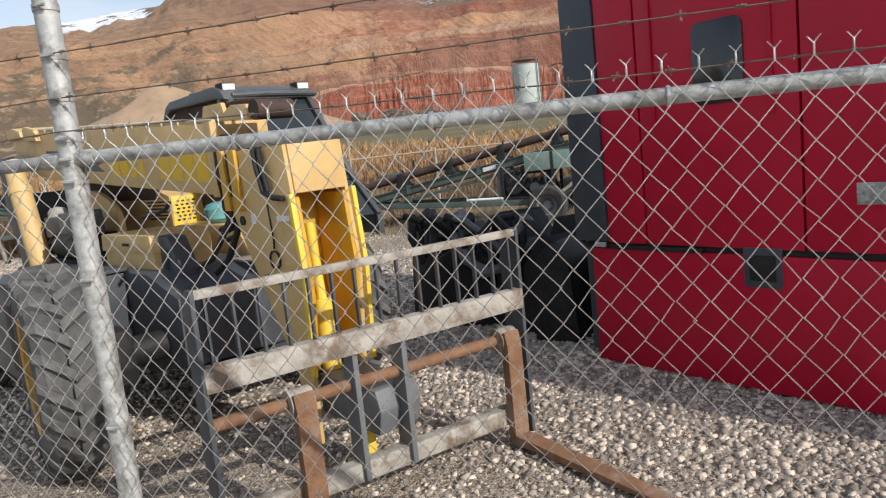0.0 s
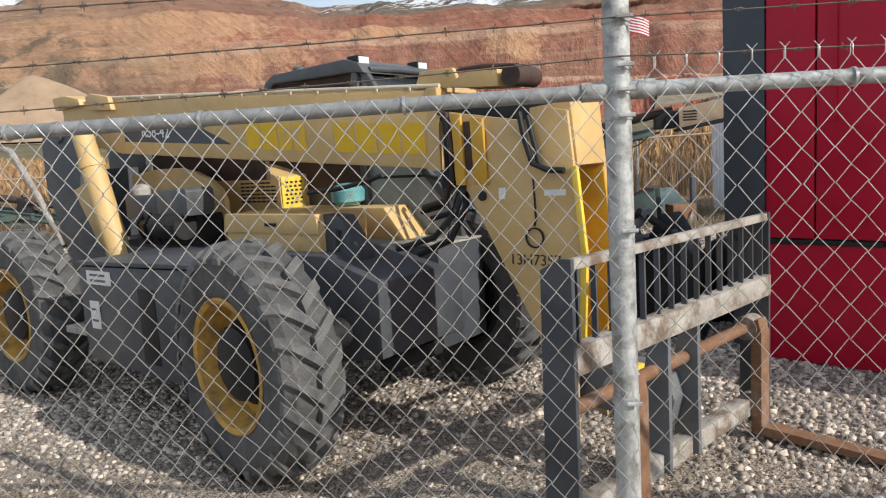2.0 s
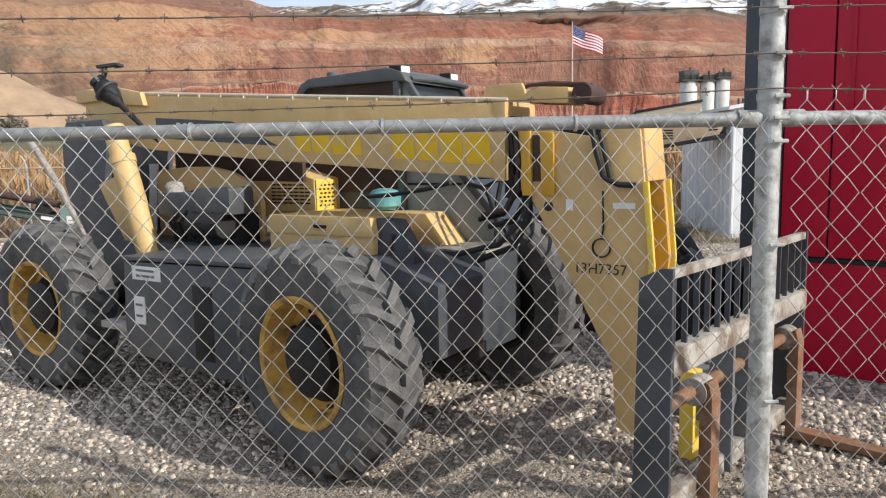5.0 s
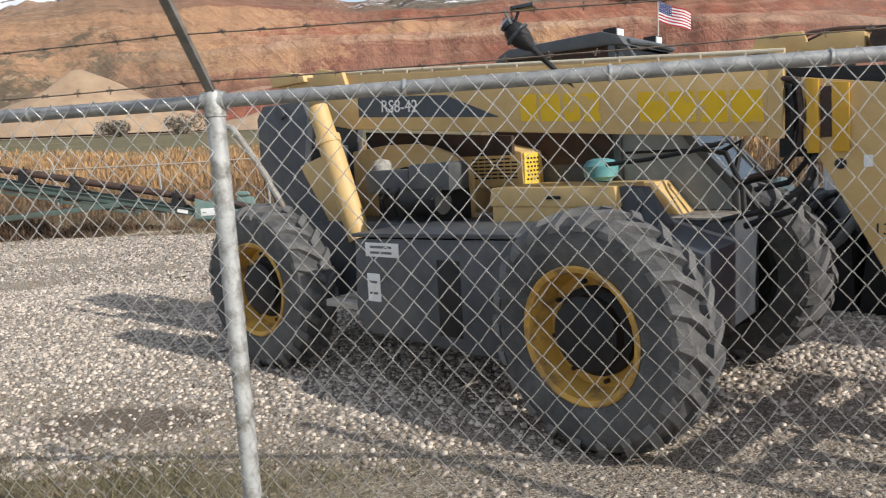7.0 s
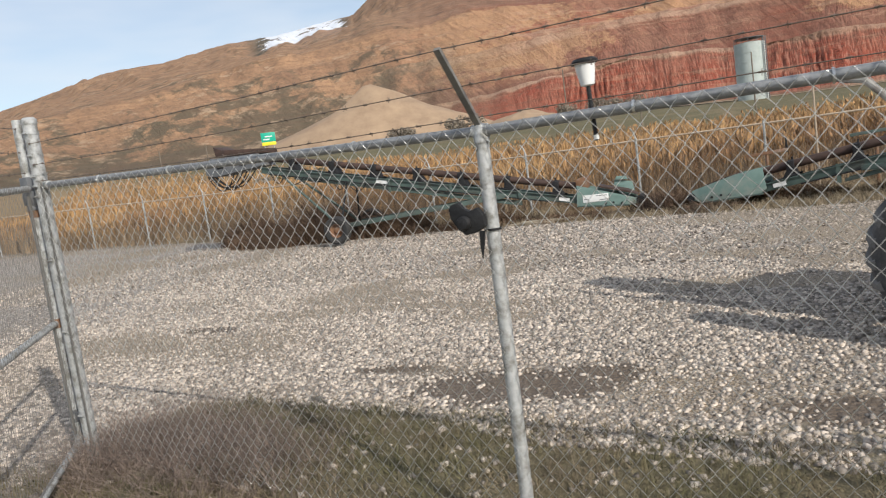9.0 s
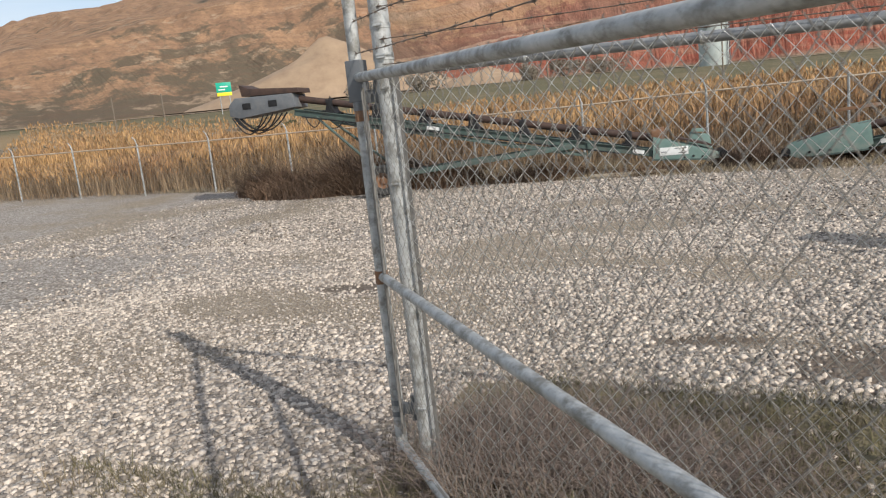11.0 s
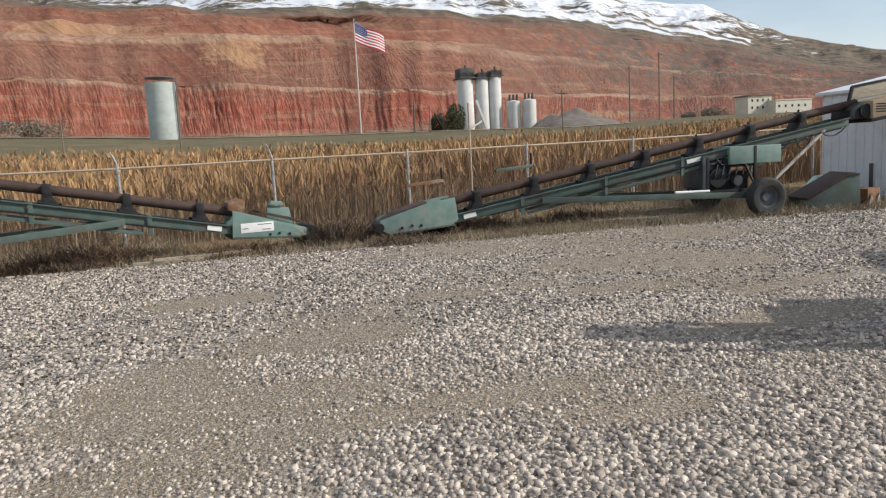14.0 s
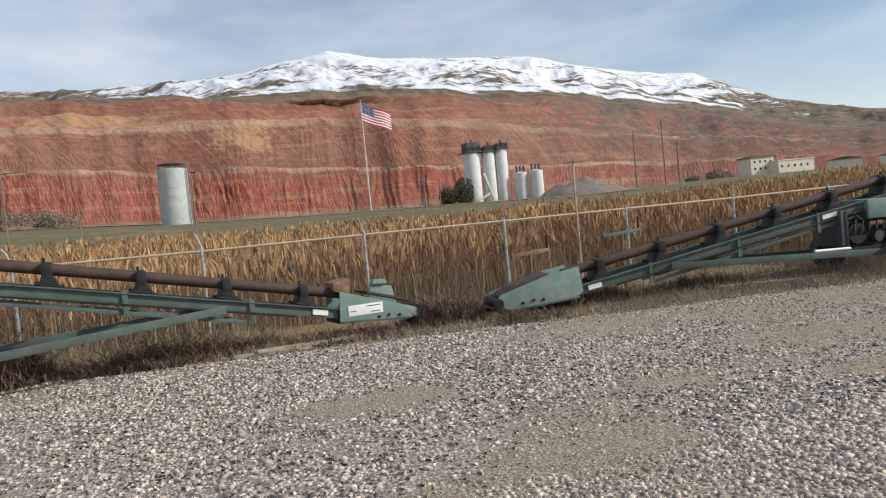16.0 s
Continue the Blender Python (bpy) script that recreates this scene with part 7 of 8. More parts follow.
    # dark heap of hoses and machine parts by the red unit
    H = thing("machine_scrap", pose(1.25, 7.05, 0, 0, 0, -39), "heap of black hoses and greasy machine parts beside the red enclosure", "scrap heap")
    rng = random.Random(8)
    for i in range(15):
        bm = BM()
        x, y = -1.35 + 2.1 * i / 14, rng.uniform(-0.35, 0.35)
        sx, sy, sz = rng.uniform(0.2, 0.4), rng.uniform(0.2, 0.35), rng.uniform(0.75, 1.12)
        tilt = Matrix.Translation((x, y, 0)) @ Matrix.Rotation(rng.uniform(-0.5, 0.5), 4, "Z")
        prism(bm, [(-sx, -0.03), (-sx * 0.8, sz * rng.uniform(0.6, 1.0)), (-sx * 0.1, sz), (sx * 0.7, sz * rng.uniform(0.5, 0.95)), (sx, -0.03)], -sy, sy, "y", 0.05)
        for v in bm.verts:
            v.co = tilt @ v.co
        part("machine_block", bm, DARK, H)
    for i in range(14):
        bm = BM()
        x0 = rng.uniform(-1.5, -0.3)
        pts = [(x0 + 0.17 * j, -0.42 + 0.16 * math.sin(j * 1.1 + i), 0.82 + 0.28 * math.sin(j * 0.9 + i * 0.7)) for j in range(7)]
        tube(bm, pts, rng.uniform(0.025, 0.05), 8)
        part("hose", bm, GREYP if i % 4 == 0 else DARK, H)


scrap()


# ---------------------------------------------------------------- far fence
def build_far_fence():
    F = thing("far_fence", Matrix(), "weathered chain-link fence in front of the reeds", "fence")
    ya = 19.2
    xs = [-11.75 + 3.1 * k for k in range(-8, 9)]
    for i, x in enumerate(xs):
        z = float(ground_z(x, ya))
        bm = BM()
        rod(bm, (x, ya, z - 0.1), (x, ya, z + 1.80), 0.032, n=10)
        if x < -7:
            tube(bm, [(x, ya, z + 1.80), (x - 0.05, ya, z + 1.95), (x - 0.11, ya - 0.05, z + 2.06)], 0.02, 6)
        part("post", bm, GALV, F)
    for a, b2 in zip(xs, xs[1:]):
        bm = BM()
        rod(bm, (a, ya, float(ground_z(a, ya)) + 1.72), (b2, ya, float(ground_z(b2, ya)) + 1.72), 0.024, n=8)
        part("top_rail", bm, TANRAIL, F, "rusty tan rail")
        v, f = link_mesh((a, ya - 0.04), (b2, ya - 0.04), 1.70, 1.70, r=0.0022, pitch=0.10, step=0.058, seed=int(a * 7) % 97, twist=0.0, sides=3)
        fb = new("wire_fabric", raw("wire_fabric", v, f, ARM))
        fb.parent = F
        tagged(fb, kind="stuff")
    bm = BM()
    rod(bm, (-4.45, 18.0, 0), (-4.45, 18.0, 2.75), 0.022, n=10)
    P = new("steel_pole", mesh_of("steel_pole", bm, TANRAIL, 35))
    tagged(P, "thin rust-tan steel pole standing in the reeds", "pole")


build_far_fence()


# ---------------------------------------------------------------- reeds, weeds, grass
def ribbons(n, x, y, h, rng, width, lean, bend, segs=2, z0=None, taper=True, plume=None):
    """Upright blades: n ribbons of segs quads each, leaning and bending; returns vertices and quads."""
    a = rng.uniform(0, 6.283, n)
    b = rng.uniform(0, 6.283, n)
    ln = rng.normal(0, lean, n)
    z = ground_z(x, y) if z0 is None else z0
    V = np.zeros((n, segs + 1, 2, 3))
    for k in range(segs + 1):
        t = k / segs
        off = h * (ln * t + bend * t * t * rng.uniform(0.5, 1.5, n))
        cx, cy, cz = x + off * np.cos(b), y + off * np.sin(b), z - 0.03 + h * t * (1 - 0.25 * bend * t)
        w = width * ((1 - 0.85 * t) if taper else np.interp(t, [0, 0.35, 1], [0.35, 1.0, 0.15])) * 0.5
        V[:, k, 0] = np.stack([cx - w * np.cos(a), cy - w * np.sin(a), cz], -1)
        V[:, k, 1] = np.stack([cx + w * np.cos(a), cy + w * np.sin(a), cz], -1)
    idx = np.arange(n)[:, None, None] * (segs + 1) * 2 + np.arange(segs)[None, :, None] * 2 + np.array([0, 1, 3, 2])[None, None]
    return V.reshape(-1, 3), idx.reshape(-1, 4)


def stack(*parts):
    V, F, base = [], [], 0
    for v, f in parts:
        V.append(v)
        F.append(f + base)
        base += len(v)
    return np.concatenate(V), np.concatenate(F)


def build_reeds():
    rng = np.random.RandomState(77)
    def place(n, y0, y1):
        y = rng.uniform(y0, y1, n)
        half = 14 + (y - 3) * 1.05
        x = -8 + rng.uniform(-1.05, 1.15, n) * half
        ok = np.ones(n, bool)
        ok &= ~((x > 4.6) & (x < 11) & (y < 20.5))
        return x[ok], y[ok]
    stems, heads = [], []
    for n, y0, y1, w, hs in ((16000, 19.6, 24, 0.016, (1.5, 2.15)), (12000, 24, 33, 0.022, (1.6, 2.25)), (10000, 33, 48, 0.032, (1.7, 2.35)), (8000, 48, 74, 0.055, (1.8, 2.5))):
        x, y = place(n, y0, y1)
        patch = 0.82 + 0.22 * waves(x, y, 91, 3, 3.5)
        h = rng.uniform(*hs, len(x)) * patch
        stems.append(ribbons(len(x), x, y, h, rng, w, 0.07, 0.10))
        stems.append(ribbons(len(x), x + rng.normal(0, 0.05, len(x)), y, h * 0.8, rng, w * 1.3, 0.16, 0.25))
        k = rng.uniform(0, 1, len(x)) < 0.8
        hx, hy, hh = x[k], y[k], h[k]
        heads.append(ribbons(len(hx), hx + rng.normal(0, 0.03, len(hx)), hy, rng.uniform(0.22, 0.42, len(hx)), rng, w * 2.6 + 0.02, 0.25, 0.25, 3, ground_z(hx, hy) + hh * 0.80, False))
        heads.append(ribbons(len(hx), hx, hy, rng.uniform(0.2, 0.38, len(hx)), rng, w * 2.4 + 0.015, 0.3, 0.3, 3, ground_z(hx, hy) + hh * rng.uniform(0.42, 0.8, len(hx)), False))
    v, f = stack(*stems)
    tagged(new("reed_stems", raw("reed_stems", v, f, REED)), "dense dry tan reeds behind the far fence", "reeds", "", "stuff")
    v, f = stack(*heads)
    tagged(new("reed_plumes", raw("reed_plumes", v, f, PLUME)), "rust-brown seed plumes over the dry reeds", "reeds", "", "stuff")


build_reeds()


def build_weeds():
    rng = np.random.RandomState(31)
    # dry weeds around the conveyors and along the yard's far edge
    n = 21000
    x = rng.uniform(-30, 8, n)
    edge = 14.9 - 0.19 * x - 0.0
    y = edge + np.abs(rng.normal(0, 1.5, n)) - 0.35
    ok = (y < 19.8) & (waves(x, y, 17, 3, 1.2) > -0.5) & ~((x > 4.9) & (x < 10.2) & (y > 14.2))
    x, y = x[ok], y[ok]
    tall = np.clip((y - edge[ok]) / 3.0, 0.15, 1.0)
    h = rng.uniform(0.10, 0.45, len(x)) * (0.4 + 1.0 * tall)
    parts = [ribbons(len(x), x + rng.normal(0, 0.05, len(x)), y + rng.normal(0, 0.05, len(x)), h * rng.uniform(0.6, 1.2, len(x)), rng, 0.012, 0.45, 0.5) for _ in range(4)]
    v, f = stack(*parts)
    tagged(new("dry_weeds", raw("dry_weeds", v, f, DRYGRASS)), "dry brown weeds round the conveyors", "weeds", "", "stuff")
    # short grass along the near fence
    n = 15000
    x = rng.uniform(-11.5, -1.8, n)
    y = fence_y(x) + rng.uniform(-0.7, 1.35, n)
    ok = (waves(x, y, 23, 3, 0.8) > -0.25) & ~((x < -9.3) & (y > 2.6)) & (rng.uniform(0, 1, n) < np.interp(x, [-8, -3, -1.8], [1, 0.6, 0.1]))
    x, y = x[ok], y[ok]
    parts = [ribbons(len(x), x + rng.normal(0, 0.03, len(x)), y + rng.normal(0, 0.03, len(x)), rng.uniform(0.03, 0.17, len(x)), rng, 0.008, 0.5, 0.6) for _ in range(3)]
    v, f = stack(*parts)
    tagged(new("grass", raw("grass", v, f, GRASS)), "short green and dry grass along the fence", "grass", "", "stuff")
    # dead brush at the gate post
    n = 1900
    c = rng.uniform(0, 1, n) ** 1.4
    x = -9.2 + 1.5 * c + rng.normal(0, 0.2, n)
    y = fence_y(x) + 0.28 + rng.normal(0, 0.28, n)
    v, f = stack(*[ribbons(n, x + rng.normal(0, 0.06, n), y + rng.normal(0, 0.06, n), rng.uniform(0.12, 0.46, n) * (1 - 0.5 * c), rng, 0.0065, 0.8, 0.9, 3) for _ in range(4)])
    tagged(new("dead_brush", raw("dead_brush", v, f, TWIG)), "tangle of grey-brown dead brush at the gate post", "brush", "", "stuff")

    # tumbleweeds and dark dead shrubs caught round the conveyors
    def mound(cx, cy, rx, ry, h, n, mat, label):
        a, q = rng.uniform(0, 6.283, n), np.sqrt(rng.uniform(0, 1, n))
        x, y = cx + rx * q * np.cos(a), cy + ry * q * np.sin(a)
        hh = 1.5 * h * (1 - 0.6 * q * q) * rng.uniform(0.5, 1.15, n)
        v, f = stack(*[ribbons(n, x + rng.normal(0, 0.05, n), y + rng.normal(0, 0.05, n), hh * k, rng, 0.028, 0.45, 0.7, 2) for k in (1.0, 0.85, 0.65, 0.45)])
        tagged(new("tumbleweed", raw("tumbleweed", v, f, mat)), label, "tumbleweed", "", "stuff")
    for cx, cy, rx, ry, h, n in ((-17.6, 17.4, 1.6, 0.8, 1.15, 1200), (-19.3, 16.9, 1.6, 0.7, 0.65, 800), (-15.2, 17.6, 1.1, 0.6, 0.85, 600), (-20.9, 17.9, 1.2, 0.8, 1.0, 500)):
        mound(cx, cy, rx, ry, h, n, TUMBLE, "dark brown dead shrub under the conveyor head")
    for cx, cy, rx, ry, h, n in ((-7.7, 17.3, 0.9, 0.6, 0.55, 500), (-12.5, 17.4, 1.6, 0.5, 0.5, 500), (-9.8, 16.9, 1.3, 0.35, 0.28, 420), (-5.0, 17.2, 1.1, 0.5, 0.45, 400), (-6.6, 16.3, 0.9, 0.3, 0.25, 250), (-2.6, 16.9, 1.2, 0.4, 0.35, 300)):
        mound(cx, cy, rx, ry, h, n, TUMBLE, "dry tumbleweed caught against the conveyor")


build_weeds()


# ---------------------------------------------------------------- far things below the quarry
def polar(az, r):
    a = radians(az)
    return CX + r * math.sin(a), CY + r * math.cos(a)


def el_z(el, r):
    return CZ + r * math.tan(radians(el))


def far_ground(x, y):
    return float(ground_z(x, y))


def build_tank():
    x, y = polar(-1.6, 150)
    z0, z1 = far_ground(x, y) - 0.3, el_z(5.95, 150)
    T = thing("storage_tank", pose(x, y, z0), "tall pale grey steel storage tank with ladder", "tank")
    h = z1 - z0
    bm = BM()
    lathe(bm, [(2.75, 0), (2.75, h), (0.0, h + 0.5)], n=36)
    for k in range(1, 6):
        lathe(bm, [(2.74, h * k / 6 - 0.08), (2.80, h * k / 6 - 0.08), (2.80, h * k / 6 + 0.08), (2.74, h * k / 6 + 0.08)], n=36)
    part("shell", bm, TANKPAINT, T)
    bm = BM()
    for dx in (2.55, 2.95):
        rod(bm, (dx, -1.7, 0), (dx, -1.7, h + 0.8), 0.08, n=6)
    for k in range(24):
        rod(bm, (2.55, -1.7, h * k / 24), (2.95, -1.7, h * k / 24), 0.05, n=5)
    part("ladder", bm, GREYP, T)
    bm = BM()
    lathe(bm, [(2.7, h + 0.9), (2.74, h + 0.9), (2.74, h + 0.98), (2.7, h + 0.98)], n=30)
    for k in range(12):
        a = 2 * math.pi * k / 12
        rod(bm, (2.72 * math.cos(a), 2.72 * math.sin(a), h), (2.72 * math.cos(a), 2.72 * math.sin(a), h + 0.95), 0.04, n=5)
    part("top_rail", bm, GREYP, T)


def build_silos():
    for i, (az, top, r) in enumerate(((21.45, 5.38, 2.0), (22.75, 5.35, 1.65), (23.75, 5.5, 1.65))):
        x, y = polar(az, 180 + i)
        z0 = far_ground(x, y) - 0.3
        h = el_z(top, 180) - z0
        S = thing("tall_silo", pose(x, y, z0), "tall pale concrete silo with dark machinery on top", "silo", "tall silos")
        bm = BM()
        lathe(bm, [(r, 0), (r, h), (r * 0.9, h + 0.3), (0.0, h + 0.4)], n=28)
        part("shaft", bm, CONCRETE, S)
        bm = BM()
        box(bm, (-r * 0.9, -r * 0.9, h + 0.2), (r * 0.9, r * 0.9, h + 1.5 + (1.1 if i == 0 else 0)), 0.1)
        box(bm, (-r * 1.15, -r * 1.15, h + 0.1), (r * 1.15, r * 1.15, h + 0.35), 0.05)
        for dx in (-0.8, 0.0, 0.8):
            rod(bm, (dx * r, -r, h), (dx * r, -r, h + 1.9), 0.10, n=5)
        rod(bm, (0.3, 0, h), (0.3, 0, h + 2.6 + (0.8 if i == 0 else 0)), 0.3, n=8)
        for k in range(3):
            beam(bm, (-r, -r, h + 0.5 + 0.5 * k), (r, -r, h + 0.5 + 0.5 * k), 0.1, 0.1)
        part("head_house", bm, SILOTOP, S, "dark machinery house")
    for i, (az, top) in enumerate(((25.2, 3.5), (26.4, 3.55))):
        x, y = polar(az, 182)
        z0 = far_ground(x, y) - 0.3
        h = el_z(top, 182) - z0
        S = thing("short_silo", pose(x, y, z0), "short pale steel silo with black vents", "silo", "short silos")
        bm = BM()
        lathe(bm, [(1.75, 0), (1.75, h), (0.0, h + 0.4)], n=28)
        part("shaft", bm, CONCRETE, S)
        for dx in (-1.0, 0.0, 1.0):
            bm = BM()
            rod(bm, (dx, 0, h), (dx, 0, h + 1.7), 0.28, n=8)
            part("vent", bm, SILOTOP, S)
    x, y = polar(22.6, 176)
    z0 = far_ground(x, y)
    D = thing("discharge_chute", pose(x, y, z0), "pale inclined discharge chute beneath the silos", "chute")
    bm = BM()
    beam(bm, (-1.2, 0, 7.0), (1.2, 0, 0.3), 0.5, 0.5, 0.05)
    part("trough", bm, CONCRETE, D)
    bm = BM()
    beam(bm, (-3.2, 0, 0.2), (0.2, 0, 2.0), 0.4, 0.4, 0.04)
    part("feeder", bm, CONCRETE, D)


def flag_mat(name, c):
    return surface(name, tuple(v * 0.92 for v in c), c, 3, 0.7, 0, 0.0)


def build_flag():
    x, y = polar(13.05, 168)
    z0 = far_ground(x, y) - 0.3
    zt = el_z(10.1, 168)
    P = thing("flagpole", pose(x, y, z0), "tall pale steel flagpole with a striped flag", "flagpole")
    bm = BM()
    rod(bm, (0, 0, 0), (0, 0, zt - z0 + 0.3), 0.16, 0.09, n=10)
    lathe(bm, [(0.0, 0), (0.2, 0.15), (0.0, 0.35)], Matrix.Translation((0, 0, zt - z0 + 0.25)), 10)
    part("pole", bm, CONCRETE, P)
    F = new("flag")
    F.parent = P
    mats = {"r": flag_mat("flag_red", (0.45, 0.02, 0.04)), "w": flag_mat("flag_white", (0.80, 0.80, 0.80)), "b": flag_mat("flag_blue", (0.02, 0.03, 0.16))}
    L, Hf = 7.6, 4.4
    top = zt - z0 - 0.1

    def at(u, v, d=0.0):
        droop = -0.42 * u * L - 0.35 * math.sin(u * 5.0 + 0.6) * u
        return Vector((0.15 + u * L * 0.90, 0.5 * math.sin(u * 7 + v * 0.8) * u - d, top - v * Hf * (1 - 0.12 * u) + droop))
    for k in range(13):
        v0, v1 = k / 13, (k + 1) / 13
        bm = BM()
        n = 16
        u0 = 0.4 if k < 7 else 0.0
        rows = []
        for d in (0.0, 0.02):
            rows.append([(bm.verts.new(at(u0 + (1 - u0) * i / n, v0, d)), bm.verts.new(at(u0 + (1 - u0) * i / n, v1, d))) for i in range(n + 1)])
        for side in rows:
            for a, b2 in zip(side, side[1:]):
                bm.faces.new((a[0], b2[0], b2[1], a[1]))
        part("stripe", bm, mats["r" if k % 2 == 0 else "w"], F, "", 60)
    bm = BM()
    n = 8
    for d in (0.0, 0.02):
        side = [(bm.verts.new(at(0.4 * i / n, 0, d)), bm.verts.new(at(0.4 * i / n, 7 / 13, d))) for i in range(n + 1)]
        for a, b2 in zip(side, side[1:]):
            bm.faces.new((a[0], b2[0], b2[1], a[1]))
    canton = part("canton", bm, mats["b"], F, "dark blue canton", 60)
    for r in range(5):
        for c in range(6):
            bm = BM()
            u, v = 0.035 + 0.065 * c, (0.6 + 1.35 * r) / 13
            p = at(u, v, 0.04)
            lathe(bm, [(0.0, 0), (0.10, 0.0), (0.10, 0.02), (0.0, 0.02)], Matrix.Translation(p) @ Matrix.Rotation(math.pi / 2, 4, "X"), 6)
            part("star", bm, mats["w"], canton)


def build_buildings():
    x, y = polar(43.4, 260)
    z0 = far_ground(x, y) + 0.5
    B = thing("stucco_building", pose(x, y, el_z(1.62, 260) - 0.2, 0, 0, -8), "two-storey cream stucco building with flat dark roof", "building")
    W, D, H = 8.6, 7, 5.0
    bm = BM()
    box(bm, (-W / 2, 0, -6), (W / 2, D, H), 0.0)
    part("wall", bm, CREAM, B)
    bm = BM()
    box(bm, (-W / 2 - 0.4, -0.4, H), (W / 2 + 0.4, D + 0.4, H + 0.35), 0.0)
    part("roof", bm, ROOFDARK, B)
    for zz in (0.9, 3.2):
        for k in range(4):
            bm = BM()
            xx = -W / 2 + 1.2 + k * 2.0
            box(bm, (xx, -0.06, zz), (xx + 0.6, 0.02, zz + 0.8), 0.0)
            part("window", bm, GLASSY, B)
    x, y = polar(45.6, 262)
    B = thing("long_building", pose(x, y, el_z(1.55, 260) - 0.2, 0, 0, -8), "long low cream building with flat roof", "building")
    bm = BM()
    box(bm, (-6.5, 0, -6), (6.8, 8, 3.4), 0.0)
    part("wall", bm, CREAM, B)
    bm = BM()
    box(bm, (-6.7, -0.2, 3.4), (7.0, 8.2, 3.7), 0.0)
    part("roof", bm, CREAM, B)
    for k in range(5):
        bm = BM()
        box(bm, (-5.6 + 2.4 * k, -0.05, 1.2), (-4.9 + 2.4 * k, 0.02, 2.0), 0.0)
        part("window", bm, GLASSY, B)
    for az, r, w, h in ((48.6, 250, 9, 2.6), (51.5, 240, 7, 2.4)):
        x, y = polar(az, r)
        B = thing("low_shed", pose(x, y, el_z(1.35, r) - 0.3, 0, 0, -az), "low dark-roofed roadside shed", "shed", "roadside sheds")
        bm = BM()
        box(bm, (-w / 2, 0, -5), (w / 2, 5, h), 0.0)
        part("wall", bm, CREAM, B)
        bm = BM()
        prism(bm, [(-w / 2 - 0.3, h), (0, h + 1.0), (w / 2 + 0.3, h)], -0.3, 5.3, "y")
        part("roof", bm, ROOFDARK, B)


def build_poles():
    for az, r, el in ((28.6, 120, 4.2), (34.1, 190, 5.6), (36.3, 200, 6.4), (37.4, 215, 4.6), (-14.2, 66, 6.6), (-9.0, 90, 3.6), (-1.0, 105, 5.4), (17.2, 150, 4.0), (18.4, 150, 3.6), (-47.5, 95, 4.2), (-44.0, 100, 4.2)):
        x, y = polar(az, r)
        z0 = far_ground(x, y) - 0.3
        z1 = el_z(el, r)
        P = thing("utility_pole", pose(x, y, z0, 0, 0, -az), "thin weathered utility pole", "utility pole", "utility poles")
        bm = BM()
        rad = 0.0011 * r
        rod(bm, (0, 0, 0), (0, 0, z1 - z0), rad, rad * 0.7, n=8)
        part("pole", bm, BARK, P)
        if az > 27:
            bm = BM()
            beam(bm, (-0.9, 0, z1 - z0 - 0.6), (0.9, 0, z1 - z0 - 0.6), 0.12, 0.14)
            part("cross_arm", bm, BARK, P)


def build_sign():
    x, y = polar(-39.2, 128)
    z0 = far_ground(x, y) - 0.2
    S = thing("highway_sign", pose(x, y, z0, 0, 0, 39), "green highway sign with a yellow panel below", "road sign")
    zb, zt = el_z(3.62, 128) - z0, el_z(4.62, 128) - z0
    for dx in (-0.8, 0.8):
        bm = BM()
        rod(bm, (dx, 0.1, 0), (dx, 0.1, zt - 0.1), 0.09, n=8)
        part("post", bm, GALV, S)
    bm = BM()
    box(bm, (-1.25, -0.03, zb + 0.62), (1.25, 0.03, zt), 0.02)
    g = part("panel", bm, SIGNGREEN, S, "green panel with white bars")
    for k, (a, b2) in enumerate(((-0.9, 0.2), (-0.6, 0.7))):
        bm = BM()
        box(bm, (a, -0.05, zb + 0.95 + 0.5 * k), (b2, -0.031, zb + 1.15 + 0.5 * k))
        part("word_bar", bm, WHITE, g)
    bm = BM()
    box(bm, (-1.2, -0.03, zb), (1.25, 0.03, zb + 0.58), 0.02)
    part("panel", bm, SIGNYEL, S, "yellow panel")


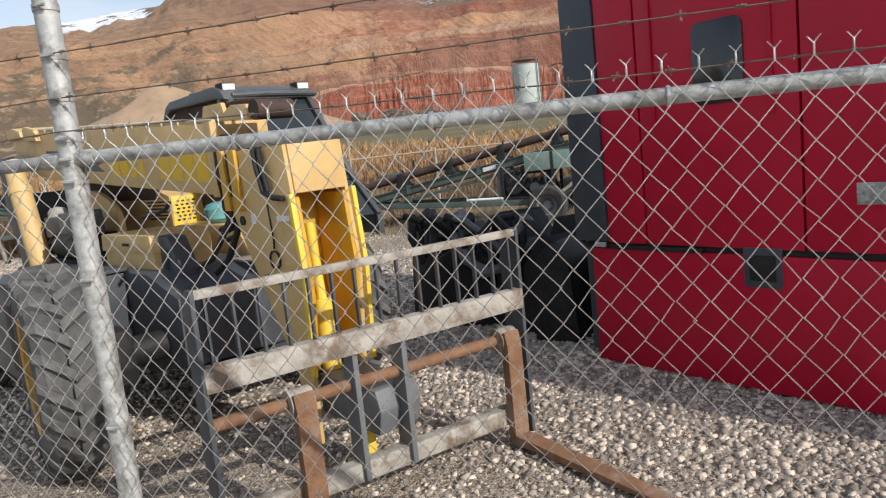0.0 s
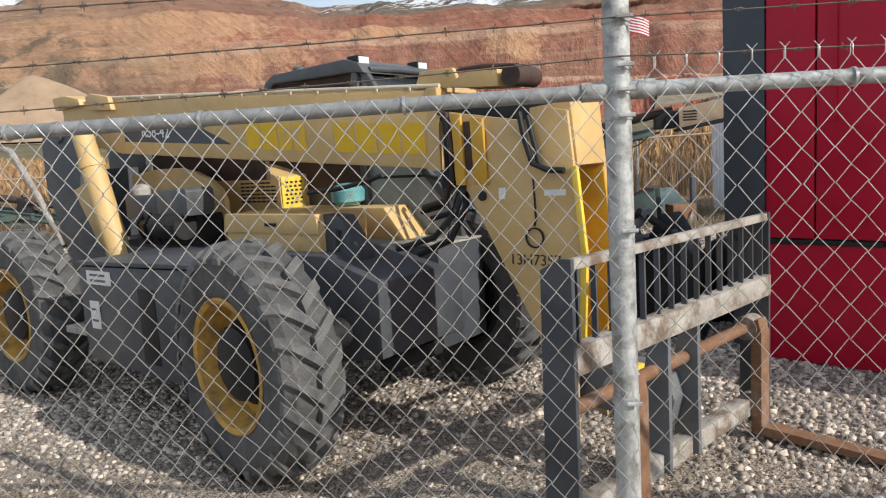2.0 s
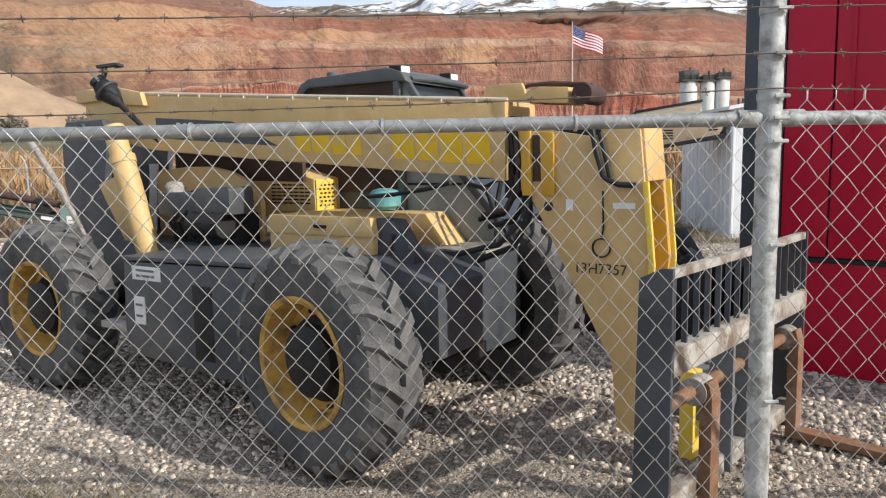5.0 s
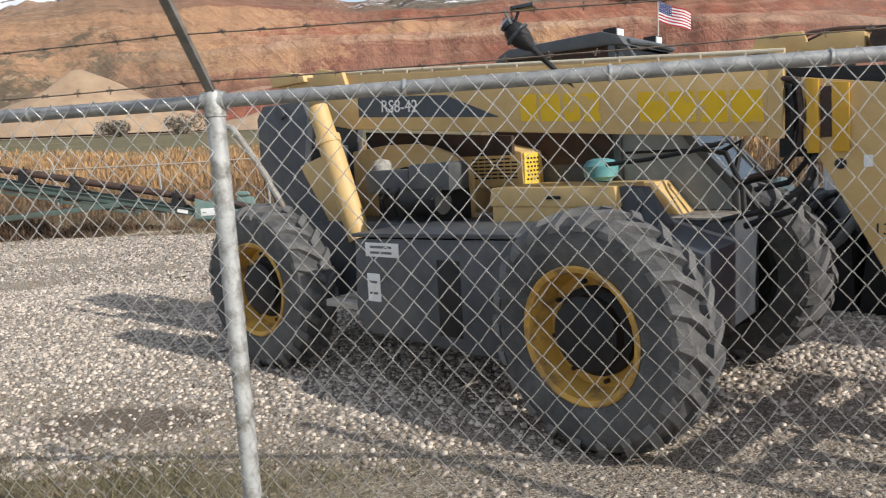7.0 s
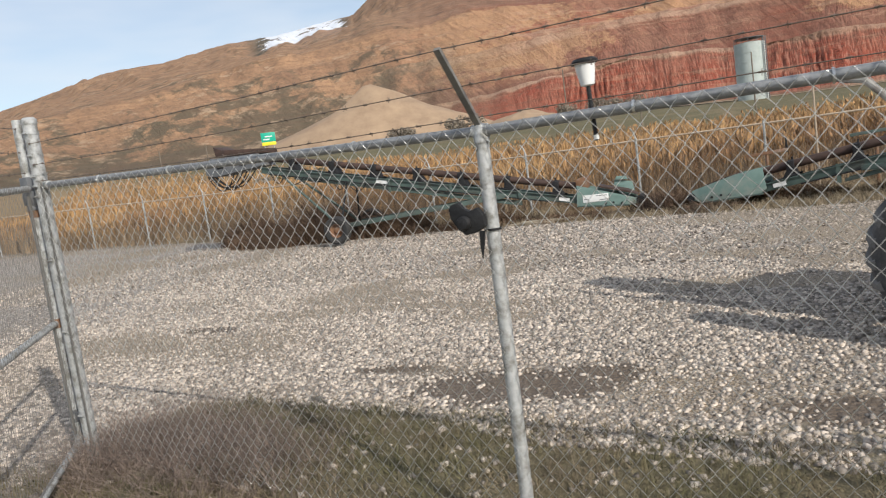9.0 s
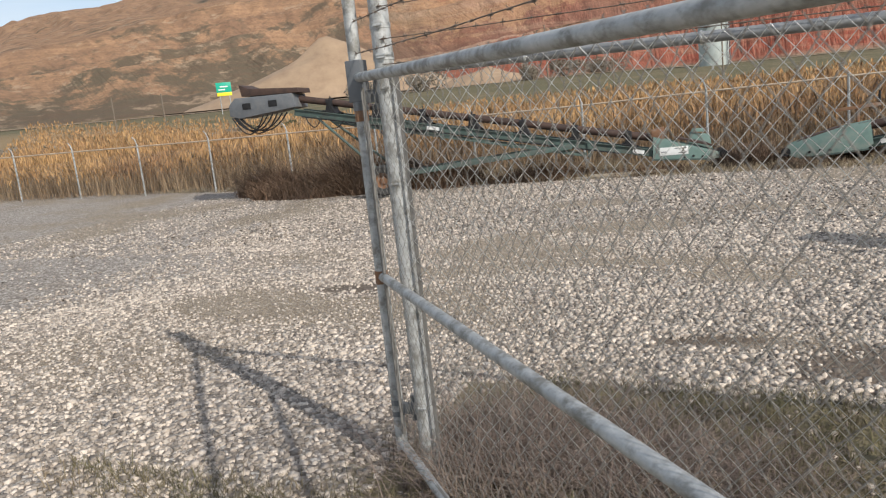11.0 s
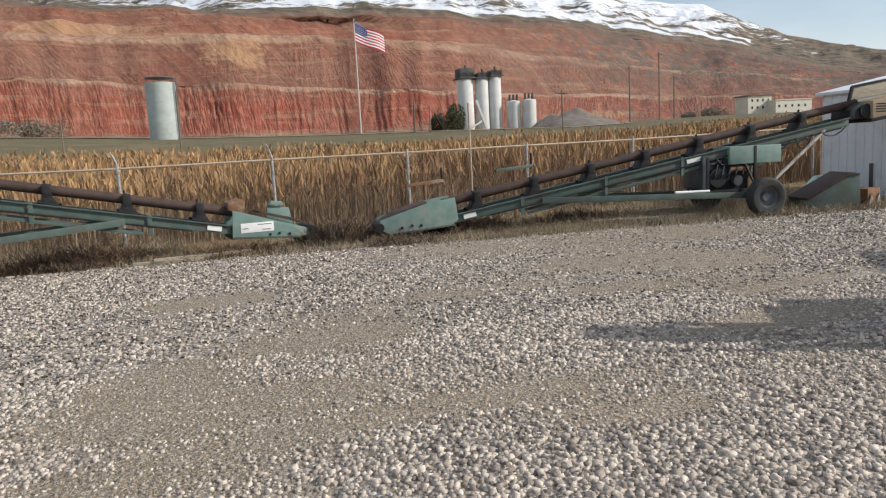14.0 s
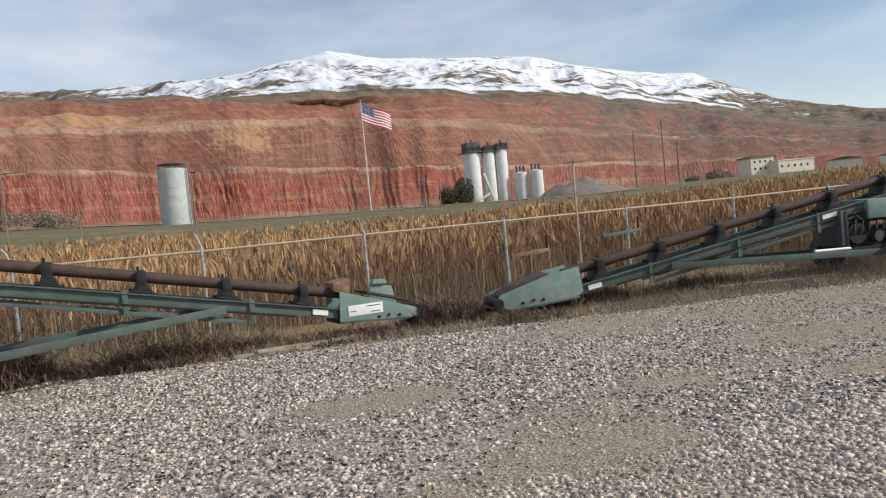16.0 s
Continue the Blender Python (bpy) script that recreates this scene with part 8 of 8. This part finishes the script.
def shrub(name, x, y, r, h, n, mat, label, category, seed, group=""):
    rng = np.random.RandomState(seed)
    z = far_ground(x, y)
    S = thing(name, pose(x, y, z - 0.1), label, category, group)
    bm = BM()
    for k in range(9):
        a = rng.uniform(0, 6.28)
        t = rng.uniform(0.35, 0.8)
        rod(bm, (0.1 * math.cos(a), 0.1 * math.sin(a), 0), (r * t * math.cos(a), r * t * math.sin(a), h * rng.uniform(0.5, 0.85)), 0.035 * r, 0.01 * r, n=5)
    part("trunk", bm, BARK, S)
    u = rng.normal(0, 1, (n, 3))
    u /= np.linalg.norm(u, axis=1)[:, None]
    rad = rng.uniform(0.45, 1.0, n) ** 0.6
    # several lobes of unequal size, so that the outline is uneven
    m = 7
    lobe = np.stack([rng.uniform(-0.75, 0.75, m) * r, rng.uniform(-0.6, 0.6, m) * r, rng.uniform(0.18, 0.62, m) * h], -1)
    lr = rng.uniform(0.25, 0.55, m)
    which = rng.randint(0, m, n)
    c = lobe[which] + u * (rad * lr[which])[:, None] * np.array([r, r, h * 0.75])
    c[:, 2] = np.abs(c[:, 2])
    s = rng.uniform(0.05, 0.10, n) * min(r, 3.5)
    t1 = rng.normal(0, 1, (n, 3))
    t1 /= np.linalg.norm(t1, axis=1)[:, None]
    t2 = np.cross(t1, rng.normal(0, 1, (n, 3)))
    t2 /= np.linalg.norm(t2, axis=1)[:, None]
    v = np.stack([c - t1 * s[:, None], c + t2 * s[:, None] * 0.5, c + t1 * s[:, None], c - t2 * s[:, None] * 0.5], 1)
    cr = new("crown", raw("crown", v.reshape(-1, 3), np.arange(n * 4).reshape(-1, 4), mat))
    cr.parent = S


def build_far_plants():
    olive = surface("dark_olive_foliage", (0.05, 0.055, 0.025), (0.09, 0.09, 0.045), 0.6, 0.95, 0, 0, 20, vary=0.3)
    x, y = polar(19.7, 172)
    shrub("broad_tree", x, y, 4.6, 7.8, 4200, olive, "dark olive tree beside the tall silos", "tree", 3)
    for i, (az, r, w, h) in enumerate(((-12.5, 165, 6.0, 5.8), (-9.4, 168, 7.0, 5.2), (-15.4, 160, 4.6, 5.4), (-23.8, 150, 5.2, 5.4), (-28.5, 150, 4.2, 4.8), (30.5, 190, 3.0, 3.6), (40.2, 250, 6.0, 6.6), (38.8, 250, 4.2, 5.2), (31.8, 200, 2.6, 3.0))):
        x, y = polar(az, r)
        shrub("bare_shrub", x, y, w * 0.85, h * 0.85, 1500, SHRUB, "bare grey-brown shrub at the quarry foot", "shrub", 50 + i, "shrubs at the quarry foot")
    for i, (az, r) in enumerate(((-52, 60), (-46, 52), (-41, 58), (-49, 75), (-56, 70), (-37, 66))):
        x, y = polar(az, r)
        shrub("roadside_bush", x, y, 2.4, 2.2, 1100, olive if i % 2 else SHRUB, "dull olive roadside bush", "bush", 70 + i, "roadside bushes")


def heap(name, az, r, w, h, d, mat, label, seed, power=0.8):
    x, y = polar(az, r)
    z = far_ground(x, y) - 0.4
    n = 40
    g = np.linspace(-1, 1, n)
    X, Y = np.meshgrid(g, g, indexing="ij")
    R = np.hypot(X, Y)
    Z = h * np.clip(1 - R, 0, 1) ** power * (1 + 0.25 * waves(X * 3, Y * 3, seed, 4, 1.0)) + 0.15 * waves(X * 9, Y * 9, seed + 1, 3, 1.0) * (R < 0.9)
    v = np.stack([X * w, Y * d, Z], -1).reshape(-1, 3)
    i, j = np.meshgrid(np.arange(n - 1), np.arange(n - 1), indexing="ij")
    q = np.stack([i * n + j, (i + 1) * n + j, (i + 1) * n + j + 1, i * n + j + 1], -1).reshape(-1, 4)
    ob = new(name, raw(name, v, q, mat, True))
    ob.matrix_world = pose(x, y, z, 0, 0, -az)
    tagged(ob, label, "spoil heap", "spoil heaps")


build_tank()
build_silos()
build_flag()
build_buildings()
build_poles()
build_sign()
build_far_plants()
SPOIL = surface("grey_spoil", (0.15, 0.125, 0.105), (0.24, 0.20, 0.17), 0.6, 0.95, 0, 0.2, 4)
SAND = surface("tan_spoil", (0.27, 0.185, 0.12), (0.38, 0.27, 0.175), 0.25, 0.95, 0, 0.2, 4)
heap("spoil_mound", 30.0, 178, 11, 4.6, 7, SPOIL, "grey heap of quarry spoil", 5)
heap("spoil_mound", 28.0, 182, 6, 3.4, 4, SPOIL, "steep grey heap of quarry spoil", 6)
heap("spoil_mound", -18.5, 172, 13, 4.2, 8, SAND, "pale tan heap of quarry spoil", 7)
heap("spoil_mound", -31.0, 186, 40, 14.0, 16, SAND, "wide pale tan heap of quarry spoil", 8, 1.1)


# pale haul road along the foot of the quarry
def build_road():
    az = np.linspace(-62, 34, 200)
    V = []
    for r in (158, 168):
        a = np.radians(az)
        x, y = CX + r * np.sin(a), CY + r * np.cos(a)
        V.append(np.stack([x, y, ground_z(x, y) + 0.12], -1))
    n = len(az)
    k = np.arange(n - 1)
    q = np.stack([k, n + k, n + k + 1, k + 1], -1)
    road = new("road", raw("road", np.concatenate(V), q, SAND, True))
    tagged(road, "pale dusty haul road below the quarry", "road", "", "structure")


build_road()


# ---------------------------------------------------------------- small things on the near fence
def solar_light(p, tilt, rz, broken):
    m = Matrix.Translation(p) @ Matrix.Rotation(rz, 4, "Z") @ Matrix.Rotation(tilt, 4, "Y") @ Matrix.Scale(0.66 if broken else 0.88, 4)
    if not broken:
        S = thing("garden_light", m, "white solar garden light with black cap clipped on the rail", "solar light")
        bm = BM()
        rod(bm, (0, 0, -0.24), (0, 0, 0.0), 0.010, n=10)
        part("stake", bm, DARK, S)
        bm = BM()
        rod(bm, (0, 0, -0.235), (0, 0, -0.215), 0.0125, n=10)
        part("stake_clip", bm, WHITE, S)
        bm = BM()
        lathe(bm, [(0.018, 0.0), (0.030, 0.005), (0.038, 0.05), (0.045, 0.10), (0.040, 0.102), (0.0, 0.102)], n=20)
        part("shade", bm, WHITE, S, "white tapered shade")
        bm = BM()
        lathe(bm, [(0.0, 0.098), (0.058, 0.098), (0.060, 0.108), (0.048, 0.120), (0.0, 0.126)], n=20)
        part("cap", bm, DARK, S)
    else:
        S = thing("broken_garden_light", m, "broken black solar light leaning over the top rail", "solar light")
        bm = BM()
        rod(bm, (0, 0, -0.22), (0, 0, 0.0), 0.010, 0.016, n=10)
        prism(bm, [(-0.018, -0.20), (0.0, -0.29), (0.018, -0.20)], -0.004, 0.004, "y")
        part("stake", bm, DARK, S)
        bm = BM()
        lathe(bm, [(0.018, -0.03), (0.030, -0.01), (0.047, 0.03), (0.050, 0.07), (0.040, 0.10), (0.022, 0.112), (0.0, 0.115)], n=18)
        part("housing", bm, DARK, S)
        bm = BM()
        lathe(bm, [(0.049, 0.052), (0.060, 0.056), (0.060, 0.066), (0.049, 0.070)], n=18)
        part("collar", bm, BLACK, S, "scuffed black collar")
        for a in (-1.0, 0.3, 1.4):
            bm = BM()
            beam(bm, (0.02 * math.cos(a), 0.02 * math.sin(a), 0.10), (0.065 * math.cos(a), 0.065 * math.sin(a), 0.165), 0.012, 0.006)
            part("torn_tab", bm, GREYP, S, "torn grey plastic tab")
        bm = BM()
        lathe(bm, [(0.0, 0), (0.034, 0.012), (0.036, 0.03), (0.0, 0.05)], Matrix.Translation((0.0, 0, 0.10)), 16)
        part("dome", bm, GLASSY, S)
        bm = BM()
        box(bm, (-0.05, -0.035, 0.15), (0.05, 0.035, 0.165), 0.003, Matrix.Rotation(radians(38), 4, "Y"))
        rod(bm, (-0.0, 0, 0.09), (0.075, 0, 0.125), 0.007, n=8)
        part("solar_panel", bm, GLASSY, S, "dark cracked solar panel")


solar_light(Vector((-5.50, 2.52, 1.95)), radians(-3), 0.0, False)
solar_light(Vector((-1.765, 2.215, 1.935)), radians(-44), radians(-5), True)


def post_bracket():
    """Black plastic clamp hanging on the second line post."""
    S = thing("plastic_clamp", Matrix.Translation(fence_at(6.16, -0.05, 1.49)) @ Matrix.Scale(0.84, 4), "broken black plastic clamp hanging on the fence post", "clamp")
    bm = BM()
    prism(bm, [(-0.125, 0.075), (-0.085, 0.085), (-0.065, 0.055), (-0.03, 0.035), (0.015, 0.05), (0.045, 0.01), (0.05, -0.045), (0.0, -0.075), (-0.06, -0.085), (-0.10, -0.05), (-0.135, 0.01), (-0.14, 0.05)], -0.022, 0.022, "y", 0.006)
    part("jaw", bm, DARK, S)
    bm = BM()
    lathe(bm, [(0.0, 0), (0.034, 0.004), (0.038, 0.02), (0.03, 0.04), (0.0, 0.046)], Matrix.Translation((-0.055, -0.02, -0.02)) @ Matrix.Rotation(math.pi / 2, 4, "X"), 14)
    part("socket", bm, DARK, S)
    bm = BM()
    prism(bm, [(0.008, -0.07), (0.04, -0.07), (0.022, -0.16), (0.008, -0.215), (0.004, -0.15)], -0.006, 0.006, "y")
    part("spike", bm, DARK, S)
    bm = BM()
    lathe(bm, [(0.040, -0.006), (0.046, -0.006), (0.046, 0.006), (0.040, 0.006), (0.040, -0.006)], Matrix.Translation((Vector((-5.974, 2.53, 1.43)) - fence_at(6.16, -0.05, 1.49)) / 0.84), 18, False)
    part("strap", bm, DARK, S)


post_bracket()
